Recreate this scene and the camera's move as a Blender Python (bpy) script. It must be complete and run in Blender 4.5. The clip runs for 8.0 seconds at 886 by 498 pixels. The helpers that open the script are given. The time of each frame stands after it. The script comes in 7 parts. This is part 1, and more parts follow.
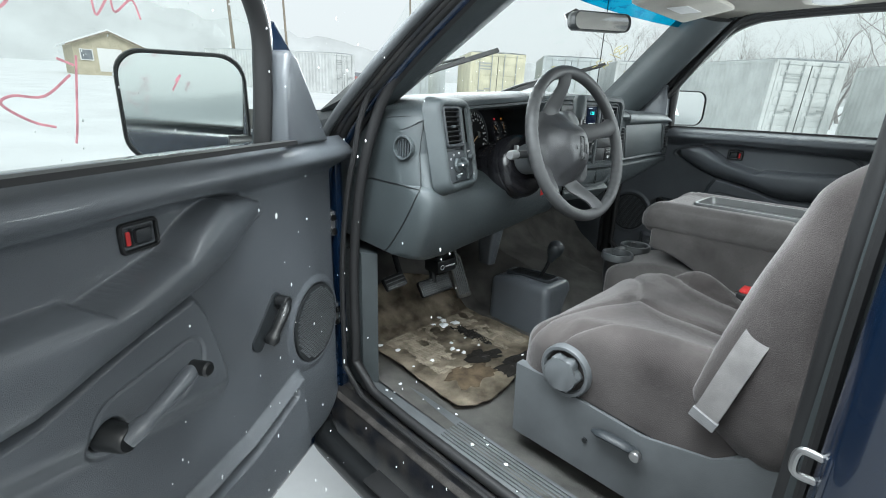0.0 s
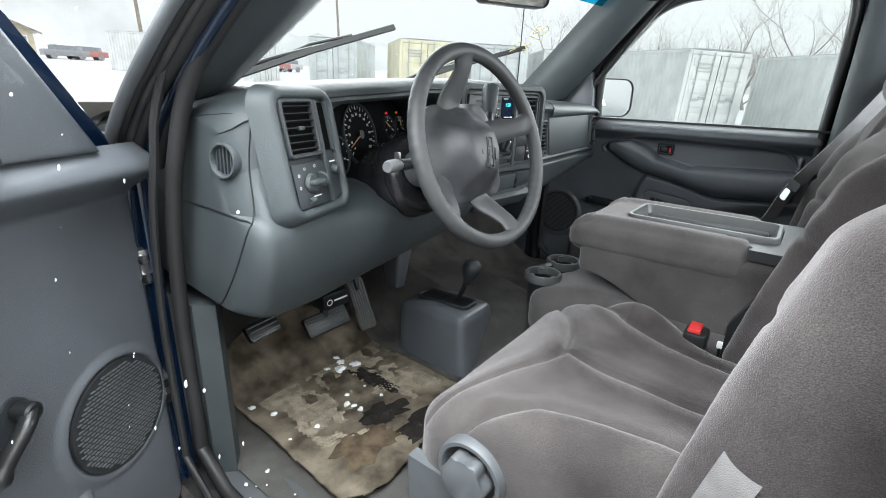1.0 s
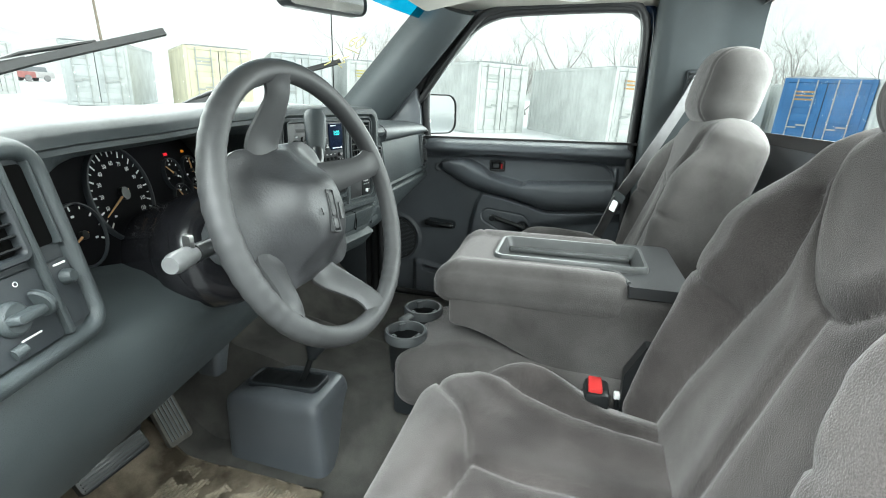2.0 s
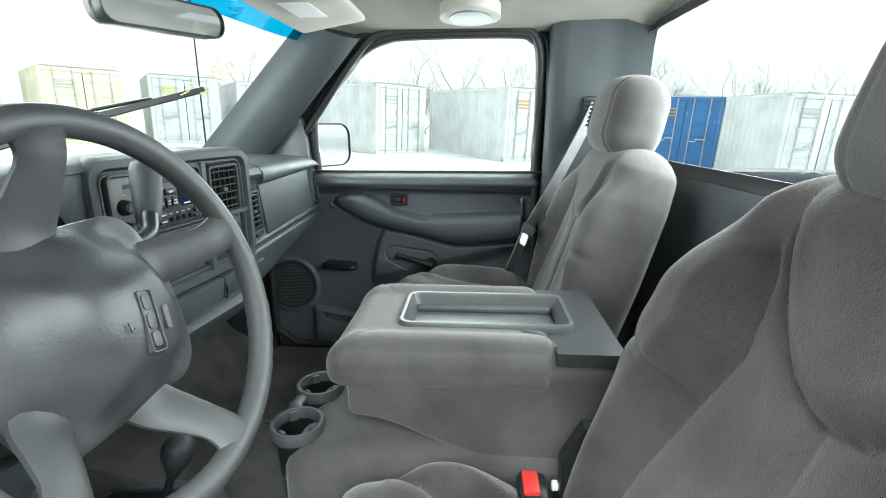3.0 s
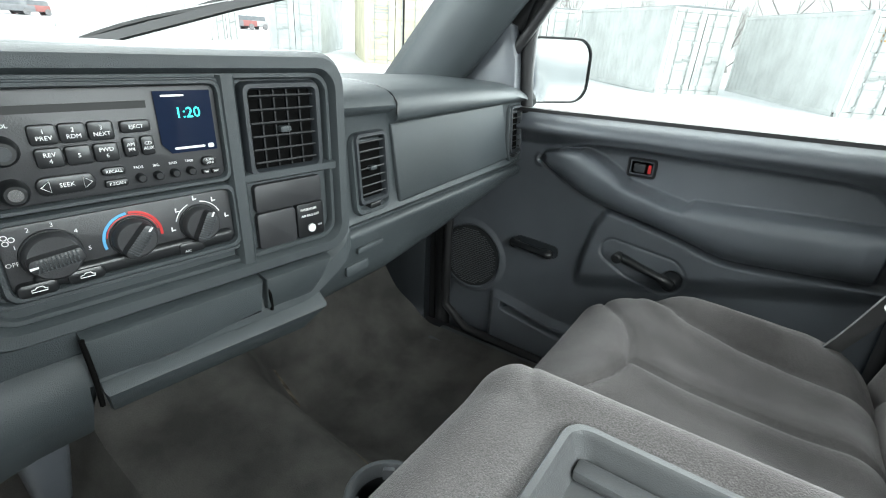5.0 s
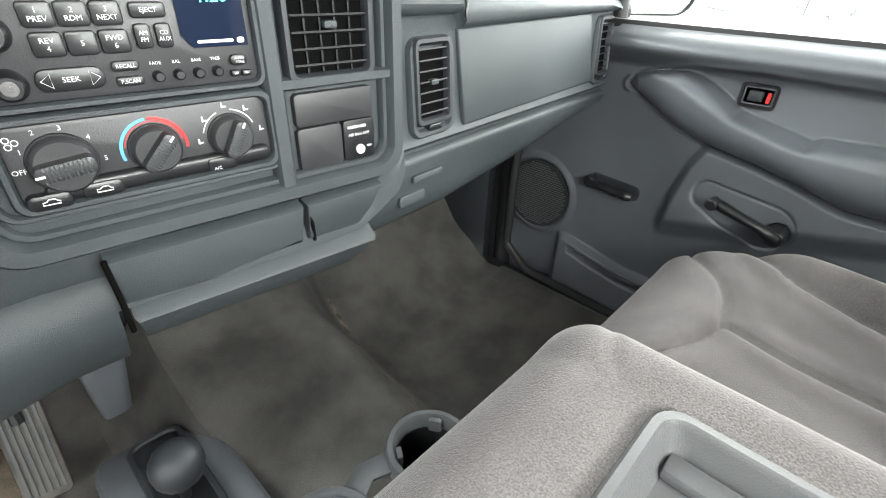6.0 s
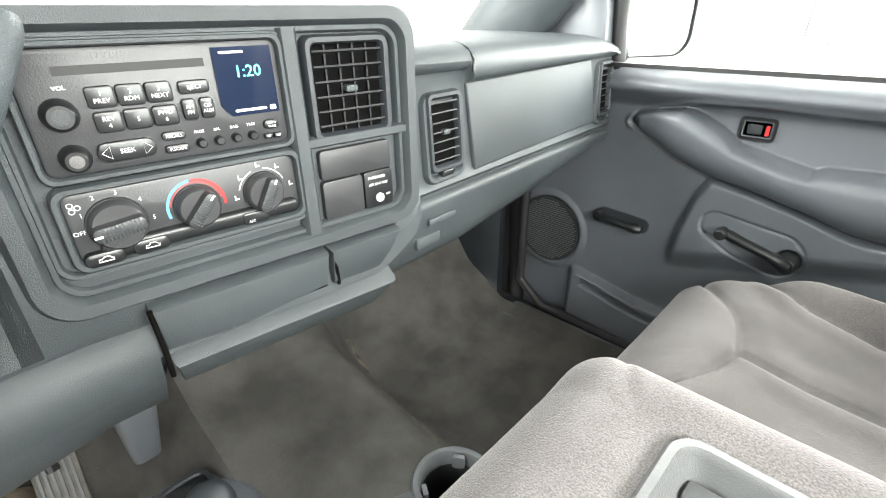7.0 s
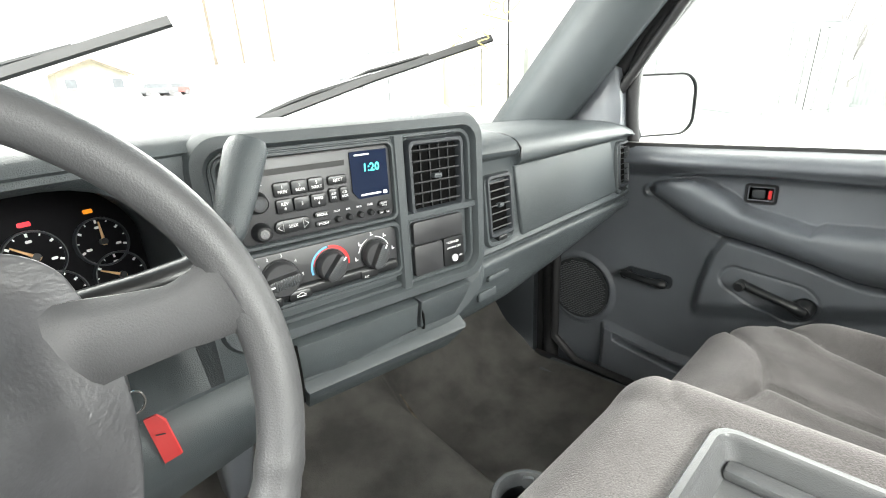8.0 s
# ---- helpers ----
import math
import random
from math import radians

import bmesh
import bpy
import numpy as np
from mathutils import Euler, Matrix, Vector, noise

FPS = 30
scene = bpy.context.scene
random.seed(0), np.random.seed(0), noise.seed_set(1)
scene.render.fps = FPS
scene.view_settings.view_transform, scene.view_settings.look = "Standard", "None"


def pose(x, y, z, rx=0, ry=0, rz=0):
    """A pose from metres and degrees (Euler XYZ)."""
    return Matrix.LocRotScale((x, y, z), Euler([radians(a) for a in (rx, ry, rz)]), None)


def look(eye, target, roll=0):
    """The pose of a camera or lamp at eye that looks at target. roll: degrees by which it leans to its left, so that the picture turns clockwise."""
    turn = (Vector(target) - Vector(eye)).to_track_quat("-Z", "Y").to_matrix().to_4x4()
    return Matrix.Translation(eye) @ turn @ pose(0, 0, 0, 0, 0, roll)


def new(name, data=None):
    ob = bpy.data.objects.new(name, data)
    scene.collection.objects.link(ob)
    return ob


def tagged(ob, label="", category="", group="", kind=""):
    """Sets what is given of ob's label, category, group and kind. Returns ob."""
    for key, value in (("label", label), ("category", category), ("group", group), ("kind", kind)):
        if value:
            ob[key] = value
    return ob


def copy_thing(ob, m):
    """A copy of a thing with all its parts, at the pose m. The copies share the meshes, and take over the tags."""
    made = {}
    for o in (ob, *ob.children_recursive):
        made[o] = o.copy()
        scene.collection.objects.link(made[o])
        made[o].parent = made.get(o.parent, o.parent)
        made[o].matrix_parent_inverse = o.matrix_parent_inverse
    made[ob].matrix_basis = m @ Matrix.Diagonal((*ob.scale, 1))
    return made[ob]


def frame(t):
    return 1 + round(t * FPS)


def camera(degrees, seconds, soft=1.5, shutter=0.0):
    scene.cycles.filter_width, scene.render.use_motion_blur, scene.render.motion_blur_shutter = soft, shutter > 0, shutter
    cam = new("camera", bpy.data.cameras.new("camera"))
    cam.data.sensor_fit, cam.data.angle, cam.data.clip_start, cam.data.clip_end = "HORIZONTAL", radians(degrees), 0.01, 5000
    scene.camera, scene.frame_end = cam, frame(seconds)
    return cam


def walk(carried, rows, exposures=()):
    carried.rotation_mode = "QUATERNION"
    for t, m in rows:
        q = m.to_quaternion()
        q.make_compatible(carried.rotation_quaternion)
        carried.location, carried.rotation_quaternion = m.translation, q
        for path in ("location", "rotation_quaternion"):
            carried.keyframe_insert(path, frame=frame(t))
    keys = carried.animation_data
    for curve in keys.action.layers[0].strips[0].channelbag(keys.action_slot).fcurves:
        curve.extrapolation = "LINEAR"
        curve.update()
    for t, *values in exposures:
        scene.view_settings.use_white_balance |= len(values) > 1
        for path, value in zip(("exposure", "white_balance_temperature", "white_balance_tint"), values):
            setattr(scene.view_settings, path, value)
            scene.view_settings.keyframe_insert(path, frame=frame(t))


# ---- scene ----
from mathutils.bvhtree import BVHTree

cam = camera(86.9, 8.0, soft=1.0)
PATH = [
    (0, (-1.548, -0.651, 1.379), (-0.199, 0.695, 0.771), 2.0),
    (0.5, (-1.355, -0.592, 1.382), (0.031, 0.702, 0.745), 2.2),
    (1, (-1.218, -0.522, 1.385), (0.291, 0.623, 0.743), 2.0),
    (1.5, (-1.097, -0.39, 1.408), (0.596, 0.471, 0.781), 1.9),
    (2, (-1.003, -0.346, 1.419), (0.84, 0.157, 0.83), 1.1),
    (2.2, (-0.962, -0.344, 1.426), (0.923, 0.01, 0.86), 0.6),
    (3.3, (-0.747, -0.316, 1.458), (1.182, -0.186, 0.948), -0.1),
    (3.5, (-0.69, -0.298, 1.446), (1.231, -0.072, 0.936), 0.1),
    (4, (-0.481, -0.278, 1.411), (1.366, 0.266, 0.871), 1.1),
    (4.2, (-0.398, -0.28, 1.419), (1.396, 0.396, 0.848), 1.5),
    (5.3, (-0.182, -0.288, 1.414), (1.234, 0.835, 0.557), 2.1),
    (5.5, (-0.162, -0.274, 1.407), (1.199, 0.869, 0.488), 2.2),
    (6, (-0.157, -0.237, 1.376), (1.104, 0.924, 0.346), 2.0),
    (6.5, (-0.157, -0.231, 1.37), (1.084, 0.96, 0.35), 0.9),
    (7, (-0.178, -0.249, 1.395), (1.1, 1.003, 0.499), -0.8),
    (7.5, (-0.231, -0.284, 1.426), (1.078, 1.029, 0.675), -2.4),
    (8, (-0.327, -0.293, 1.431), (0.988, 1.081, 0.814), -3.0),
]
EXPO = [(0.0, -0.15, 6200, 4), (0.5, -0.03, 6280, 6), (1.0, 0.05, 6350, 8), (1.5, 0.25, 6450, 6), (2.0, 0.38, 6400, 0), (3.5, 0.5, 6250, 0), (4.0, 0.5, 6300, 1), (4.4, 0.6, 6300, 3), (5.4, 0.75, 6400, 5), (6.0, 1.5, 6750, 8), (6.5, 1.8, 6900, 8), (7.2, 2.05, 6900, 8), (8.0, 1.4, 6900, 8)]
walk(cam, [(t, look(eye, target, roll)) for t, eye, target, roll in PATH],
     EXPO)

# ---- world and light ----
world = bpy.data.worlds.new("overcast_sky")
scene.world = world
world.use_nodes = True
wn, wl = world.node_tree.nodes, world.node_tree.links
sky = wn.new("ShaderNodeTexSky")
sky.sky_type, sky.sun_disc = "NISHITA", False
sky.sun_elevation, sky.sun_rotation = radians(39), radians(194)
sky.air_density, sky.dust_density, sky.ozone_density = 1.0, 4.0, 1.0
hsv = wn.new("ShaderNodeHueSaturation")
hsv.inputs["Saturation"].default_value = 0.12
veil = wn.new("ShaderNodeMix")
veil.data_type = "RGBA"
veil.inputs["Factor"].default_value = 0.75
veil.inputs["B"].default_value = (13.0, 13.4, 13.6, 1)
wl.new(sky.outputs["Color"], hsv.inputs["Color"])
wl.new(hsv.outputs["Color"], veil.inputs["A"])
wl.new(veil.outputs["Result"], wn["Background"].inputs["Color"])
wn["Background"].inputs["Strength"].default_value = 0.090

sun = new("sun", bpy.data.lights.new("sun", "SUN"))
sun.data.energy, sun.data.angle, sun.data.color = 1.5, radians(40), (1.0, 0.97, 0.93)
sun.matrix_world = look((-3, -12, 10), (0, 0, 0))


def window_light(name, at, aim, w, h, power, spread=180):
    a = new(name, bpy.data.lights.new(name, "AREA"))
    a.data.shape, a.data.size, a.data.size_y, a.data.energy, a.data.color = "RECTANGLE", w, h, power, (0.95, 0.98, 1.0)
    a.data.spread = radians(spread)
    a.matrix_world = look(at, aim)


window_light("sky_through_windshield", (0, 0.62, 1.60), (0, -0.2, 1.0), 1.3, 0.5, 14)
window_light("sky_through_door_opening", (-1.02, -0.18, 1.60), (-0.60, -0.10, 0.60), 0.9, 0.45, 12.5, 100)
window_light("sky_through_passenger_window", (0.97, -0.13, 1.52), (0, -0.13, 1.0), 0.75, 0.40, 6)
window_light("sky_through_back_window", (0, -0.95, 1.54), (0, 0.2, 1.0), 1.5, 0.36, 23)

# ---- materials ----
def mat(name, col, rough=0.6, var=0.12, scale=8.0, bump=0.0, bscale=300.0, metal=0.0, col2=None, spec=0.5, coat=0.0):
    """A painted, moulded or woven surface: colour that drifts at two scales, fine relief, uneven gloss."""
    m = bpy.data.materials.new(name)
    m.use_nodes = True
    n, l = m.node_tree.nodes, m.node_tree.links
    b = n["Principled BSDF"]
    tc = n.new("ShaderNodeTexCoord")
    big = n.new("ShaderNodeTexNoise")
    big.inputs["Scale"].default_value, big.inputs["Detail"].default_value = scale, 6.0
    small = n.new("ShaderNodeTexNoise")
    small.inputs["Scale"].default_value, small.inputs["Detail"].default_value = bscale, 3.0
    l.new(tc.outputs["Object"], big.inputs["Vector"])
    l.new(tc.outputs["Object"], small.inputs["Vector"])
    c2 = col2 or tuple(min(1.0, c * (1 + var)) for c in col)
    c1 = tuple(c * (1 - var) for c in col) if not col2 else col
    ramp = n.new("ShaderNodeMix")
    ramp.data_type = "RGBA"
    ramp.inputs["A"].default_value, ramp.inputs["B"].default_value = (*c1, 1), (*c2, 1)
    mr = n.new("ShaderNodeMapRange")
    mr.inputs["From Min"].default_value, mr.inputs["From Max"].default_value = 0.35, 0.65
    l.new(big.outputs["Fac"], mr.inputs["Value"])
    l.new(mr.outputs["Result"], ramp.inputs["Factor"])
    fine = n.new("ShaderNodeMix")
    fine.data_type, fine.blend_type = "RGBA", "MULTIPLY"
    fine.inputs["Factor"].default_value = min(1.0, var * 2.0)
    l.new(ramp.outputs["Result"], fine.inputs["A"])
    l.new(small.outputs["Fac"], fine.inputs["B"])
    gain = n.new("ShaderNodeMix")
    gain.data_type = "RGBA"
    gain.inputs["Factor"].default_value = 0.5
    l.new(ramp.outputs["Result"], gain.inputs["A"])
    l.new(fine.outputs["Result"], gain.inputs["B"])
    l.new(gain.outputs["Result"], b.inputs["Base Color"])
    rr = n.new("ShaderNodeMapRange")
    rr.inputs["To Min"].default_value, rr.inputs["To Max"].default_value = max(0.02, rough - 0.08), min(1.0, rough + 0.08)
    l.new(big.outputs["Fac"], rr.inputs["Value"])
    l.new(rr.outputs["Result"], b.inputs["Roughness"])
    b.inputs["Metallic"].default_value = metal
    b.inputs["Specular IOR Level"].default_value = spec
    b.inputs["Coat Weight"].default_value = coat
    if bump:
        bp = n.new("ShaderNodeBump")
        bp.inputs["Strength"].default_value, bp.inputs["Distance"].default_value = bump, 0.001
        l.new(small.outputs["Fac"], bp.inputs["Height"])
        l.new(bp.outputs["Normal"], b.inputs["Normal"])
    return m


def glow(name, col, power):
    m = mat(name, col, 0.4)
    b = m.node_tree.nodes["Principled BSDF"]
    b.inputs["Emission Color"].default_value = (*col, 1)
    b.inputs["Emission Strength"].default_value = power
    return m


def glass(name, col=(0.97, 0.99, 0.98), gloss=0.35):
    """A clear pane: light passes straight through, with a reflection that grows towards grazing views."""
    m = bpy.data.materials.new(name)
    m.use_nodes = True
    n, l = m.node_tree.nodes, m.node_tree.links
    n.remove(n["Principled BSDF"])
    tr, gl, mx, lw = n.new("ShaderNodeBsdfTransparent"), n.new("ShaderNodeBsdfGlossy"), n.new("ShaderNodeMixShader"), n.new("ShaderNodeLayerWeight")
    tr.inputs["Color"].default_value = (*col, 1)
    gl.inputs["Roughness"].default_value = 0.01
    pw, ml = n.new("ShaderNodeMath"), n.new("ShaderNodeMath")
    pw.operation, ml.operation = "POWER", "MULTIPLY_ADD"
    pw.inputs[1].default_value = 5.0
    ml.inputs[1].default_value, ml.inputs[2].default_value = gloss, 0.004
    l.new(lw.outputs["Facing"], pw.inputs[0])
    l.new(pw.outputs["Value"], ml.inputs[0])
    l.new(ml.outputs["Value"], mx.inputs["Fac"])
    l.new(tr.outputs["BSDF"], mx.inputs[1])
    l.new(gl.outputs["BSDF"], mx.inputs[2])
    l.new(mx.outputs["Shader"], n["Material Output"].inputs["Surface"])
    return m


DASH = mat("dash_plastic", (0.041, 0.049, 0.0525), 0.46, 0.14, 6, 0.8, 900, spec=0.45)
DASH_D = mat("dark_plastic", (0.022, 0.026, 0.030), 0.48, 0.12, 6, 0.3, 900)
BLACK = mat("black_plastic", (0.010, 0.011, 0.012), 0.35, 0.15, 20, 0.1, 600)
DOORP = mat("door_plastic", (0.090, 0.099, 0.111), 0.34, 0.14, 5, 0.8, 900, spec=0.6, coat=0.3)
GLOSS = mat("gloss_black_plastic", (0.012, 0.012, 0.014), 0.2, 0.12, 14, 0.08, 500)
RUB = mat("rubber_seal", (0.012, 0.012, 0.013), 0.6, 0.15, 12, 0.2, 400)
def velour(name, dark, pale):
    """Pile cloth: brushed light and dark patches, speckled weave, a soft sheen at grazing views."""
    m = mat(name, dark, 0.9, 0.3, 7.0, 1.0, 620.0, col2=pale, spec=0.12)
    n, l = m.node_tree.nodes, m.node_tree.links
    b = n["Principled BSDF"]
    b.inputs["Sheen Weight"].default_value = 0.40
    b.inputs["Sheen Roughness"].default_value = 0.45
    b.inputs["Sheen Tint"].default_value = (0.75, 0.72, 0.72, 1)
    tc = n.new("ShaderNodeTexCoord")
    sp = n.new("ShaderNodeTexNoise")
    sp.inputs["Scale"].default_value, sp.inputs["Detail"].default_value = 640.0, 2.0
    l.new(tc.outputs["Object"], sp.inputs["Vector"])
    rg = n.new("ShaderNodeMapRange")
    rg.inputs["From Min"].default_value, rg.inputs["From Max"].default_value = 0.36, 0.64
    rg.inputs["To Min"].default_value, rg.inputs["To Max"].default_value = 0.76, 1.24
    l.new(sp.outputs["Fac"], rg.inputs["Value"])
    mu = n.new("ShaderNodeMix")
    mu.data_type, mu.blend_type = "RGBA", "MULTIPLY"
    mu.inputs["Factor"].default_value = 1.0
    old = b.inputs["Base Color"].links[0].from_socket
    l.new(old, mu.inputs["A"])
    l.new(rg.outputs["Result"], mu.inputs["B"])
    l.new(mu.outputs["Result"], b.inputs["Base Color"])
    return m


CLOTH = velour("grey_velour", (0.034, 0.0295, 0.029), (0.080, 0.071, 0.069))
# lit copies of the seat cloth: light from the door opening put into the colour
CLOTH_L = velour("brightest_lit_velour", (0.070, 0.065, 0.064), (0.116, 0.110, 0.108))
CLOTH_P = velour("lit_velour", (0.060, 0.056, 0.055), (0.112, 0.105, 0.103))
GRILLE = mat("speaker_mesh", (0.018, 0.02, 0.022), 0.5, 0.2, 20)
CARPET = mat("carpet", (0.108, 0.106, 0.101), 0.92, 0.30, 11, 1.0, 420, spec=0.15, col2=(0.180, 0.174, 0.163))
MATM = mat("dirty_mat", (0.108, 0.089, 0.066), 0.92, 0.35, 13, 1.0, 350, spec=0.2, col2=(0.40, 0.34, 0.26))
PAINT = mat("navy_paint", (0.003, 0.012, 0.034), 0.25, 0.1, 4, 0.0, 200, spec=0.5, coat=0.6)
SNOW = mat("snow", (0.80, 0.82, 0.84), 0.9, 0.06, 0.6, 0.6, 30)
HEAD = mat("headliner_cloth", (0.42, 0.40, 0.36), 0.95, 0.08, 7, 0.6, 1500)
CHROME = mat("bright_metal", (0.6, 0.6, 0.6), 0.22, 0.05, 10, metal=1.0)
STEEL = mat("brushed_metal", (0.35, 0.35, 0.35), 0.4, 0.1, 30, metal=1.0)
LEATH = mat("leather_grain", (0.046, 0.047, 0.049), 0.50, 0.15, 12, 0.3, 700)
PADL = mat("pad_leather", (0.040, 0.041, 0.044), 0.42, 0.2, 25, 0.45, 300)
RED = mat("red_plastic", (0.50, 0.03, 0.03), 0.4, 0.08, 15)
WHITE = mat("white_print", (0.75, 0.75, 0.75), 0.5, 0.05, 40)
GLASS = glass("window_glass")
TINT = glass("blue_tint_band", (0.02, 0.38, 0.62))
MIRROR = mat("mirror_glass", (0.85, 0.87, 0.88), 0.05, 0.02, 3, metal=1.0)
BELT = mat("belt_webbing", (0.19, 0.19, 0.195), 0.8, 0.1, 30, 0.8, 900)
SILLP = mat("sill_plastic", (0.088, 0.094, 0.100), 0.5, 0.2, 8, 0.3, 700)

# ---- building helpers ----
XF = [Matrix.Identity(4)]
V = Vector


def thing(name, at, label, category, group="", kind=""):
    ob = new(name)
    ob.empty_display_size = 0.05
    ob.matrix_world = XF[0] @ Matrix.Translation(at)
    return tagged(ob, label, category, group, kind)


def part(name, bm, material, parent=None, label="", smooth=40):
    """Links a bmesh as one mesh object under a thing or a part."""
    if XF[0] != Matrix.Identity(4):
        bm.transform(XF[0])
        if XF[0].determinant() < 0:
            bmesh.ops.reverse_faces(bm, faces=bm.faces)
    for f in bm.faces:
        f.smooth = True
    lim = radians(smooth)
    for e in bm.edges:
        if len(e.link_faces) == 2 and e.calc_face_angle(0) > lim:
            e.smooth = False
    me = bpy.data.meshes.new(name)
    bm.to_mesh(me)
    bm.free()
    ob = new(name, me)
    for m in (material if isinstance(material, (list, tuple)) else [material]):
        me.materials.append(m)
    if parent is not None:
        ob.parent = parent
        ob.matrix_parent_inverse = parent.matrix_basis.inverted() if parent.type == "EMPTY" else Matrix.Identity(4)
    if label:
        ob["label"] = label
    return ob


def box(x0, x1, y0, y1, z0, z1, bev=0.0, seg=2, bm=None):
    bm = bm or bmesh.new()
    r = bmesh.ops.create_cube(bm, size=1)
    for v in r["verts"]:
        v.co = V(((x0 + x1) / 2 + v.co.x * (x1 - x0), (y0 + y1) / 2 + v.co.y * (y1 - y0), (z0 + z1) / 2 + v.co.z * (z1 - z0)))
    if bev:
        es = list({e for v in r["verts"] for e in v.link_edges})
        bmesh.ops.bevel(bm, geom=es, offset=bev, segments=seg, affect="EDGES", profile=0.5)
    return bm


def loft(rings, closed=True, caps=True, bm=None):
    """Skin through rings of points, each of the same count."""
    bm = bm or bmesh.new()
    vs = [[bm.verts.new(p) for p in r] for r in rings]
    n = len(rings[0])
    for a, b in zip(vs, vs[1:]):
        for i in range(n if closed else n - 1):
            j = (i + 1) % n
            bm.faces.new((a[i], a[j], b[j], b[i]))
    if caps and closed:
        bm.faces.new(list(reversed(vs[0])))
        bm.faces.new(vs[-1])
    bmesh.ops.recalc_face_normals(bm, faces=bm.faces)
    return bm


def tube(pts, r, seg=10, closed=False, bm=None, flat=1.0, up=None):
    """A round rod along points; r a number or one a point; flat squeezes it along its second axis."""
    pts = [V(p) for p in pts]
    n = len(pts)
    rs = r if isinstance(r, (list, tuple)) else [r] * n
    rings = []
    ref = V(up) if up else None
    for i, p in enumerate(pts):
        a = pts[(i - 1) % n] if closed or i > 0 else p
        b = pts[(i + 1) % n] if closed or i < n - 1 else p
        t = (b - a).normalized()
        if ref is None:
            ref = V((0, 0, 1)) if abs(t.z) < 0.9 else V((1, 0, 0))
        u = (ref - t * ref.dot(t)).normalized()
        w = t.cross(u)
        if not up:
            ref = u
        rings.append([p + (u * math.cos(k * math.tau / seg) * flat + w * math.sin(k * math.tau / seg)) * rs[i] for k in range(seg)])
    if closed:
        rings.append(rings[0])
        bm2 = loft(rings, True, False, bm)
        bmesh.ops.remove_doubles(bm2, verts=bm2.verts, dist=1e-6)
        return bm2
    return loft(rings, True, True, bm)


def cyl(p0, p1, r0, r1=None, seg=20, bm=None, bev=0.0):
    p0, p1 = V(p0), V(p1)
    r1 = r0 if r1 is None else r1
    if bev:
        t = (p1 - p0).normalized() * bev
        return tube([p0, p0 + t, p1 - t, p1], [r0 - bev, r0, r1, r1 - bev], seg, bm=bm)
    return tube([p0, p1], [r0, r1], seg, bm=bm)


def smoothline(pts, n=6):
    """Catmull-Rom through points."""
    p = [V(q) for q in pts]
    p = [2 * p[0] - p[1]] + p + [2 * p[-1] - p[-2]]
    out = []
    for i in range(1, len(p) - 2):
        for k in range(n):
            t = k / n
            out.append(0.5 * ((2 * p[i]) + (p[i + 1] - p[i - 1]) * t + (2 * p[i - 1] - 5 * p[i] + 4 * p[i + 1] - p[i + 2]) * t * t
                              + (3 * p[i] - p[i - 1] - 3 * p[i + 1] + p[i + 2]) * t ** 3))
    out.append(p[-2])
    return out


def rrect(w, h, r, n=4):
    """Rounded rectangle, centred, anticlockwise."""
    out = []
    for cx, cy, a0 in ((w / 2 - r, h / 2 - r, 0), (-w / 2 + r, h / 2 - r, 90), (-w / 2 + r, -h / 2 + r, 180), (w / 2 - r, -h / 2 + r, 270)):
        for k in range(n + 1):
            a = radians(a0 + 90 * k / n)
            out.append((cx + r * math.cos(a), cy + r * math.sin(a)))
    return out


def plate(poly, o, u, v, d0, d1, bev=0.0, bm=None, seg=2):
    """A flat plate: outline poly in the plane (o; u, v), from depth d0 to d1 along u x v."""
    bm = bm or bmesh.new()
    o, u, v = V(o), V(u).normalized(), V(v).normalized()
    w = u.cross(v)
    lo = [bm.verts.new(o + u * a + v * b + w * d0) for a, b in poly]
    hi = [bm.verts.new(o + u * a + v * b + w * d1) for a, b in poly]
    n = len(poly)
    top = bm.faces.new(hi)
    bm.faces.new(list(reversed(lo)))
    for i in range(n):
        bm.faces.new((lo[i], lo[(i + 1) % n], hi[(i + 1) % n], hi[i]))
    if bev:
        bmesh.ops.bevel(bm, geom=list(top.edges), offset=bev, segments=seg, affect="EDGES", profile=0.5)
    bmesh.ops.recalc_face_normals(bm, faces=bm.faces)
    return bm


def ringplate(outer, inner, o, u, v, d0, d1, bm=None, lip=0.0):
    """A frame between two outlines of the same count, from depth d0 to d1; lip rounds its front edges."""
    o, u, v = V(o), V(u).normalized(), V(v).normalized()
    w = u.cross(v)
    P = lambda poly, d: [o + u * a + v * b + w * d for a, b in poly]
    mix = lambda k: [((1 - k) * a[0] + k * b[0], (1 - k) * a[1] + k * b[1]) for a, b in zip(outer, inner)]
    rings = [P(outer, d0), P(outer, d1 - lip), P(mix(0.25), d1), P(mix(0.75), d1), P(inner, d1 - lip), P(inner, d0)]
    bm = bm or bmesh.new()
    return loft(rings, True, False, bm)


def sheet(fn, nu, nv, thick=0.0, bm=None):
    """A surface p = fn(u, v), u and v from 0 to 1."""
    bm = bm or bmesh.new()
    g = [[bm.verts.new(fn(i / nu, j / nv)) for j in range(nv + 1)] for i in range(nu + 1)]
    fs = [bm.faces.new((g[i][j], g[i + 1][j], g[i + 1][j + 1], g[i][j + 1])) for i in range(nu) for j in range(nv)]
    if thick:
        bmesh.ops.solidify(bm, geom=fs, thickness=thick)
        bmesh.ops.recalc_face_normals(bm, faces=bm.faces)
    return bm


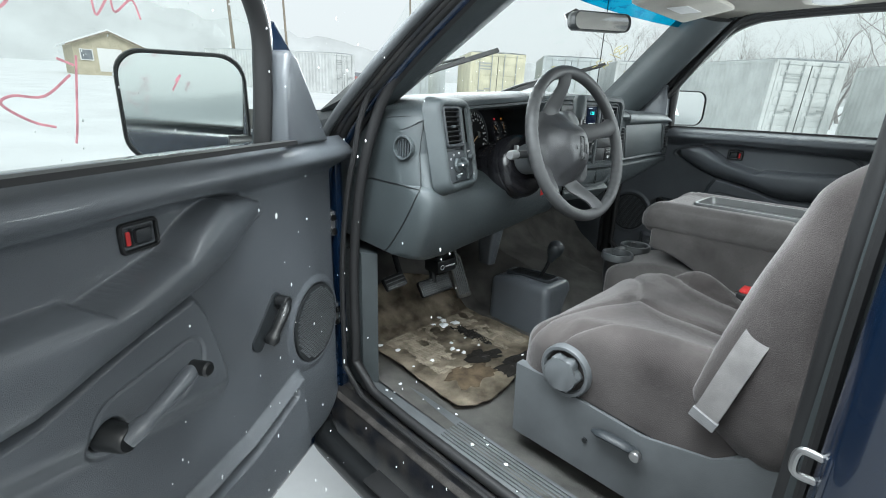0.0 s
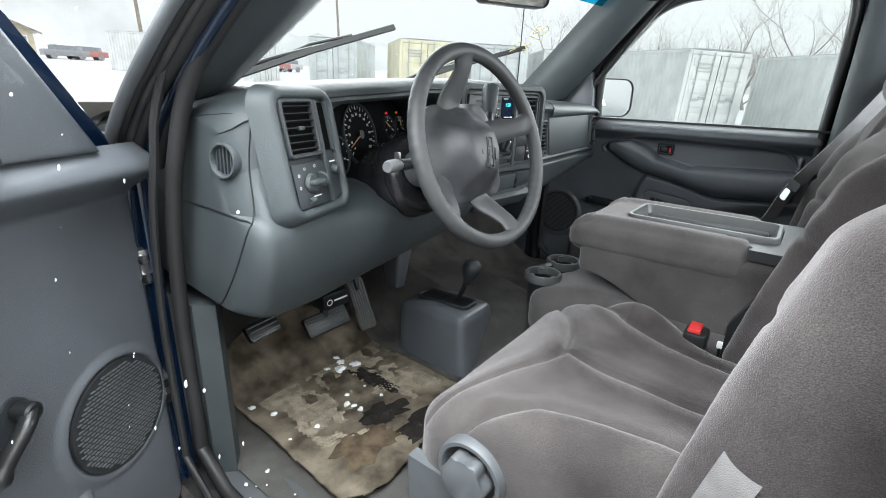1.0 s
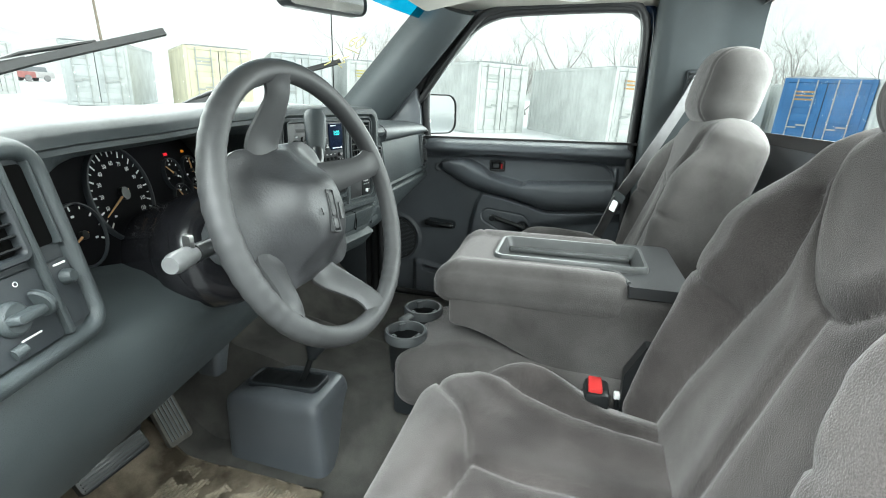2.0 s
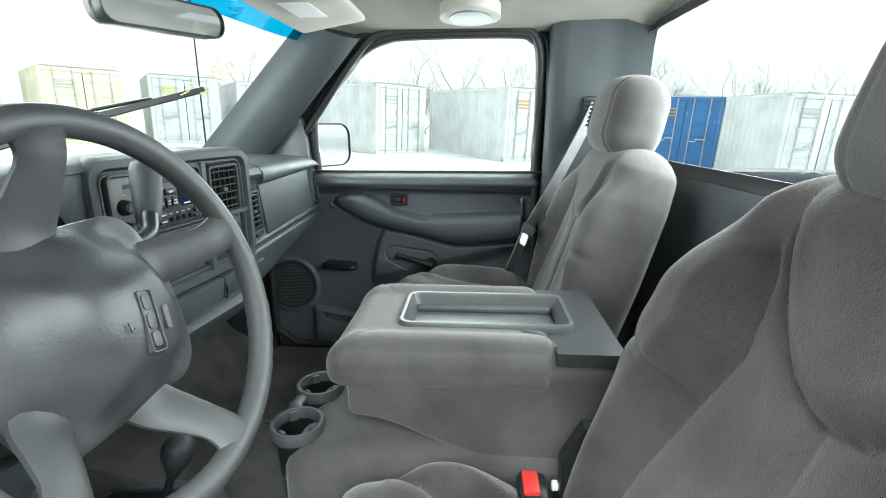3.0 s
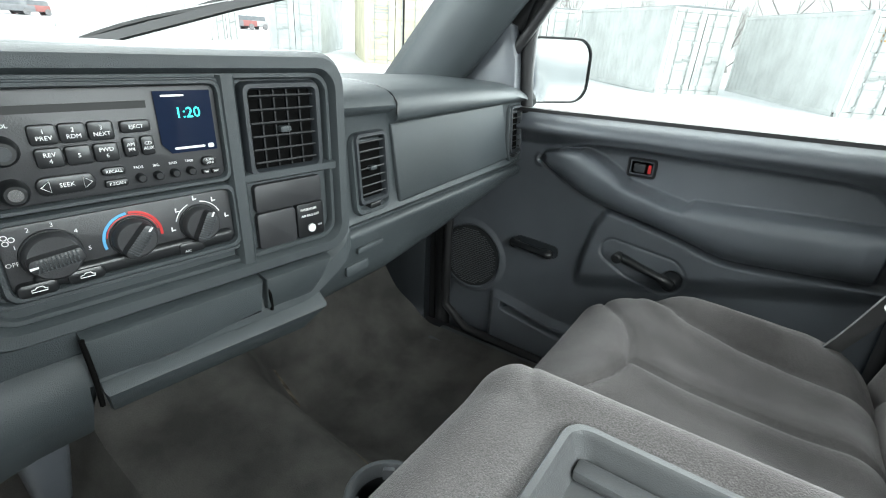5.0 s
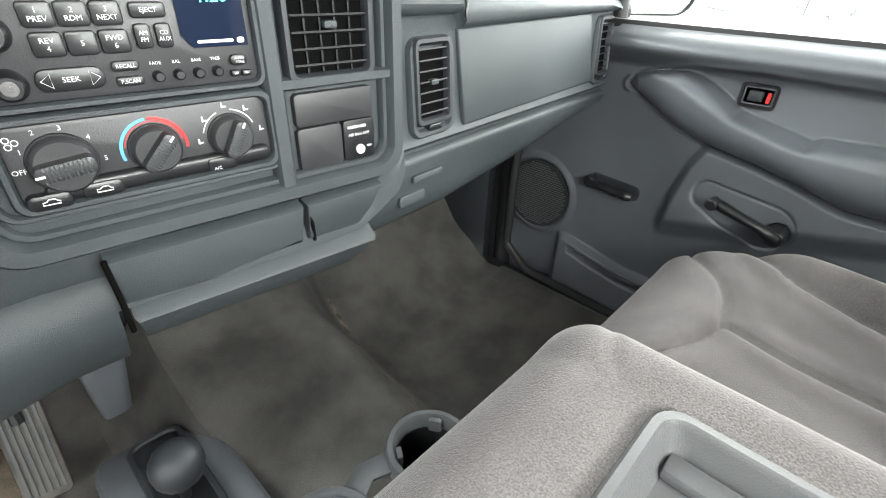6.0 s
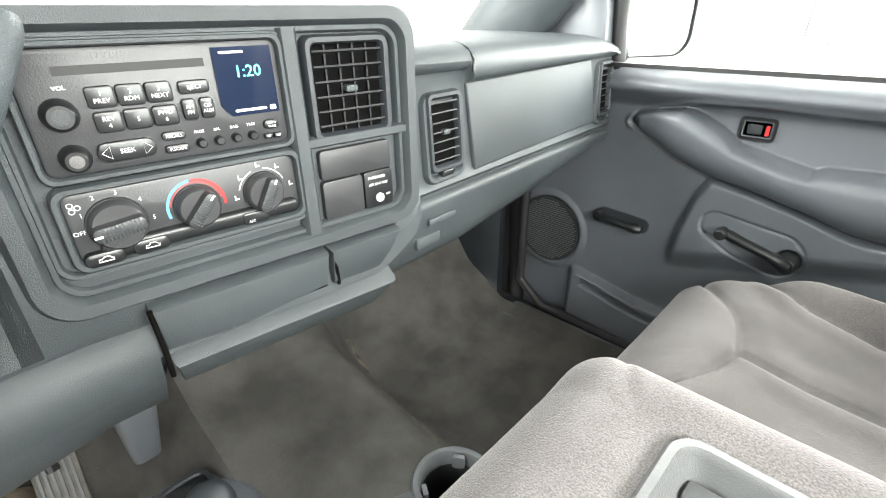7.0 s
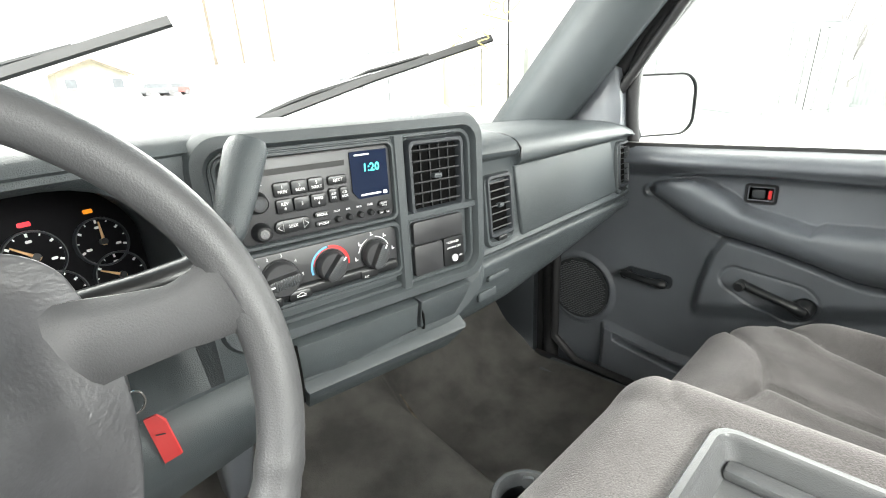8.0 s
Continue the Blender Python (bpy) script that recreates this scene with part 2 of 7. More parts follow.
def cushion(size, r, n, shape=None, m=Matrix.Identity(4)):
    """A soft block, centred on its base, size (x, y, z), edges rounded by r; shape(p, nrm) moves its points."""
    bm = bmesh.new()
    sx, sy, sz = size
    bmesh.ops.create_cube(bm, size=1)
    bmesh.ops.subdivide_edges(bm, edges=bm.edges, cuts=n, use_grid_fill=True)
    half = V((sx / 2, sy / 2, sz / 2))
    inn = V([max(h - r, 0.001) for h in half])
    for v in bm.verts:
        p = V((v.co.x * sx, v.co.y * sy, v.co.z * sz))
        q = V([max(-i, min(i, c)) for c, i in zip(p, inn)])
        d = p - q
        nrm = d.normalized() if d.length > 1e-9 else V((0, 0, 0))
        if d.length > 1e-9:
            p = q + nrm * r
        p.z += half.z
        v.co = m @ (shape(p, nrm) if shape else p)
    return bm


def text(s, size, o, u, v, material, parent, name="lettering"):
    """Raised or printed lettering, centred at o in the plane (u, v)."""
    cu = bpy.data.curves.new(name, "FONT")
    cu.body, cu.size, cu.align_x, cu.align_y, cu.extrude, cu.resolution_u = s, size, "CENTER", "CENTER", 0.0002, 2
    tmp = new(name, cu)
    me = bpy.data.meshes.new_from_object(tmp)
    bpy.data.objects.remove(tmp)
    u, v = V(u).normalized(), V(v).normalized()
    m = Matrix((u, v, u.cross(v))).transposed().to_4x4()
    m.translation = V(o)
    me.transform(m)
    bm = bmesh.new()
    bm.from_mesh(me)
    bpy.data.meshes.remove(me)
    return part(name, bm, material, parent, smooth=20)


def gauss(d, w):
    return math.exp(-(d / w) ** 2)


def sstep(a, b, x):
    t = max(0.0, min(1.0, (x - a) / (b - a)))
    return t * t * (3 - 2 * t)


def interp(x, xs, ys):
    return float(np.interp(x, xs, ys))


# ---- ground and yard ----
GX, GY = 0.014, 0.045


def gz(x, y):
    return GX * x + GY * y


def ground_fn(u, v):
    x, y = (2 * u - 1), (2 * v - 1)
    x, y = 300 * x * abs(x) ** 1.5, 300 * y * abs(y) ** 1.5
    d = math.hypot(x, y)
    return V((x, y, gz(x, y) + 0.05 * noise.noise(V((x * 0.3, y * 0.3, 0))) * min(1, d / 4)))


tagged(part("ground", sheet(ground_fn, 120, 120), SNOW), "snow-covered open yard, trodden and bright", "snow", kind="structure")

# ---- cab shell ----
def floor_z(x, y):
    z = 0.57 + 0.005 * math.sin(9 * x + 5 * y)
    z += (0.12 + 0.10 * sstep(0.0, 0.6, y)) * (sstep(-0.17, -0.05, x) - sstep(0.20, 0.36, x))
    z += 0.75 * max(0.0, y - 0.50) + 0.5 * max(0.0, y - 0.62)
    z += 0.03 * sstep(0.70, 0.84, abs(x))
    return z


cab = tagged(part("cab_floor", sheet(lambda u, v: V((-0.84 + 1.68 * u, -0.86 + 1.76 * v, floor_z(-0.84 + 1.68 * u, -0.86 + 1.76 * v))), 60, 60, 0.012), CARPET),
             "worn dark grey carpet with dust and stains over the tunnel", "carpet", kind="structure")


def carpet_wear():
    """A pale trodden streak along the tunnel's shoulder in the passenger footwell."""
    def f(u, v):
        y = 0.20 + 0.40 * u
        x = interp(y, [0.20, 0.36, 0.52, 0.62], [0.262, 0.305, 0.335, 0.335]) + (v - 0.5) * (0.006 + 0.014 * (0.5 + noise.noise(V((y * 16, 3.0, 1.0)))))
        return V((x, y, floor_z(x, y) + 0.0025))
    part("worn_streak", sheet(f, 60, 4), mat("trodden_carpet", (0.20, 0.175, 0.14), 0.95, 0.5, 60, 1.0, 300, spec=0.1), cab, "pale trodden streak")


carpet_wear()


def back_wall():
    zb, zt, xw = 1.343, 1.74, 0.84
    y = -0.87
    zc = (zb + zt) / 2
    out = [(0.90, 1.79 - zc), (-0.90, 1.79 - zc), (-0.90, 0.50 - zc), (0.90, 0.50 - zc)]
    inn = [(xw, zt - zc), (-xw, zt - zc), (-xw, zb - zc), (xw, zb - zc)]
    bm = ringplate(out, inn, (0, y, zc), (-1, 0, 0), (0, 0, 1), -0.01, 0.03, lip=0.01)
    w = tagged(part("wall_back", bm, DOORP), "dark grey rear cab trim under the back window", "wall", kind="structure")
    seal = ringplate([(a * 1.0, b) for a, b in rrect(2 * xw + 0.02, zt - zb + 0.02, 0.05)], rrect(2 * xw - 0.04, zt - zb - 0.04, 0.04), (0, y, zc), (1, 0, 0), (0, 0, 1), -0.03, -0.024, lip=0.002)
    part("window_seal", seal, RUB, w)
    g = plate(rrect(2 * xw, zt - zb, 0.05), (0, y, zc), (1, 0, 0), (0, 0, 1), 0.02, 0.025)
    gp = part("pane", g, GLASS, w)
    gp.visible_shadow = False


back_wall()


def roof():
    def f(u, v):
        x, y = -0.86 + 1.72 * u, -0.87 + 1.09 * v
        return V((x, y, 1.80 - 0.055 * (x / 0.86) ** 4 - 0.02 * sstep(0.1, 0.22, y) - 0.04 * sstep(-0.75, -0.87, y)))
    tagged(part("ceiling", sheet(f, 30, 24, 0.03), HEAD), "beige woven headliner, faintly soiled", "headliner", kind="structure")
    def g(u, v):
        x, y = -0.95 + 1.90 * u, -0.86 + 1.12 * v
        return V((x, y, 1.875 - 0.07 * (x / 0.95) ** 4 - 0.03 * sstep(0.0, 0.26, y)))
    tagged(part("roof_panel", sheet(g, 24, 12, 0.01), PAINT), "navy blue painted cab roof", "roof", kind="structure")


roof()

WS_B, WS_T = (0.78, 0.58, 1.37), (0.75, 0.185, 1.765)


def windscreen():
    def f(u, v):
        s = 2 * u - 1
        b, t = WS_B, WS_T
        x = s * (b[0] + (t[0] - b[0]) * v + 0.02)
        y = b[1] + (t[1] - b[1]) * v + 0.14 * (1 - s * s) * (1 - 0.3 * v) + 0.068 * (x - 0.78)
        return V((x, y, b[2] - 0.02 + (t[2] - b[2] + 0.03) * v))
    w = tagged(part("windshield", sheet(lambda u, v: f(u, v * 0.86), 24, 12, 0.005), GLASS), "clear windshield with marker scrawl and snow specks", "windshield", kind="structure")
    w.visible_shadow = False
    t = part("tint_band", sheet(lambda u, v: f(u, 0.86 + 0.14 * v), 24, 4, 0.005), TINT, w, "deep blue shade band")
    t.visible_shadow = False
    return f


ws = windscreen()


GRIMY = mat("grimy_navy", (0.010, 0.012, 0.018), 0.45, 0.4, 18, 0.4, 200, col2=(0.045, 0.042, 0.040))


def pillars():
    for s in (1, -1):
        side = "right" if s > 0 else "left"
        P = lambda *p: [(s * x, y, z) for x, y, z in p]
        rings = []
        for k in range(13):
            v = -0.16 + 1.16 * k / 12
            a = V(WS_B).lerp(V(WS_T), v) - V((0.035 + 0.105 * v if s < 0 else 0, 0, 0))
            c = V((0.838 - 0.02 * v, 0.335 - 0.29 * v, 1.42 + 0.315 * v))
            o1, o2 = c + V((0.05, 0.035, 0.02)), a + V((0.06, 0.05, 0.03))
            mid = (a + c) / 2 + V((-0.016, -0.022, -0.022))
            rings.append([V((s * p.x + (0.02 + 0.095 * v if s < 0 else 0), p.y - (0.115 + 0.10 * v if s < 0 else 0), p.z)) for p in (a, a + (mid - a) * 0.35 + V((-0.010, -0.010, -0.010)), mid, c + (mid - c) * 0.35 + V((-0.006, -0.010, -0.008)), c, o1, o2)])
        tagged(part("pillar_front_" + side, loft(rings), DASH, smooth=60), "dark grey moulded windshield pillar trim", "pillar", kind="structure")
        yb = -0.565 if s > 0 else -0.63
        rings = []
        for z, dx in ((0.55, 0.0), (0.9, 0.0), (1.25, 0.0), (1.40, 0.005), (1.55, 0.012), (1.68, 0.025), (1.765, 0.05)):
            rings.append([V((s * (x - dx), y, z)) for x, y in ((0.845, yb), (0.825, yb - 0.025), (0.818, yb - 0.06), (0.812, -0.74), (0.80, -0.785), (0.76, -0.86), (0.90, -0.87), (0.91, yb))])
        tagged(part("pillar_rear_" + side, loft(rings), DASH, smooth=60), "dark grey plastic rear cab pillar trim", "pillar", kind="structure")
        yr = -0.60 if s > 0 else -0.68
        yf = 0.50 if s > 0 else 0.42
        fu = ((0.915, yf - 0.16, 1.42), (0.885, 0.12, 1.66), (0.868, 0.02, 1.765)) if s > 0 else ((0.888, 0.200, 1.44), (0.812, -0.055, 1.66), (0.792, -0.15, 1.765))
        jx = 0.935 if s > 0 else 0.910
        fr = smoothline(P((jx, yf, 0.56), (jx + 0.003, yf + 0.01, 0.95), (jx, yf - 0.02, 1.24), *fu, (0.86, -0.08, 1.80), (0.86, yr + 0.10, 1.805), (0.875, yr, 1.76), (0.93, yr - 0.01, 1.45), (0.955, yr - 0.01, 1.25), (0.955, yr, 0.70), (0.95, yr + 0.08, 0.56)), 6)
        lo_n = max(i for i in range(len(fr) // 2) if fr[i][2] < 1.26)
        hi_n = max(i for i in range(len(fr)) if fr[i][2] > 1.70)
        df = tagged(part("door_frame_" + side, tube(fr[hi_n - 1:], 0.042, 10), PAINT), "navy painted steel door opening of the cab", "door frame", kind="structure")
        part("front_jamb", tube(fr[:lo_n + 1], 0.030 if s > 0 else 0.020, 10), RUB if s > 0 else PAINT, df)
        if s > 0:
            part("weatherstrip", tube(fr[lo_n:hi_n], 0.034, 10), RUB, df, "black rubber weatherstrip")
        else:
            # folded lips of the strip along the opening
            for off, r, m in ((-0.030, 0.010, SILLP), (-0.016, 0.008, RUB), (-0.003, 0.009, GRIMY), (0.012, 0.012, RUB), (0.030, 0.012, PAINT), (0.046, 0.010, RUB)):
                part("weatherstrip", tube([V(p) + V((0.90, -0.42, 0.05)) * off for p in fr[lo_n:hi_n]], r, 10), m, df, "black rubber weatherstrip")
        ys, yt = (0.46, 0.0) if s > 0 else (0.345, -0.0)
        yq = yr + 0.055
        loop = smoothline(P((0.885, ys, 0.66), (0.885, ys - 0.005, 0.99), (0.882, ys - 0.07, 1.27), *(((0.865, 0.235, 1.48), (0.838, 0.055, 1.70), (0.832, -0.03, 1.748)) if s > 0 else ((0.848, 0.175, 1.46), (0.768, -0.09, 1.665), (0.755, -0.165, 1.735))), (0.830, -0.15, 1.758) if s > 0 else (0.800, -0.26, 1.756), (0.830, yq + 0.11, 1.758), (0.838, yq + 0.02, 1.72), (0.862, yq, 1.55), (0.885, yq, 1.25), (0.885, yq, 0.70), (0.885, yq + 0.08, 0.60), (0.885, 0.0, 0.59), (0.885, ys - 0.08, 0.60)), 6)
        tagged(part("door_seal_" + side, tube(loop, 0.013, 10, closed=True), RUB), "black rubber door seal round the opening", "seal", kind="structure")
        outer = [V((p.x + s * 0.028, p.y + (0.014 if p.y > 0 else -0.014), p.z + (0.012 if p.z > 1.3 else -0.012))) for p in loop]
        tagged(part("seal_lip_" + side, tube(outer, 0.007, 8, closed=True), RUB), "black weatherstrip lip beside the door seal", "weatherstrip", kind="structure")
        bm = box(min(s * 0.775, s * 0.875), max(s * 0.775, s * 0.875), yr + 0.02, ys, 0.545, 0.592, 0.012)
        sl = tagged(part("door_sill_" + side, bm, SILLP), "grey ribbed plastic scuff plate with melting snow", "door sill", kind="structure")
        for k in range(8):
            xx = s * (0.792 + 0.0095 * k)
            part("rib", box(xx - 0.0028, xx + 0.0028, -0.52, 0.02, 0.590, 0.596, 0.001), SILLP, sl)
        rk = tagged(part("rocker_" + side, loft([[V((s * x, y, z)) for x, z in ((0.868, 0.50), (0.868, 0.574), (0.905, 0.574), (0.918, 0.548), (0.925, 0.540), (0.932, 0.50), (0.935, 0.49), (0.935, 0.40), (0.90, 0.36))] for y in (-0.75, 0.62)]), GRIMY, smooth=30), "navy rocker panel grimed with road dirt", "body panel", kind="structure")
        part("dirt_band", loft([[V((s * x, y, z)) for x, z in ((0.916, 0.5515), (0.926, 0.5435), (0.928, 0.538), (0.912, 0.545))] for y in (-0.70, 0.42)]), mat("road_grime", (0.05, 0.045, 0.042), 0.8, 0.4, 25, 0.5, 200), rk)
        y0, kx = (0.30, 0.0) if s < 0 else (0.525, 0.03)
        bm = loft([[V((s * x, y, z)) for x, y in ((0.815 + kx, 0.80), (0.80 + kx, y0 + 0.10), (0.81 + kx, y0 + 0.04), (0.84 + 0.5 * kx, y0), (0.87 + 1.8 * kx, y0 + 0.03), (0.87 + 1.8 * kx, 0.80))] for z in (0.565, 0.75, 1.14 if s > 0 else 0.985)])
        tagged(part("kick_panel_" + side, bm, DASH_D if s > 0 else DASH), "dark plastic kick panel beside the footwell", "panel", kind="structure")
        # hinge pillar and fender
        if s > 0:
            tagged(part("cowl_side_right", box(0.925, 0.951, 0.532, 0.87, 0.45, 1.27, 0.003), RUB), "black inner side of the cowl ahead of the door", "body panel", kind="structure")
        else:
            bm = box(min(s * 0.885, s * 0.910), max(s * 0.885, s * 0.910), ys + 0.035, ys + 0.075, 0.50, 1.30, 0.012)
            hp = tagged(part("hinge_pillar_" + side, bm, PAINT), "navy hinge pillar with bare bolt heads", "body panel", kind="structure")
            for z in (0.80, 1.06):
                hg = part("hinge", box(min(s * 0.898, s * 0.935), max(s * 0.898, s * 0.935), ys + 0.045, ys + 0.085, z - 0.035, z + 0.035, 0.008), STEEL, hp)
                for dz in (-0.018, 0.018):
                    part("bolt", cyl((s * 0.918, ys + 0.048, z + dz), (s * 0.918, ys + 0.036, z + dz), 0.009, seg=8), CHROME, hg)
        def fender(u, v):
            y, t = 0.50 + 1.25 * u, v
            return V((s * (0.86 + 0.115 * math.sin(min(1, t * 1.6) * 1.57)), y, 1.275 - 0.03 * u - 0.62 * max(0, t - 0.22) - 0.012 * t))
        tagged(part("fender_" + side, sheet(fender, 12, 14, 0.008), PAINT), "navy front fender with snow on top", "fender", kind="structure")
        tagged(part("fender_snow_" + side, sheet(lambda u, v: V((s * (0.86 + 0.08 * v), 0.56 + 1.1 * u, 1.283 - 0.03 * u + 0.008 * noise.noise(V((9 * u, 5 * v, s))) - 0.01 * v)), 30, 6, 0.012), SNOW), "thin snow lying on the fender", "snow", kind="structure")
    tagged(part("firewall", box(-0.9, 0.9, 0.86, 0.90, 0.50, 1.33), CARPET), "dark felt-covered firewall", "firewall", kind="structure")
    st = thing("door_striker", (-0.95, -0.66, 1.0), "worn steel door latch striker on the door frame", "striker")
    part("plate", box(-0.985, -0.955, -0.672, -0.655, 0.985, 1.045, 0.006), PAINT, st)
    part("loop", tube(smoothline([(-0.970, -0.655, 1.030), (-0.970, -0.635, 1.030), (-0.970, -0.631, 1.014), (-0.970, -0.635, 1.000), (-0.970, -0.655, 1.000)], 4), 0.0045, 8), STEEL, st)


pillars()

# ---- dashboard ----
def dash_y(x):
    if x < -0.795:
        return 0.108 + 0.09 * (1 - math.sqrt(max(0.0, 1 - ((-0.795 - x) / 0.06) ** 2)))
    return interp(x, [-0.795, -0.69, -0.655, -0.16, 0.215, 0.235, 0.26, 0.85], [0.108, 0.145, 0.156, 0.221, 0.190, 0.20, 0.235, 0.262])


def dash_top(x):
    return interp(x, [-0.86, -0.83, -0.78, -0.60, -0.35, -0.1, 0.15, 0.19, 0.215, 0.232, 0.24], [1.328, 1.356, 1.376, 1.394, 1.410, 1.418, 1.412, 1.405, 1.388, 1.365, 1.34])


dash = thing("dashboard", (0, 0.3, 1.0), "charcoal plastic dashboard with wide instrument bezel and radio", "dashboard")


def stations(a, b, step, extra=()):
    n = max(1, round((b - a) / step))
    return sorted({round(a + (b - a) * k / n, 5) for k in range(n + 1)} | set(extra))


def dash_body():
    rings = []
    for x in stations(-0.855, 0.24, 0.02, (-0.8547, -0.8538, -0.8523, -0.850, -0.847, -0.843, -0.838, -0.832, -0.825, -0.817, -0.808, -0.795, -0.668, -0.66, -0.65, -0.645, -0.635, -0.625, -0.61, -0.25, -0.23, -0.218, -0.210, -0.206, -0.198, -0.190, -0.114, -0.112, -0.104, -0.102, 0.205, 0.215, 0.225, 0.232, 0.236)):
        f, zt = dash_y(x), dash_top(x)
        rec = 0.175 * (sstep(-0.668, -0.65, x) - sstep(-0.206, -0.190, x))
        zf = interp(x, [-0.86, -0.70, -0.64, -0.5, -0.16, 0.24], [1.185, 1.182, 1.165, 1.148, 1.128, 1.122] if x < 0.15 else [1.185, 1.182, 1.165, 1.148, 1.128, 1.122 + 0.65 * (x - 0.15)])
        zc = interp(x, [-0.66, -0.64, -0.62, -0.59, -0.42, -0.25, -0.20, -0.16], [1.275, 1.248, 1.236, 1.226, 1.180, 1.190, 1.235, 1.26])
        # rounded upper corners of the instrument opening
        left, right = min(1.0, max(0.0, (-0.585 - x) / 0.065)), min(1.0, max(0.0, (x + 0.30) / 0.10))
        zo = zt - 0.040 - 0.055 * (1 - math.sqrt(1 - left * left)) - 0.10 * (1 - math.sqrt(1 - right * right)) * (1 - sstep(-0.19, -0.17, x))
        zl = interp(x, [-0.86, -0.80, -0.70, -0.3, -0.112, -0.104, 0.24], [1.01, 0.992, 0.985, 0.992, 1.000, 1.10, 1.10]) + 0.70 * max(0.0, x - 0.16)
        f2 = interp(x, [-0.825, -0.79, -0.60, -0.16], [0.112, 0.116, 0.150, 0.221]) if x < -0.16 else f
        f2 += 0.05 * (1 - math.sqrt(1 - min(1.0, max(0.0, (-0.825 - x) / 0.03)) ** 2))
        bulge = 0.007 * (1 - sstep(-0.15, -0.11, x))
        lean = 0.16 * (1 - sstep(-0.70, -0.45, x))
        rings.append([V((x, y + lean * max(0.0, z - zf) * (1 if y < 0.4 else 0), z)) for y, z in (
            (0.72, zt - 0.05), (0.45, zt - 0.004), (f + 0.085, zt), (f + 0.05, zt - 0.001), (f + 0.028, zt - 0.005), (f + 0.012, zt - 0.013), (f + 0.004, zt - 0.024),
            (f + 0.010, zt - 0.027), (f + 0.008, zt - 0.033), (f + 0.012 + 0.06 * rec, zo), (f + 0.014 + rec, zo - 0.010),
            (f + 0.014 + rec, max(zc, zf + 0.02)), (f + 0.012 + 0.25 * rec, max(zc - 0.02, zf + 0.012)), (f + 0.004, zf + 0.004), (f2 + 0.007, zf - 0.001), (f2 - 0.002 - 0.4 * bulge, zf - 0.010),
            (f2 - 0.004 - bulge, zf - 0.035), (f2 + 0.002 - bulge * 0.6, (zf + zl) / 2), (f2 + 0.03, zl + 0.016), (f2 + 0.045, zl + 0.004), (f2 + 0.065, zl), (0.62, zl + 0.02))])
    bm = loft(rings)
    skin = BVHTree.FromBMesh(bm)
    part("body", bm, DASH, dash, smooth=42)
    # seams of the end cover and of the fuse panel, laid on the skin
    for pts, r in ((((-0.856, 0.42, 1.187), (-0.856, 0.25, 1.187), (-0.856, 0.16, 1.187), (-0.853, 0.125, 1.187)), 0.0016), (((-0.853, 0.125, 1.187), (-0.853, 0.150, 1.137), (-0.855, 0.195, 1.07), (-0.856, 0.26, 0.99)), 0.0016),
                   (((-0.853, 0.125, 1.187), (-0.845, 0.132, 1.21), (-0.835, 0.145, 1.27), (-0.820, 0.146, 1.34), (-0.81, 0.142, 1.379)), 0.0012), (((-0.86, 0.25, 1.340), (-0.85, 0.20, 1.345), (-0.840, 0.172, 1.345)), 0.0008)):
        laid = []
        for p in smoothline(pts, 10):
            near = skin.find_nearest(p)
            laid.append(near[0] + near[1] * 0.0002)
        for _ in range(4):
            laid = [laid[0]] + [(laid[k - 1] + laid[k] * 2 + laid[k + 1]) / 4 for k in range(1, len(laid) - 1)] + [laid[-1]]
        part("panel_seam", tube(laid, r, 6), BLACK, dash)


dash_body()


def local(o, ang, tilt=0.0):
    """Axes of a dash face: u to the right, v up, facing back at the seats, turned by ang degrees and leaned back by tilt."""
    a, t = radians(ang), radians(tilt)
    u = V((math.cos(a), math.sin(a), 0))
    w = u.cross(V((0, 0, 1)))
    v = (V((0, 0, 1)) * math.cos(t) - w * math.sin(t)).normalized()
    return V(o), u, v


def L(fr, a, b, d=0.0):
    o, u, v = fr
    return o + u * a + v * b + u.cross(v) * d


def soft_frame(o, u, v, steps, r_out, r_in):
    """A moulded frame with rolled edges: outlines of (width, height, depth) from the outside in."""
    w = u.cross(v)
    rings = []
    for k, (a, b, d) in enumerate(steps):
        q = k / (len(steps) - 1)
        rings.append([o + u * x + v * y + w * d for x, y in rrect(a, b, r_out + (r_in - r_out) * q, 7)])
    return loft(rings, True, False)


SLAT = mat("vent_slat", (0.012, 0.013, 0.014), 0.55, 0.15, 20, 0.1, 600, spec=0.3)
# near-black colour standing in for the shade inside openings and gaps
VOID = mat("painted_shade", (0.003, 0.003, 0.003), 0.9, spec=0.05)


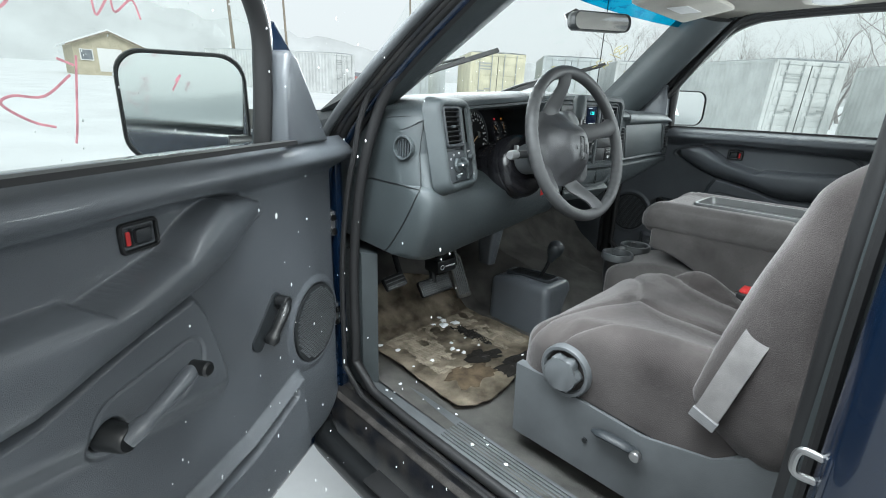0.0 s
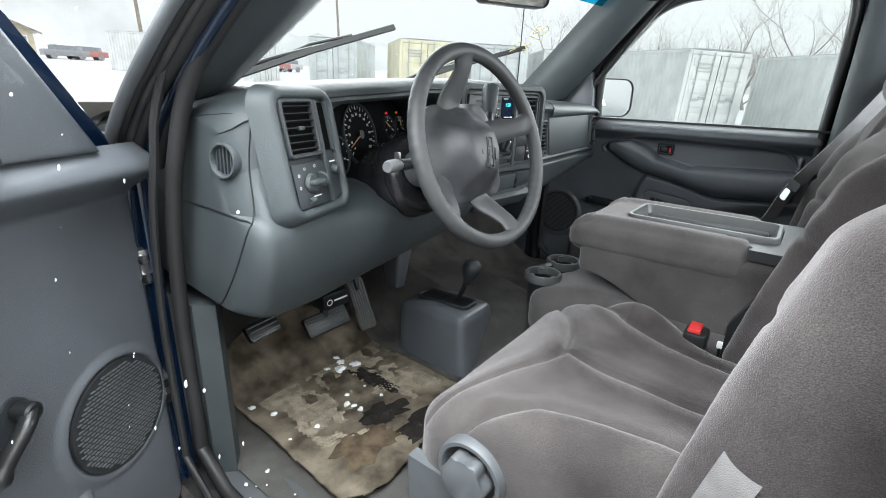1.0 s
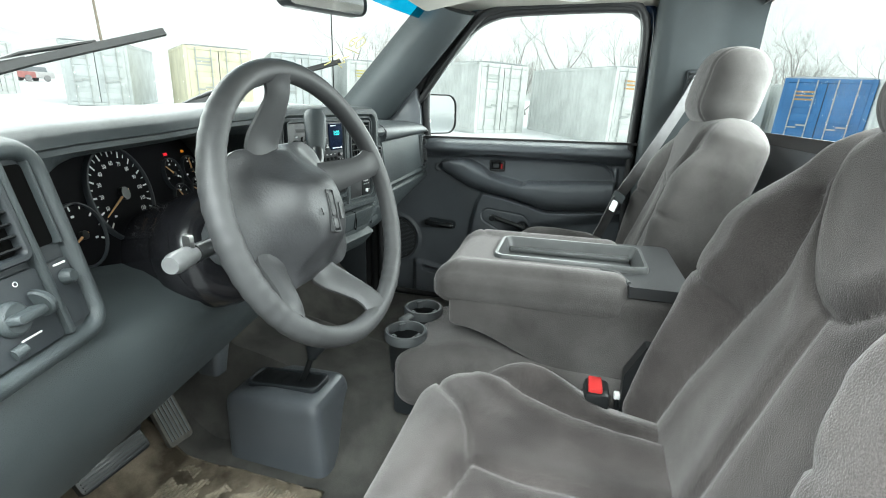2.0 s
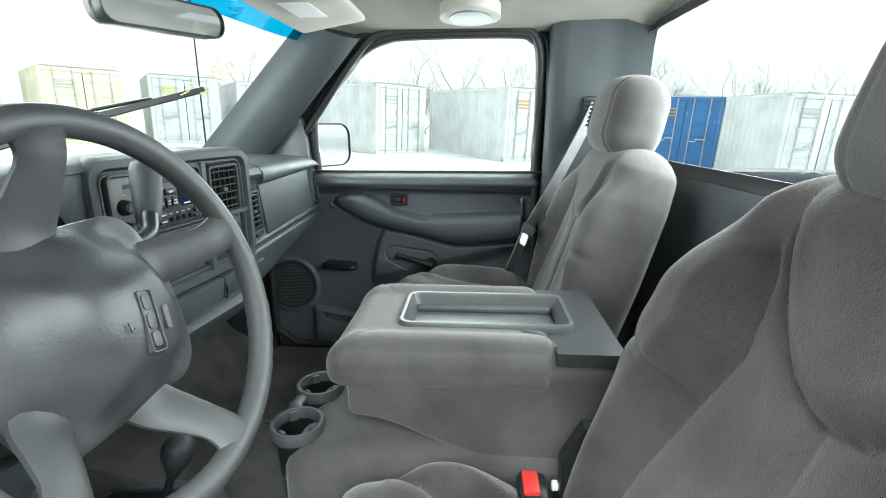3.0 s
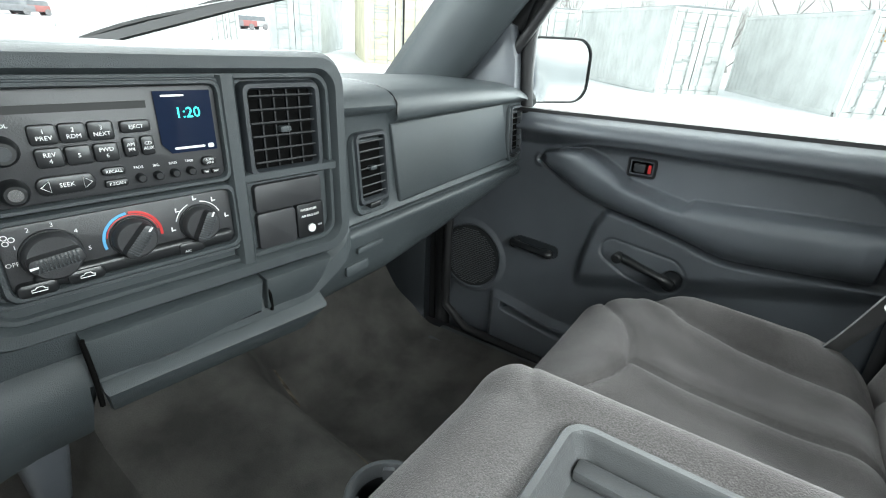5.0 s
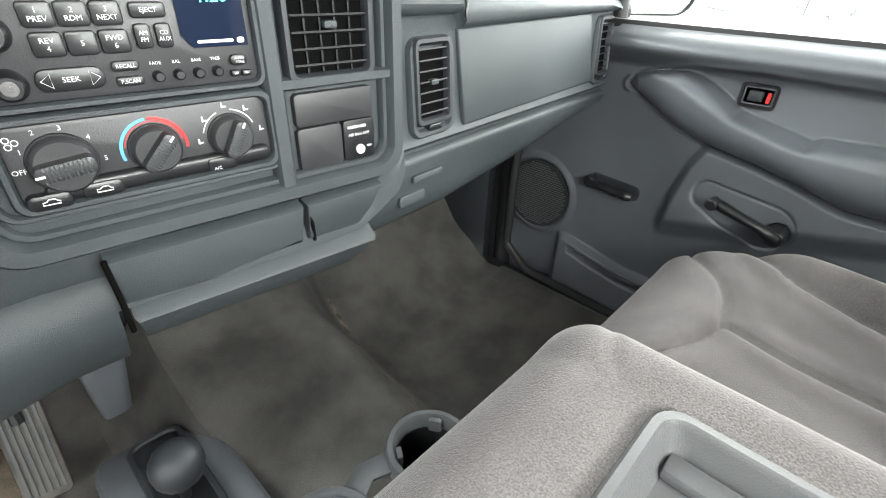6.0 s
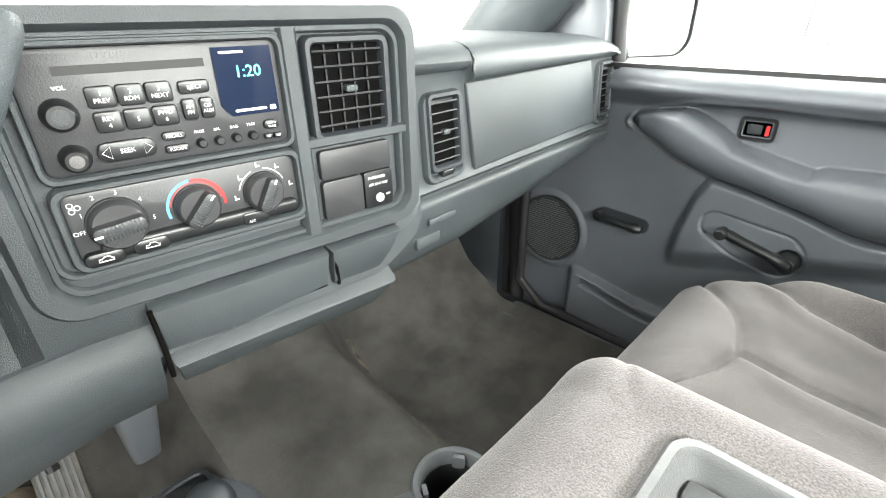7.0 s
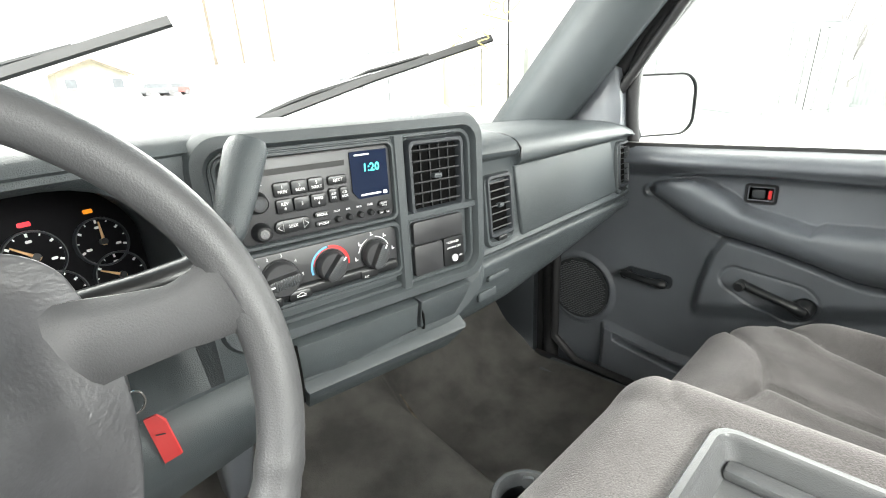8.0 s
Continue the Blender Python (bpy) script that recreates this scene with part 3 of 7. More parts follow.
def vent(fr, cx, cz, w, h, nh, nv, tab=True):
    o, u, v = fr
    nrm = u.cross(v)
    c = L(fr, cx, cz)
    fm = part("air_vent", ringplate(rrect(w + 0.018, h + 0.018, 0.010), rrect(w, h, 0.005), c, u, v, -0.012, 0.0115, lip=0.004), DASH_D, dash)
    # shallow sheet behind the slats, its black painted in place of deep shade
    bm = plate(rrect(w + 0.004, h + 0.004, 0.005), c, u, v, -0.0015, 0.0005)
    part("recess_shade", bm, VOID, fm)
    for k in range(nh):
        q = c + v * (-h / 2 + h * (k + 0.5) / nh) + nrm * 0.0055
        part("slat", plate(rrect(w, 0.0085, 0.001, 1), q, u, v * 0.30 + nrm * 0.9, -0.0010, 0.0010), SLAT, fm)
    for k in range(nv):
        part("vane", plate(rrect(0.002, h, 0.0005, 1), c + u * (-w / 2 + w * (k + 1) / (nv + 1)) + nrm * 0.002, u, v, -0.0015, 0.0025), SLAT, fm)
    if tab:
        part("vent_tab", plate(rrect(0.014, 0.007, 0.002, 2), c + nrm * 0.008, u, v, -0.004, 0.004, 0.001), DASH, fm)
    return fm


CS = local((-0.035, 0.219, 1.26), -6.3)
LS = local((-0.730, 0.130, 1.276), 17, 11)
PS = local((0.314, 0.226, 1.236), 3, 4)
DIAL = mat("dial_face", (0.005, 0.005, 0.006), 0.7, spec=0.08)
ORANGE = mat("orange_needle", (0.70, 0.42, 0.20), 0.5)
AMBER = glow("amber_lamp", (0.95, 0.30, 0.02), 0.3)
BLUEP = mat("blue_print", (0.10, 0.35, 0.60), 0.5)
CYAN = glow("cyan_segments", (0.05, 0.75, 0.70), 1.4)
REDL = glow("red_lamp", (0.9, 0.02, 0.04), 0.35)
SCREEN = mat("display_glass", (0.010, 0.016, 0.035), 0.06, 0.05, 10)
SATIN = mat("satin_panel", (0.030, 0.031, 0.033), 0.42, 0.12, 14, 0.25, 700)


def button(fr, a, b, w, h, parent, words=(), size=0.006, r=0.003, d0=0.008, name="button"):
    o, u, v = fr
    bt = part(name, plate(rrect(w, h, min(r, h / 2 - 0.0004, w / 2 - 0.0004), 3), L(fr, a, b), u, v, d0 - 0.003, d0 + 0.004, 0.0012), BLACK, parent)
    n = len(words)
    for k, s in enumerate(words):
        text(s, size, L(fr, a, b + (0.5 * (n - 1) - k) * size * 1.05, d0 + 0.0042), u, v, WHITE, bt)
    return bt


def centre():
    o, u, v = CS
    nrm = u.cross(v)
    bz = part("bezel", ringplate(rrect(0.408, 0.258, 0.036, 6), rrect(0.362, 0.211, 0.022, 6), L(CS, 0.053, 0.0215), u, v, -0.03, 0.016, lip=0.010), DASH, dash)
    part("bezel_step", ringplate(rrect(0.366, 0.215, 0.024, 6), rrect(0.350, 0.199, 0.018, 6), L(CS, 0.053, 0.0215), u, v, -0.01, 0.008, lip=0.003), DASH, bz)
    part("bezel_step", ringplate(rrect(0.232, 0.193, 0.016, 6), rrect(0.220, 0.181, 0.012, 6), L(CS, -0.009, 0.0285), u, v, -0.01, 0.0095, lip=0.003), DASH, bz)
    part("divider", loft([[L(CS, a, b, d) for a, d in ((0.094, -0.01), (0.096, 0.008), (0.100, 0.013), (0.112, 0.013), (0.116, 0.008), (0.118, -0.01))] for b in (-0.090, 0.126)], closed=False, caps=False), DASH, bz)
    part("divider", loft([[L(CS, 0.110 + 0.130 * (k / 1), b, d) for b, d in ((0.006, -0.01), (0.008, 0.008), (0.010, 0.012), (0.018, 0.012), (0.020, 0.008), (0.022, -0.01))][::1] for k in (0, 1)], closed=False, caps=False), DASH, bz)
    part("inner_panel", plate(rrect(0.366, 0.215, 0.02), L(CS, 0.053, 0.0215), u, v, -0.02, -0.002), DASH, bz)
    # radio
    radio = part("radio", plate(rrect(0.200, 0.096, 0.008), L(CS, -0.006, 0.069), u, v, -0.004, 0.007, 0.003), SATIN, dash, "black car stereo with white-lettered buttons and lit clock")
    part("radio_surround", ringplate(rrect(0.212, 0.108, 0.011), rrect(0.200, 0.096, 0.008), L(CS, -0.006, 0.069), u, v, -0.006, 0.011, lip=0.003), DASH, radio)
    part("display", plate([(-0.026, 0.030), (-0.026, -0.020), (-0.018, -0.030), (0.027, -0.030), (0.027, 0.030)], L(CS, 0.061, 0.082), u, v, 0.004, 0.009), SCREEN, radio)
    text("1:20", 0.0145, L(CS, 0.064, 0.0905, 0.0092), u, v, CYAN, radio, "clock_digits")
    part("maker_bar", plate(rrect(0.030, 0.0024, 0.001, 1), L(CS, 0.061, 0.0565, 0.009), u, v, 0, 0.0003), WHITE, radio)
    part("maker_bar", plate(rrect(0.022, 0.0020, 0.001, 1), L(CS, 0.052, 0.1075, 0.009), u, v, 0, 0.0003), WHITE, radio)
    part("disc_mark", plate(rrect(0.006, 0.0045, 0.001, 1), L(CS, 0.082, 0.0565, 0.009), u, v, 0, 0.0003), WHITE, radio)
    part("disc_slot", plate([(-0.054, -0.0032), (0.054, -0.0032), (0.054, 0.0036), (-0.054, 0.0036)], L(CS, -0.026, 0.1005), u, v, 0.005, 0.0076), mat("slot_black", (0.003, 0.003, 0.003), 0.6), radio)
    for k, (w1, w2) in enumerate((("1", "PREV"), ("2", "RDM"), ("3", "NEXT"))):
        button(CS, -0.0545 + 0.0208 * k, 0.0800, 0.0198, 0.0165, radio, (w1, w2), 0.0052)
    for k, ws_ in enumerate((("REV", "4"), ("5",), ("FWD", "6"))):
        button(CS, -0.0540 + 0.0208 * k, 0.0605, 0.0194, 0.0165, radio, ws_, 0.0052)
    button(CS, 0.0148, 0.0815, 0.0250, 0.0110, radio, ("EJECT",), 0.0048)
    button(CS, 0.0075, 0.0630, 0.0115, 0.0180, radio, ("AM", "FM"), 0.0046)
    button(CS, 0.0222, 0.0630, 0.0115, 0.0180, radio, ("CD", "AUX"), 0.0044)
    sk = button(CS, -0.0475, 0.0365, 0.0430, 0.0160, radio, ("SEEK",), 0.0054, r=0.007)
    for s in (-1, 1):
        part("seek_arrow", tube([L(CS, -0.0475 + s * 0.0185, 0.0365, 0.0125), L(CS, -0.0475 + s * 0.0122, 0.0415, 0.0125), L(CS, -0.0475 + s * 0.0122, 0.0315, 0.0125)], 0.0005, 5, closed=True), WHITE, sk)
    button(CS, -0.0105, 0.0427, 0.0190, 0.0074, radio, ("RECALL",), 0.0040, r=0.0034)
    button(CS, -0.0100, 0.0312, 0.0190, 0.0068, radio, ("P.SCAN",), 0.0040, r=0.002)
    for k, s in enumerate(("FADE", "BAL", "BASS", "TREB")):
        part("tone_knob", cyl(L(CS, 0.0110 + 0.0156 * k, 0.0325, 0.006), L(CS, 0.0110 + 0.0156 * k, 0.0325, 0.014), 0.0046, 0.004, 14, bev=0.001), BLACK, radio)
        text(s, 0.0036, L(CS, 0.0110 + 0.0156 * k, 0.0425, 0.0075), u, v, WHITE, radio)
    button(CS, 0.0770, 0.0405, 0.0150, 0.0090, radio, ("AUTO", "TONE"), 0.0030, r=0.004)
    button(CS, 0.0725, 0.0295, 0.0080, 0.0048, radio, ("HR",), 0.0028, r=0.001)
    button(CS, 0.0820, 0.0292, 0.0080, 0.0048, radio, ("MN",), 0.0028, r=0.001)
    for b, r in ((0.0690, 0.0130), (0.0350, 0.0115)):
        kn = part("radio_knob", cyl(L(CS, -0.084, b, 0.005), L(CS, -0.084, b, 0.020), r, r * 0.82, 24, bev=0.002), BLACK, radio)
        part("knob_cap", cyl(L(CS, -0.084, b, 0.020), L(CS, -0.084, b, 0.021), r * 0.45, seg=16), DASH_D if r > 0.012 else CHROME, kn)
    text("VOL", 0.0046, L(CS, -0.079, 0.0885, 0.0075), u, v, WHITE, radio)
    # climate controls
    hb = -0.025
    hv = part("climate_panel", plate(rrect(0.200, 0.063, 0.009), L(CS, -0.0055, hb), u, v, -0.004, 0.006, 0.002), SATIN, dash, "black climate panel with three ribbed dials")
    part("panel_surround", ringplate(rrect(0.214, 0.077, 0.012), rrect(0.200, 0.063, 0.009), L(CS, -0.0055, hb), u, v, -0.006, 0.011, lip=0.003), DASH, hv)
    part("lower_rail", plate(rrect(0.182, 0.016, 0.007, 4), L(CS, 0.001, -0.0470), u, v, 0.004, 0.0125, 0.005, seg=3), BLACK, hv)
    dials = ((-0.0712, -0.0255, 0.0225, 6), (-0.0056, -0.0258, 0.0200, 48), (0.0582, -0.0260, 0.0195, 62))
    for a, b, r, ang in dials:
        part("dial_collar", cyl(L(CS, a, b, 0.005), L(CS, a, b, 0.008), r * 1.08, r * 1.06, 36), BLACK, hv)
        kn = part("dial_knob", cyl(L(CS, a, b, 0.005), L(CS, a, b, 0.017), r, r * 0.95, 36, bev=0.002), SATIN, hv)
        dx, dz = math.cos(radians(ang)), math.sin(radians(ang))
        part("grip_bar", plate([(p * dx - q * dz, p * dz + q * dx) for p, q in rrect(2 * r * 0.92, r * 0.62, 0.005, 3)], L(CS, a, b), u, v, 0.014, 0.027, 0.003), SATIN, kn)
        for k in range(11):
            p = (-0.66 + 0.132 * k) * r
            part("rib", plate([(m * dx - q * dz, m * dz + q * dx) for m, q in ((p - 0.0005, -r * 0.29), (p + 0.0005, -r * 0.29), (p + 0.0005, r * 0.29), (p - 0.0005, r * 0.29))], L(CS, a, b), u, v, 0.0265, 0.0278), DASH, kn)
        sgn = -1 if ang == 6 else 1
        part("pointer", plate([(m * dx - q * dz, m * dz + q * dx) for m, q in ((sgn * r * 0.62, -0.0009), (sgn * r * 0.9, -0.0009), (sgn * r * 0.9, 0.0009), (sgn * r * 0.62, 0.0009))][::sgn], L(CS, a, b), u, v, 0.027, 0.0281), WHITE, kn)
    for s, a, b in (("OFF", -0.0995, -0.0275), ("1", -0.0945, -0.0125), ("2", -0.0830, 0.0008), ("3", -0.0660, 0.0018), ("4", -0.0500, -0.0080), ("5", -0.0430, -0.0270)):
        text(s, 0.0056, L(CS, a, b, 0.0064), u, v, WHITE, hv)
    def arc(c, r, a0, a1, w, m):
        pts = [L(CS, c[0] + r * math.cos(radians(a)), c[1] + r * math.sin(radians(a)), 0.0062) for a in np.linspace(a0, a1, 16)]
        part("scale_arc", tube(pts, w, 6, flat=0.3, up=nrm), m, hv)
    c2, c3 = dials[1][:2], dials[2][:2]
    arc(c2, 0.0255, 195, 96, 0.0015, BLUEP)
    arc(c2, 0.0255, 92, -8, 0.0015, RED)
    arc(c2, 0.0230, 170, 10, 0.0006, RED)
    arc(c3, 0.0240, 165, 112, 0.0006, WHITE)
    arc(c3, 0.0240, 82, 22, 0.0006, WHITE)
    for ang in (182, 140, 96, 55, 5):
        ic = L(CS, c3[0] + 0.0285 * math.cos(radians(ang)), c3[1] + 0.0285 * math.sin(radians(ang)), 0.0062)
        part("airflow_mark", plate(rrect(0.0014, 0.0055, 0.0006, 1), ic, u, v, 0, 0.0004), WHITE, hv)
        part("airflow_mark", plate(rrect(0.0036, 0.0012, 0.0005, 1), ic + u * 0.002 - v * 0.0014, u, v, 0, 0.0004), WHITE, hv)
    for k in range(3):
        fc = L(CS, -0.0980 + 0.003 * math.cos(k * 2.1), -0.0050 + 0.003 * math.sin(k * 2.1), 0.006)
        part("fan_mark", tube([fc + (u * math.cos(t) + v * math.sin(t)) * 0.0021 + nrm * 0.0003 for t in np.linspace(0, math.tau, 11)[:-1]], 0.0004, 5, closed=True), WHITE, hv)
    for a, b in ((-0.0885, -0.0520), (-0.0520, -0.0500)):
        bt = part("recirculate_button", plate(rrect(0.0300, 0.0135, 0.005, 3), L(CS, a, b), u, v, 0.004, 0.0145, 0.003), BLACK, hv)
        part("car_mark", tube([L(CS, a + x, b + z, 0.0147) for x, z in ((-0.0055, -0.0015), (-0.005, 0.0008), (-0.0025, 0.0010), (-0.001, 0.0027), (0.003, 0.0027), (0.0045, 0.0008), (0.006, 0.0004), (0.006, -0.0015))], 0.0005, 5, closed=True), WHITE, bt)
    bt = part("ac_button", plate(rrect(0.0260, 0.0125, 0.003, 3), L(CS, 0.0440, -0.0490), u, v, 0.004, 0.0140, 0.002), BLACK, hv)
    text("A/C", 0.0042, L(CS, 0.0390, -0.0520, 0.0144), u, v, WHITE, bt)
    vent(CS, 0.170, 0.0655, 0.082, 0.089, 6, 4)
    bp = part("blank_panel", plate(rrect(0.092, 0.034, 0.005), L(CS, 0.1705, -0.0145), u, v, -0.004, 0.006, 0.0015), SATIN, dash)
    part("blank_panel", plate(rrect(0.052, 0.046, 0.005), L(CS, 0.1500, -0.0560), u, v, -0.004, 0.006, 0.0015), SATIN, dash)
    ab = part("airbag_switch", plate(rrect(0.040, 0.046, 0.004), L(CS, 0.1970, -0.0550), u, v, -0.004, 0.007, 0.0015), BLACK, dash)
    text("PASSENGER", 0.0046, L(CS, 0.1940, -0.0400, 0.0075), u, v, WHITE, ab)
    text("AIR BAG OFF", 0.0046, L(CS, 0.1960, -0.0485, 0.0075), u, v, WHITE, ab)
    part("key_slot", cyl(L(CS, 0.1965, -0.0660, 0.006), L(CS, 0.1965, -0.0660, 0.0095), 0.0055, seg=16), WHITE, ab)
    text("ON", 0.0038, L(CS, 0.2090, -0.0640, 0.0075), u, v, WHITE, ab)
    # ashtray drawer and the tray under it
    lo = local((0.02, 0.205, 1.115), -6.3, -8)
    n2 = lo[1].cross(lo[2])
    lid = part("drawer_front", plate([(-0.128, 0.030), (-0.124, -0.022), (-0.06, -0.026), (-0.045, -0.016), (0.055, -0.016), (0.058, 0.030)][::-1], L(lo, 0.0, 0.005), lo[1], lo[2], -0.03, 0.012, 0.006), DASH, dash)
    part("drawer_side", plate([(0.062, 0.030), (0.062, -0.016), (0.128, -0.016), (0.146, 0.004), (0.160, 0.032)], L(lo, 0.0, 0.005), lo[1], lo[2], -0.03, 0.010, 0.005), DASH, dash)
    part("drawer_tray", plate([(-0.122, 0.018), (-0.118, -0.024), (0.120, -0.024), (0.148, 0.018)], L(lo, 0.0, -0.044), lo[1], (lo[2] + n2 * 0.45), -0.03, 0.016, 0.007), DASH, dash)


centre()


def leftface():
    o, u, v = LS
    XF[0] = Matrix.Translation(o) @ Matrix.Diagonal((0.88, 0.88, 0.88, 1)) @ Matrix.Translation(-o)
    bz = part("bezel", soft_frame(L(LS, 0.0, 0.003), u, v, ((0.212, 0.258, -0.030), (0.204, 0.250, -0.014), (0.194, 0.240, -0.001), (0.184, 0.231, 0.0065), (0.174, 0.222, 0.0105), (0.164, 0.212, 0.0115), (0.156, 0.204, 0.0095), (0.150, 0.198, 0.005), (0.147, 0.195, -0.002), (0.146, 0.194, -0.02)), 0.042, 0.013), DASH, dash, smooth=70)
    part("inner_panel", plate(rrect(0.150, 0.198, 0.012), L(LS, 0.0, 0.003), u, v, -0.014, -0.002), DASH_D, bz)
    part("divider", plate(rrect(0.010, 0.194, 0.003, 2), L(LS, 0.032, 0.003), u, v, -0.004, 0.010, 0.003), DASH, bz)
    vent(LS, -0.023, 0.050, 0.080, 0.088, 7, 0)
    # the pocket's inner shade, painted as a dark sheet
    part("slot_shade", plate(rrect(0.026, 0.090, 0.005), L(LS, 0.054, 0.050), u, v, -0.006, 0.0), VOID, bz)
    part("slot_rail", plate(rrect(0.003, 0.094, 0.001, 1), L(LS, 0.0685, 0.050), u, v, -0.002, 0.008, 0.001), DASH, bz)
    sw = part("switch_panel", plate(rrect(0.094, 0.082, 0.005), L(LS, -0.021, -0.052), u, v, -0.002, 0.005, 0.0015), DASH_D, dash)
    kn = part("light_knob", cyl(L(LS, -0.025, -0.050, 0.004), L(LS, -0.025, -0.050, 0.014), 0.0185, 0.0175, 28, bev=0.003), DASH, sw)
    part("grip_bar", plate(rrect(0.036, 0.010, 0.004, 3), L(LS, -0.021, -0.049), u, v, 0.012, 0.028, 0.003), DASH, kn)
    part("thumb_wheel", cyl(L(LS, 0.006, -0.048, 0.008), L(LS, 0.014, -0.046, 0.008), 0.016, seg=24, bev=0.002), DASH, sw)
    part("slider", tube([L(LS, -0.040, -0.082, 0.007), L(LS, -0.028, -0.080, 0.010)], 0.006, 12), DASH, sw)
    part("print_bar", plate(rrect(0.026, 0.002, 0.0008, 1), L(LS, -0.012, -0.075, 0.005), u, v, 0, 0.0004), WHITE, sw)
    for a, b in ((-0.056, -0.054), (-0.054, -0.032), (-0.035, -0.022), (-0.004, -0.020)):
        part("lamp_mark", tube([L(LS, a + 0.0026 * math.cos(t), b + 0.0026 * math.sin(t), 0.0052) for t in np.linspace(0, math.tau, 9)[:-1]], 0.0004, 5, closed=True), WHITE, sw)
    part("dimmer_panel", plate(rrect(0.032, 0.074, 0.004), L(LS, 0.054, -0.050), u, v, -0.002, 0.004, 0.001), DASH_D, dash)
    part("dimmer_knob", cyl(L(LS, 0.056, -0.034, 0.003), L(LS, 0.056, -0.034, 0.016), 0.009, 0.008, 18, bev=0.002), DASH, dash)
    part("print_bar", plate(rrect(0.018, 0.0022, 0.0008, 1), L(LS, 0.056, -0.018, 0.0045), u, v, 0, 0.0004), WHITE, dash)
    XF[0] = Matrix.Identity(4)
    # round demister outlet in the end of the dash
    c, nn = V((-0.8515, 0.182, 1.272)), V((-0.965, -0.26, 0.05)).normalized()
    uu = V((0.26, -0.965, 0)).normalized()
    vv = nn.cross(uu)
    vv = vv if vv.z > 0 else -vv
    uu = vv.cross(nn)
    ring = lambda r: [(r * 0.96 * math.cos(t), r * math.sin(t)) for t in np.linspace(0, math.tau, 25)[:-1]]
    rv = part("demister_outlet", ringplate(ring(0.028), ring(0.0225), c, uu, vv, -0.02, 0.006, lip=0.003), DASH, dash)
    part("recess_shade", plate(ring(0.0235), c, uu, vv, -0.012, -0.008), VOID, rv)
    for k in range(5):
        a = -0.014 + 0.007 * k
        hh = 0.9 * math.sqrt(max(0, 0.0225 ** 2 - (a / 0.96) ** 2))
        part("slat", plate([(a - 0.0011, -hh), (a + 0.0011, -hh), (a + 0.0011, hh), (a - 0.0011, hh)], c, uu, vv, -0.008, 0.001), DASH_D, rv)


leftface()


def passenger_face():
    o, u, v = PS
    rings = []
    for x in stations(0.15, 0.885, 0.025, (0.352, 0.356, 0.366, 0.370, 0.88)):
        f = 0.226 + 0.052 * (x - 0.314)
        zt = interp(x, [0.15, 0.236, 0.45, 0.84, 0.885], [1.366, 1.368, 1.363, 1.351, 1.342])
        zp = interp(x, [0.236, 0.356, 0.366, 0.9], [1.327, 1.326, 1.309, 1.312])
        zb = interp(x, [0.15, 0.36, 0.55, 0.78, 0.885], [1.036, 1.036, 1.055, 1.085, 1.125])
        rings.append([V((x, f + y, z)) for y, z in (
            (0.49, zt - 0.03), (0.22, zt + 0.008), (0.075, zt + 0.003), (0.035, zt - 0.001), (0.008, zt - 0.007), (-0.008, zt - 0.016), (-0.015, zt - 0.028), (-0.014, zp + 0.008), (-0.008, zp + 0.001), (0.002, zp - 0.002),
            (0.004, zp - 0.006), (0.002, 1.26), (-0.001, 1.20), (-0.004, 1.178), (-0.009, 1.171), (-0.011, 1.166), (-0.007, 1.161), (0.002, 1.158), (0.002, 1.152), (-0.008, 1.149), (-0.011, 1.145), (-0.011, 1.140),
            (-0.008, 1.128), (-0.003, 0.5 * (1.128 + zb) + 0.008), (0.008, zb + 0.024), (0.022, zb + 0.008), (0.042, zb), (0.38, zb + 0.02))])
    part("passenger_body", loft(rings), DASH, dash, smooth=42)
    part("pad_seam", tube([(0.361, 0.44, 1.373), (0.361, 0.30, 1.3665), (0.361, 0.250, 1.361), (0.361, 0.225, 1.352), (0.361, 0.2125, 1.338), (0.361, 0.213, 1.322)], 0.0022, 6), BLACK, dash)
    part("airbag_panel", plate([(-0.198, 0.066), (-0.184, -0.068), (0.246, -0.060), (0.214, 0.070)], L(PS, 0.246, 0.004, 0.0), u, v, -0.02, 0.006, 0.0045, seg=3), DASH, dash)
    for a, w, h in ((-0.007, 0.056, 0.093), (0.530, 0.046, 0.098)):
        o2 = L(PS, a, 0.007, 0.0)
        fr = (o2, u, v)
        part("vent_surround", ringplate(rrect(w + 0.032, h + 0.036, 0.018, 5), rrect(w + 0.012, h + 0.012, 0.008, 5), o2 - v * 0.006, u, v, -0.02, 0.008, lip=0.005), DASH, dash)
        vent(fr, 0.0, 0.002, w, h, 7, 0, tab=a < 0)
        part("thumb_wheel", plate(rrect(0.026, 0.009, 0.003, 2), L(fr, 0, -h / 2 - 0.011), u, v, -0.004, 0.0105, 0.002), BLACK, dash)
    gb = part("glovebox_latch", plate(rrect(0.062, 0.010, 0.003, 2), V((0.294, 0.216, 1.118)), u, v + u * 0.10, 0.0, 0.005, 0.002), DASH, dash)
    part("latch_pull", plate(rrect(0.052, 0.017, 0.004, 2), V((0.266, 0.221, 1.088)), u, v + u * 0.05, 0.0, 0.006, 0.002), DASH, gb)
    for pts in (((-0.109, 0.205, 1.150), (-0.107, 0.206, 1.105), (-0.1065, 0.209, 1.085), (-0.106, 0.212, 1.066)), ((0.083, 0.190, 1.148), (0.085, 0.188, 1.125), (0.088, 0.192, 1.100))):
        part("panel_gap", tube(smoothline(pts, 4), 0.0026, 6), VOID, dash)
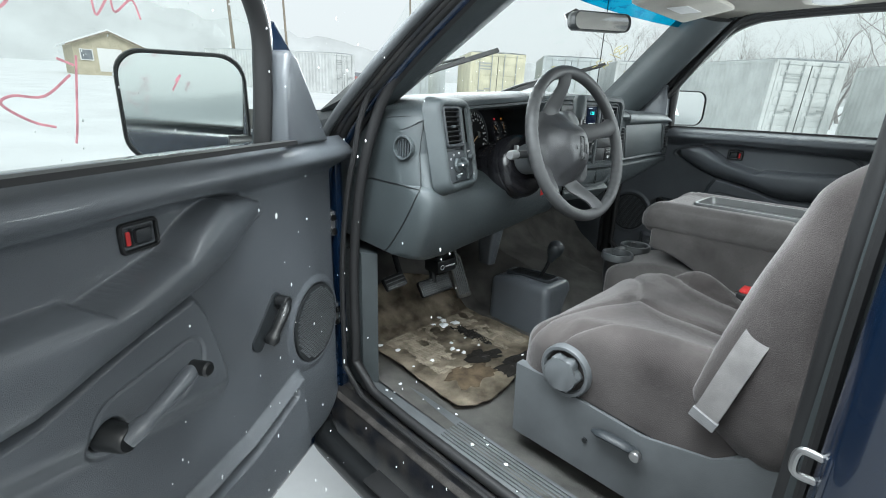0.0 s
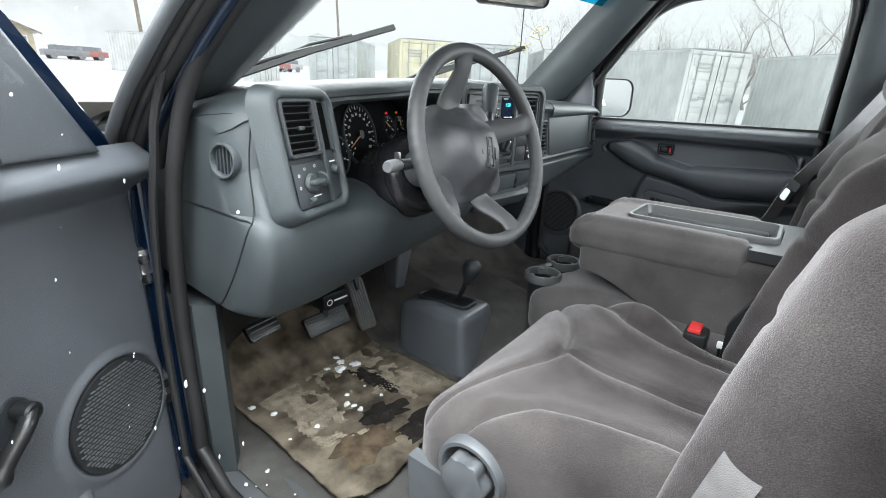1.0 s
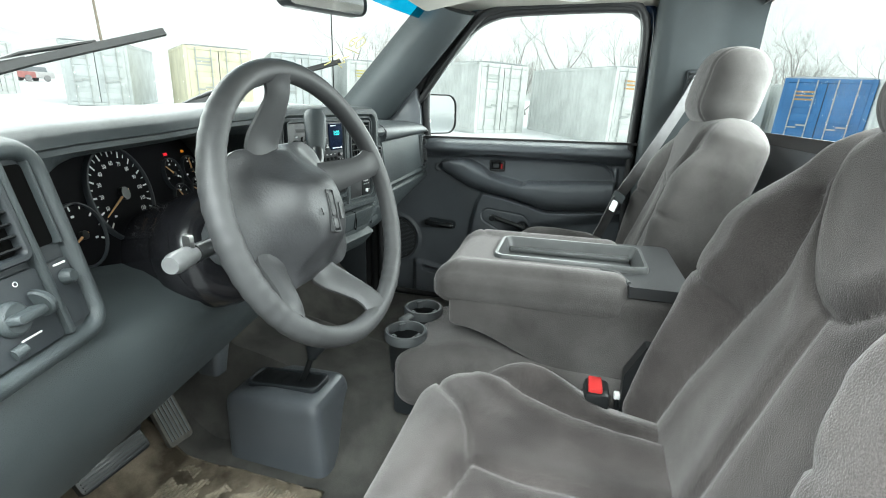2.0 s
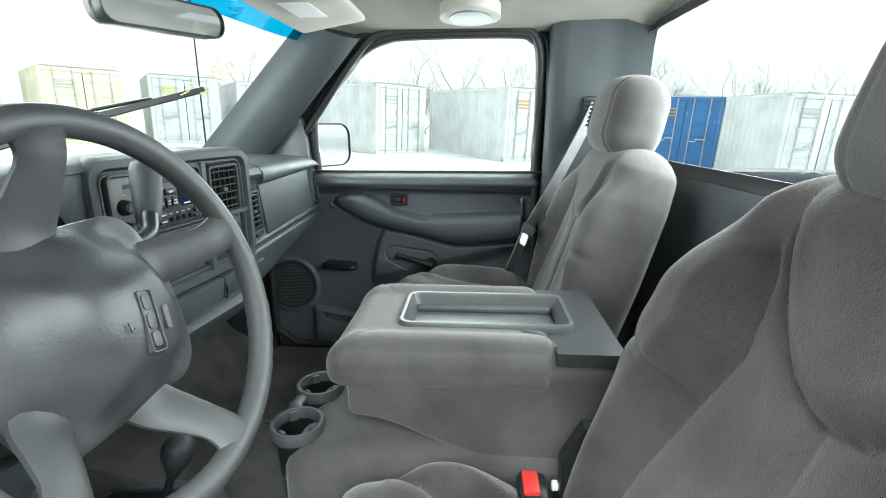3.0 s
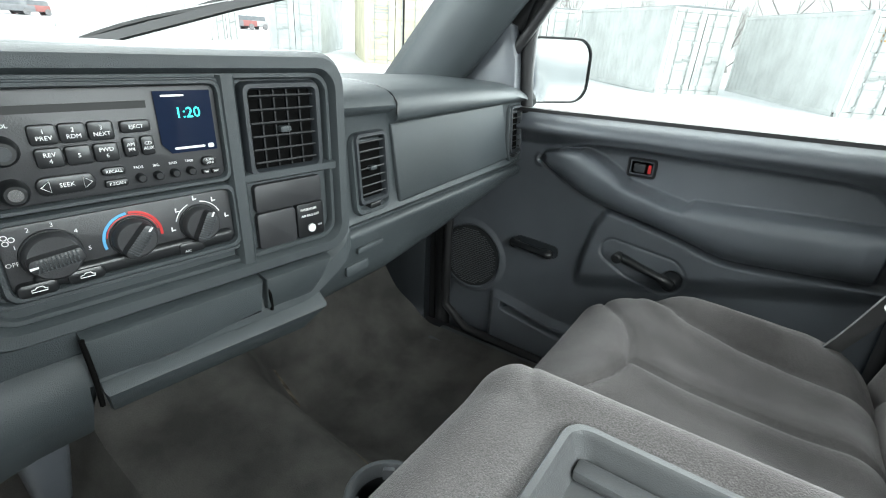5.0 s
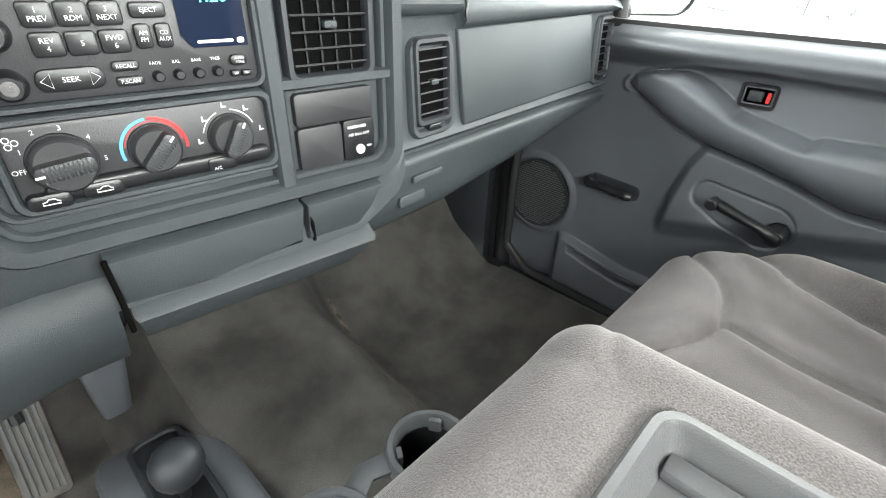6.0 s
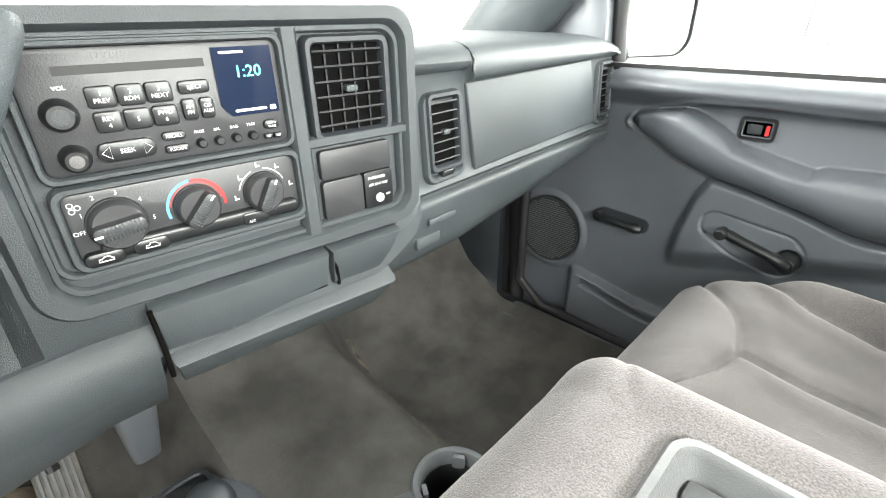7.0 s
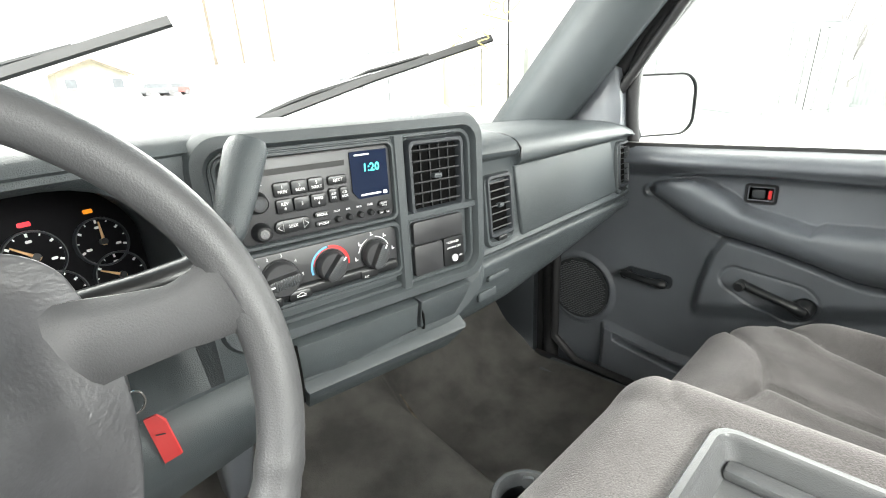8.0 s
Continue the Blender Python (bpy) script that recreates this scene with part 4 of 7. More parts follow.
    # loose wiring and bracket under the drawer
    part("bracket", plate(rrect(0.03, 0.018, 0.003, 2), (0.17, 0.30, 1.03), (1, 0.2, 0.3), (0, 0.4, 1), -0.004, 0.004), STEEL, dash)
    part("connector", box(0.12, 0.145, 0.285, 0.30, 1.02, 1.035, 0.002), STEEL, dash)


passenger_face()


def cluster():
    c = thing("instrument_cluster", (-0.41, 0.30, 1.27), "black instrument cluster with white dials and orange needles", "instrument cluster")
    fr = local((-0.41, 0.325, 1.275), 18, 12)
    o, u, v = fr
    nrm = u.cross(v)
    part("face", plate(rrect(0.44, 0.21, 0.02), L(fr, 0.005, -0.01), u, v, -0.008, 0.0), DIAL, c)
    specs = [(-0.050, 0.006, 0.070, 220, -40, 13, 205), (-0.160, -0.030, 0.042, 210, -20, 5, 200), (0.105, 0.014, 0.028, 200, -20, 5, 140), (0.172, 0.012, 0.028, 200, -20, 5, 85), (0.112, -0.034, 0.028, 200, -20, 5, 120), (0.178, -0.032, 0.028, 200, -20, 5, 150)]
    for a, b, r, a0, a1, n, na in specs:
        ring = lambda q: [(q * math.cos(t), q * math.sin(t)) for t in np.linspace(0, math.tau, 33)[:-1]]
        d = part("dial", plate(ring(r), L(fr, a, b), u, v, 0.0, 0.003), DIAL, c)
        part("dial_rim", ringplate(ring(r * 1.05), ring(r * 0.97), L(fr, a, b), u, v, 0.0, 0.007, lip=0.002), DASH_D, d)
        for k in range((n - 1) * 2 + 1):
            t = radians(a0 + (a1 - a0) * k / ((n - 1) * 2))
            big = k % 2 == 0
            e = V((math.cos(t), math.sin(t)))
            q = (r * (0.80 if big else 0.86), r * 0.94)
            w = 0.0012 if big else 0.0006
            part("tick", plate([(e.x * q[0] - e.y * w, e.y * q[0] + e.x * w), (e.x * q[0] + e.y * w, e.y * q[0] - e.x * w), (e.x * q[1] + e.y * w, e.y * q[1] - e.x * w), (e.x * q[1] - e.y * w, e.y * q[1] + e.x * w)], L(fr, a, b), u, v, 0.003, 0.0034), WHITE, d)
            if big and n == 13 and k >= 2:
                text(str(k // 2 * 10), 0.0088, L(fr, a + e.x * r * 0.66, b + e.y * r * 0.66, 0.0034), u, v, WHITE, d)
            elif big and k in (0, (n - 1), (n - 1) * 2):
                part("print_bar", plate(rrect(0.006, 0.003, 0.0008, 1), L(fr, a + e.x * r * 0.62, b + e.y * r * 0.62, 0.003), u, v, 0, 0.0004), WHITE, d)
        e = V((math.cos(radians(na)), math.sin(radians(na))))
        part("needle", tube([L(fr, a - e.x * r * 0.15, b - e.y * r * 0.15, 0.007), L(fr, a + e.x * r * 0.85, b + e.y * r * 0.85, 0.006)], [0.0022, 0.0008], 6), ORANGE, d)
        part("needle_hub", cyl(L(fr, a, b, 0.003), L(fr, a, b, 0.009), r * 0.14, seg=14), BLACK, d)
    part("warning_lamp", plate(rrect(0.012, 0.005, 0.001, 1), L(fr, 0.108, 0.050), u, v, 0.0, 0.001), REDL, c, "lit red warning lamp")
    part("warning_lamp", plate(rrect(0.010, 0.005, 0.001, 1), L(fr, 0.170, 0.050), u, v, 0.0, 0.001), AMBER, c, "lit amber warning lamp")
    part("odometer", plate(rrect(0.040, 0.012, 0.002, 1), L(fr, -0.035, -0.052), u, v, 0.0, 0.006), mat("green_display", (0.01, 0.08, 0.06), 0.2), c)


cluster()


# ---- steering ----
WC = V((-0.4127, -0.0072, 1.2801))
WN = V((-0.0575, -1, 0.3312)).normalized()
WX = (V((1, 0, 0)) - WN * WN.x).normalized()
WZ = WX.cross(WN) * (1 if WX.cross(WN).z > 0 else -1)


def wp(r, ang, d=0.0):
    a = radians(ang)
    return WC + (WX * math.cos(a) + WZ * math.sin(a)) * r + WN * d


def steering():
    w = thing("steering_wheel", WC, "worn dark grey four-spoke steering wheel turned to one side", "steering wheel")
    rs = [0.0150 + 0.0009 * (0.5 + 0.5 * math.sin(k * math.tau * 60 / 240)) * (1 if 130 < k * 1.5 < 235 or -60 % 360 < k * 1.5 < 340 else 0) for k in range(240)]
    part("rim", tube([wp(0.189, k * 1.5) for k in range(240)], rs, 16, closed=True), LEATH, w, "rim worn smooth, with finger ridges")
    for a, b, wd in ((92, 105, 1.0), (13, 22, 0.95), (-77, -84, 0.9), (-141, -150, 0.9)):
        pts = [wp(0.085, b, -0.058), wp(0.108, 0.6 * b + 0.4 * a, -0.050), wp(0.130, 0.25 * b + 0.75 * a, -0.032), wp(0.158, a, -0.010), wp(0.184, a, 0.0)]
        pts = smoothline(pts, 4)
        part("spoke", tube(pts, [wd * float(np.interp(k / (len(pts) - 1), [0, 0.35, 0.7, 0.9, 1], [0.034, 0.028, 0.022, 0.026, 0.036])) for k in range(len(pts))], 14, flat=0.42, up=WN), LEATH, w)
    M = Matrix((WX, WZ, WN)).transposed().to_4x4()
    def pad(p, n):
        q = p.copy()
        k = max(0.0, (p.z - 0.02) / 0.05)
        q.x *= 1 - 0.30 * p.z / 0.085
        q.y *= 1 - 0.26 * p.z / 0.085
        q.x -= 0.012 * (p.y / 0.08) ** 2 * max(-1.0, min(1.0, p.x / 0.06))
        q.z -= 0.010 * ((p.x / 0.085) ** 2 + (p.y / 0.09) ** 2) * k
        q.z -= 0.016 * k * sstep(0.42, 0.95, max(abs(p.x) / 0.125, abs(p.y + 0.01) / 0.112))
        return q
    hub = cushion((0.250, 0.218, 0.085), 0.030, 34, pad, Matrix.Translation(WC - WN * 0.074) @ M)
    part("airbag_pad", hub, PADL, w, "grained airbag cover with a plain emblem")
    # emblem: plain raised frame and bars, turned with the wheel
    EZ, EX = WZ * 0.98 + WX * 0.20, WX * 0.98 - WZ * 0.20
    ec = WC + WN * 0.0115 + EX * 0.002 - EZ * 0.012
    em = part("emblem", ringplate(rrect(0.017, 0.062, 0.002, 1), rrect(0.0145, 0.0595, 0.0015, 1), ec, EX, EZ, -0.006, 0.0010), LEATH, w)
    for k in (-1, 0, 1):
        part("emblem_bar", plate(rrect(0.0095, 0.015, 0.003, 2), ec + EZ * 0.0185 * k, EX, EZ, -0.006, 0.0008, 0.0002), LEATH, em)
    part("horn_mark", tube([ec - EX * 0.026 + EZ * 0.004, ec - EX * 0.024 - EZ * 0.006, ec - EX * 0.020 - EZ * 0.003], 0.001, 5), BLACK, w)
    part("stitch_bar", plate(rrect(0.006, 0.024, 0.001, 1), ec + EX * 0.020, EX, EZ, -0.004, 0.0000), LEATH, w)
    # column
    col = thing("steering_column", (-0.42, 0.1, 1.2), "black steering column shroud with stalk and gear lever", "steering column")
    ax = -WN
    part("shroud", tube([WC + ax * d for d in (0.045, 0.06, 0.08, 0.10, 0.16, 0.24, 0.33)], [0.046, 0.056, 0.060, 0.062, 0.064, 0.066, 0.062], 24), GLOSS, col)
    part("boot", tube([WC + ax * d + V((-0.022, 0, -0.020)) for d in (0.15, 0.16, 0.165, 0.18, 0.19, 0.20, 0.22, 0.23, 0.26, 0.30)], [0.070, 0.082, 0.088, 0.092, 0.086, 0.092, 0.093, 0.087, 0.093, 0.088], 28), GLOSS, col)
    part("shroud_side", tube([WC + ax * 0.085 + V((-0.045, 0, -0.008)), WC + ax * 0.10 + V((-0.06, 0, -0.01)), WC + ax * 0.14 + V((-0.055, 0, -0.01))], [0.035, 0.045, 0.04], 16), SILLP, col)
    part("stalk", tube([WC + ax * 0.09 + V((-0.06, 0, 0.0)), (-0.575, 0.055, 1.255), (-0.605, 0.047, 1.257)], [0.012, 0.010, 0.011], 14), BLACK, col)
    st = part("stalk_end", tube([(-0.600, 0.048, 1.257), (-0.615, 0.044, 1.258), (-0.616, 0.044, 1.258), (-0.640, 0.037, 1.259), (-0.648, 0.035, 1.259)], [0.009, 0.0095, 0.0115, 0.0115, 0.009], 18), mat("stalk_plastic", (0.13, 0.132, 0.135), 0.35, 0.15, 40), col, "grey stalk end")
    part("stalk_fin", plate(rrect(0.010, 0.016, 0.002, 2), (-0.61, 0.046, 1.272), (0, 1, 0), (0, 0, 1), -0.003, 0.003), STEEL, st)
    part("gear_lever", tube(smoothline([WC + ax * 0.11 + V((0.05, 0, 0.030)), (-0.325, 0.112, 1.298), (-0.255, 0.112, 1.304), (-0.212, 0.118, 1.310), (-0.186, 0.132, 1.330)], 6), 0.0115, 14), BLACK, col)
    g = smoothline([(-0.186, 0.134, 1.318), (-0.175, 0.140, 1.340), (-0.160, 0.148, 1.368), (-0.143, 0.158, 1.400)], 5)
    gp = part("lever_grip", tube(g, [float(np.interp(k / (len(g) - 1), [0, 0.1, 0.5, 0.92, 1], [0.013, 0.0165, 0.0195, 0.0215, 0.018])) for k in range(len(g))], 16, flat=0.8), DASH, col)
    part("print_bar", plate(rrect(0.006, 0.030, 0.001, 1), (-0.152, 0.138, 1.372), (1, 0.15, -0.4), (0.45, 0.2, 1), -0.001, 0.0012), WHITE, gp)
    # key and tag
    XF[0] = Matrix.Translation((0.034, 0.092, -0.040))
    key = thing("key_tag", (-0.29, 0.12, 1.2), "red plastic key tag on a ring at the ignition", "key tag")
    part("key", plate(rrect(0.022, 0.03, 0.006, 3), (-0.318, 0.095, 1.235), (0.3, 0.9, 0), (0, 0, 1), -0.002, 0.002), STEEL, key)
    part("key_ring", tube([(-0.315 + 0.010 * math.cos(t), 0.095, 1.212 + 0.012 * math.sin(t)) for t in np.linspace(0, math.tau, 15)[:-1]], 0.0012, 6, closed=True), CHROME, key)
    tg = part("tag", plate([(-0.009, 0.027), (0.004, 0.030), (0.010, 0.022), (0.010, -0.022), (-0.010, -0.030)][::-1], (-0.300, 0.090, 1.165), (0.8, -0.6, 0.12), (-0.15, 0, 1), -0.0012, 0.0012), RED, key)
    for k in range(3):
        part("print_bar", plate(rrect(0.010 - 0.003 * k, 0.0015, 0.0006, 1), (-0.301 + 0.003 * k, 0.0895, 1.172 - 0.009 * k), (0.8, -0.6, 0.12), (-0.15, 0, 1), 0.0013, 0.0016), BLACK, tg)
    XF[0] = Matrix.Identity(4)


steering()

# ---- doors ----
def ribbon(pts, across, w, th=0.0015):
    """A flat strap along points."""
    pts = [V(p) for p in pts]
    a = V(across).normalized() * (w / 2)
    rings = []
    for i, p in enumerate(pts):
        t = (pts[min(i + 1, len(pts) - 1)] - pts[max(i - 1, 0)]).normalized()
        side = (a - t * a.dot(t)).normalized() * (w / 2)
        n = t.cross(side).normalized() * th
        rings.append([p - side - n, p + side - n, p + side + n, p - side + n])
    return loft(rings)


# the door card's lines, along the door: top of the long oval, edge of the armrest's underside, its crest and its inner edge
OVAL_T = ([-0.505, -0.50, -0.485, -0.46, -0.416, -0.31, -0.15, -0.044, 0.06, 0.137, 0.174, 0.195, 0.206], [1.13, 1.160, 1.187, 1.206, 1.217, 1.221, 1.225, 1.228, 1.224, 1.209, 1.194, 1.181, 1.168])
ARM_LOW = ([-0.56, -0.467, -0.35, -0.28, -0.25, -0.22, -0.17, -0.09, 0.015, 0.078, 0.14, 0.195, 0.206], [1.033, 1.028, 1.019, 1.014, 1.015, 1.022, 1.038, 1.058, 1.076, 1.095, 1.128, 1.159, 1.167])
ARM_CREST = ([-0.52, -0.454, -0.40, -0.25, -0.20, -0.12, -0.013, 0.061, 0.093, 0.15, 0.19, 0.206], [1.12, 1.106, 1.099, 1.099, 1.101, 1.110, 1.136, 1.160, 1.169, 1.187, 1.180, 1.1675])
ARM_IN = ([-0.52, -0.17, -0.155, -0.14, -0.024, -0.016, 0.013, 0.05, 0.093, 0.15, 0.19, 0.206], [1.138, 1.121, 1.112, 1.116, 1.143, 1.150, 1.170, 1.189, 1.206, 1.198, 1.184, 1.168])


def door_relief(y, z):
    """How far the door card stands in from its plane, in metres."""
    r = 0.066 * sstep(1.200, 1.252, z) - 0.034 * sstep(1.250, 1.294, z) ** 1.5
    low, crest, inner, top = interp(y, *ARM_LOW), interp(y, *ARM_CREST), interp(y, *ARM_IN), interp(y, *OVAL_T)
    far = sstep(0.215, 0.190, y) * sstep(-0.512, -0.498, y)
    proud = interp(y, [-0.52, -0.47, -0.1, 0.0, 0.12, 0.18, 0.206], [0.046, 0.060, 0.066, 0.060, 0.044, 0.030, 0.006])
    if y < 0.206 and y > -0.512:
        if low < z <= crest:
            k = (z - low) / max(0.004, crest - low)
            r = max(r, proud * math.sqrt(max(0.0, 1 - (1 - k) ** 2.4)) * far)
        elif crest < z <= inner + 0.006:
            k = (z - crest) / max(0.004, inner + 0.006 - crest)
            shelf = 0.030 if y < -0.155 else 0.016
            r = max(r * sstep(1.0, 0.8, k), (proud * math.sqrt(max(0.0, 1 - k ** 2.2)) * (1 - shelf / 0.066) + (proud * shelf / 0.066) * (1 - sstep(0.86, 1.0, k))) * far)
        # flat field inside the oval, with a soft lip round it
        if z > inner:
            r -= (0.012 + r * 0.55) * sstep(inner, inner + 0.010, z) * (1 - sstep(top - 0.010, top + 0.004, z)) * far
        r += 0.007 * gauss(z - top - 0.004, 0.006) * far
    d = math.hypot((y - 0.206) / 1.0, z - 1.167)
    r += 0.006 * gauss(d - 0.012, 0.006) * sstep(0.200, 0.212, y)
    r += 0.007 * gauss(y + 0.508, 0.006) * sstep(1.10, 1.12, z) * sstep(1.20, 1.18, z)
    # groove under the armrest
    r -= 0.004 * gauss(z - low + 0.005, 0.004) * far
    # swell behind a crease that runs down from the armrest, with a broad sloping foot
    yc = interp(z, [0.866, 0.947, 1.027, 1.063, 1.08], [0.062, 0.053, 0.034, 0.014, 0.0])
    body = sstep(0.835, 0.90, z + 0.25 * (y - 0.05)) * sstep(low + 0.002, low - 0.012, z)
    r += 0.026 * sstep(yc + 0.014, yc - 0.012, y) * body
    r += 0.010 * sstep(1.0, 0.90, z) * sstep(yc + 0.02, yc - 0.02, y) * body * sstep(-0.14, -0.04, y)
    # map pocket: a slot above a ledge along the bottom
    zt = interp(y, [-0.55, 0.113, 0.20, 0.292], [0.700, 0.712, 0.728, 0.746])
    r += 0.028 * sstep(zt + 0.004, zt - 0.012, z) * (1 - sstep(0.296, 0.325, y)) * sstep(0.50, 0.56, z)
    r -= 0.030 * sstep(zt - 0.012, zt - 0.018, z) * sstep(zt - 0.040, zt - 0.034, z) * (1 - sstep(0.262, 0.275, y))
    r += 0.010 * sstep(0.70, 0.60, z) * sstep(0.33, 0.28, y)
    # speaker boss
    q = math.hypot(y - 0.402, z - 0.835)
    r += 0.006 * (1 - sstep(0.106, 0.124, q)) - 0.006 * (1 - sstep(0.099, 0.103, q))
    # groove round the crank plate
    qa = V((y + 0.022, z - 0.976))
    qb = V((-0.118, -0.036))
    tt = max(0.0, min(1.0, qa.dot(qb) / qb.length_squared))
    dist = (qa - qb * tt).length - (0.030 + 0.022 * tt)
    r -= 0.004 * gauss(dist, 0.0025) + 0.002 * sstep(0.0, -0.003, dist)
    # hollow of the crank hub
    r -= 0.014 * (1 - sstep(0.018, 0.026, math.hypot(y + 0.165, z - 0.938)))
    return r


def door(driver):
    nm = "door_1" if driver else "door_2"
    if driver:
        XF[0] = Matrix.Translation((-1.087, 0.255, -0.003)) @ Matrix.Rotation(radians(DOOR_OPEN), 4, "Z") @ Matrix.Translation((0.9, -0.3, 0)) @ Matrix.Diagonal((-1, 1, 1, 1))
    lab = "open driver door, charcoal panel with armrest and window crank" if driver else "closed passenger door, charcoal panel with armrest and window crank"
    d = thing(nm, (0.93, 0, 0.6), lab, "truck door", kind="structure")
    XI = 0.930
    y1, y0 = 0.532, -0.565
    def card(u, v):
        y = y1 + (y0 - y1) * u
        zb = 0.490 + 0.11 - math.sqrt(max(0.0, 0.11 ** 2 - max(0.0, y - 0.423) ** 2))
        z = zb + (1.292 - zb) * v
        edge = 0.03 * (gauss(y - y1, 0.012) + gauss(y - y0, 0.012) + gauss(z - zb, 0.012))
        return V((XI - door_relief(y, z) + edge, y, z))
    bm = sheet(card, 420, 320)
    part("door_card", bm, DOORP, d, smooth=60)
    part("skin", box(XI + 0.022, XI + 0.085, y0 - 0.045, y1 + (0.03 if not driver else 0.045), 0.44, 1.285, 0.02, 3), PAINT, d, "navy painted door shell")
    part("belt_seal", ribbon([(XI - 0.058, 0.26, 1.294), (XI - 0.058, y0, 1.294)], (1, 0, 0), 0.024, 0.004), RUB, d)
    g = [(0.402 + 0.098 * math.cos(t), 0.835 + 0.098 * math.sin(t)) for t in np.linspace(0, math.tau, 49)[:-1]]
    sp = part("speaker_grille", plate([(-a, b) for a, b in g], (XI - 0.004, 0, 0), (0, -1, 0), (0, 0, 1), -0.004, 0.004, 0.002), GRILLE, d, "dark perforated speaker grille")
    bm = bmesh.new()
    for i in range(-15, 16):
        for j in range(-8, 9):
            yy, zz = 0.402 + (j + 0.5 * (i % 2)) * 0.0115, 0.835 + i * 0.0062
            if math.hypot(yy - 0.402, zz - 0.835) < 0.090:
                box(XI - 0.0105, XI - 0.0075, yy - 0.0042, yy + 0.0042, zz - 0.0011, zz + 0.0011, bm=bm)
    part("grille_bars", bm, SILLP, sp)
    sw = part("lock_switch", ringplate(rrect(0.066, 0.046, 0.008), rrect(0.054, 0.034, 0.004), (XI + 0.013, -0.042, 1.181), (0, -1, 0), (0, 0, 1), -0.002, 0.006, lip=0.002), BLACK, d)
    part("rocker", plate(rrect(0.050, 0.030, 0.003), (XI + 0.016, -0.042, 1.181), (0, -1, 0), (0, 0, 1), -0.002, 0.004, 0.001), BLACK, sw)
    part("toggle", plate(rrect(0.026, 0.020, 0.003), (XI + 0.013, -0.038, 1.181), (0, -1, 0), (0, 0, 1), 0.0, 0.008, 0.002), DASH_D, sw)
    part("lock_mark", plate(rrect(0.007, 0.020, 0.001, 1), (XI + 0.0115, -0.060, 1.180), (0, -1, 0), (0, 0, 1), 0.0, 0.001), RED, sw, "red lock marker")
    hp = [(XI - 0.024, 0.247, 0.926), (XI - 0.032, 0.222, 0.926), (XI - 0.032, 0.18, 0.922), (XI - 0.026, 0.132, 0.918)] if not driver else [(XI - 0.024, 0.247, 0.958), (XI - 0.034, 0.232, 0.950), (XI - 0.034, 0.204, 0.925), (XI - 0.028, 0.178, 0.893)]
    h = part("release_handle", tube(smoothline(hp, 5), [0.013] * 3 + [0.0115] * 10 + [0.016, 0.016, 0.010], 14, flat=0.8), BLACK, d, "black inside door handle")
    part("pivot", cyl((XI - 0.005, *hp[0][1:]), (XI - 0.034, *hp[0][1:]), 0.014, seg=18, bev=0.003), BLACK, h)
    part("handle_well", plate(rrect(0.13, 0.036, 0.014, 4), (XI - 0.002, 0.19, 0.922) if not driver else (XI - 0.002, 0.212, 0.925), (0, -1, -0.06) if not driver else (0, -0.72, -0.70), (0, 0, 1) if not driver else (0, -0.70, 0.72), -0.004, 0.003), DASH_D, h)
    c = part("window_crank", tube(smoothline([(XI - 0.050, -0.165, 0.938), (XI - 0.062, -0.140, 0.954), (XI - 0.062, -0.09, 0.968), (XI - 0.056, -0.040, 0.980)], 5), [0.017] * 5 + [0.0135] * 6 + [0.014, 0.015, 0.015, 0.013, 0.009], 14, flat=0.75), BLACK if not driver else DOORP, d, "window winder handle")
    part("crank_hub", cyl((XI - 0.010, -0.165, 0.938), (XI - 0.056, -0.165, 0.938), 0.022, 0.018, 22, bev=0.003), BLACK, c)
    part("crank_knob", cyl((XI - 0.050, -0.045, 0.979), (XI - 0.084, -0.045, 0.979), 0.011, 0.012, 16, bev=0.003), BLACK, c)
    # sail trim and window frame
    out_x = 0.030 if driver else 0.0
    sail = [(0.470, 1.285), (0.262, 1.285), (0.268, 1.40), (0.282, 1.478), (0.300, 1.485), (0.345, 1.45)]
    if driver:
        part("frame_corner", plate([(-y, z) for y, z in ((0.50, 1.283), (0.262, 1.283), (0.268, 1.40), (0.282, 1.50), (0.31, 1.515), (0.365, 1.46))], (0.898, 0, 0), (0, -1, 0), (0, 0, 1), -0.055, -0.027, 0.006), PAINT, d)
        sail = [(0.425, 1.285), (0.262, 1.285), (0.268, 1.40), (0.276, 1.452), (0.290, 1.462), (0.312, 1.452)]
    part("mirror_sail", plate([(-y, z) for y, z in sail], (0.868 + out_x, 0, 0), (0, -1, 0), (0, 0, 1), -0.025, 0.018, 0.010, seg=3), DOORP, d, smooth=60)
    fr = smoothline([(0.905, 0.252, 1.27), (0.893, 0.255, 1.40), (0.880, 0.235, 1.51), (0.866, 0.135, 1.625), (0.856, 0.055, 1.695), (0.851, -0.02, 1.730), (0.848, -0.12, 1.742), (0.848, -0.44, 1.744), (0.851, -0.512, 1.728), (0.856, -0.538, 1.68), (0.872, -0.545, 1.50), (0.905, -0.545, 1.27)], 6)
    fr = [V((p.x + out_x, p.y, p.z)) for p in fr]
    part("window_frame", tube(fr, 0.017, 10), RUB, d, "black rubber window channel")
    fo = [V((p.x + 0.014, p.y * 1.0 + (0.022 if p.y > 0.1 else (-0.022 if p.y < -0.5 else 0)), p.z + (0.022 if p.z > 1.6 else 0.010))) for p in fr]
    part("frame_shell", tube(fo, 0.019, 8), PAINT, d)
    gl = [(p.x + 0.004, p.y, p.z) for p in fr]
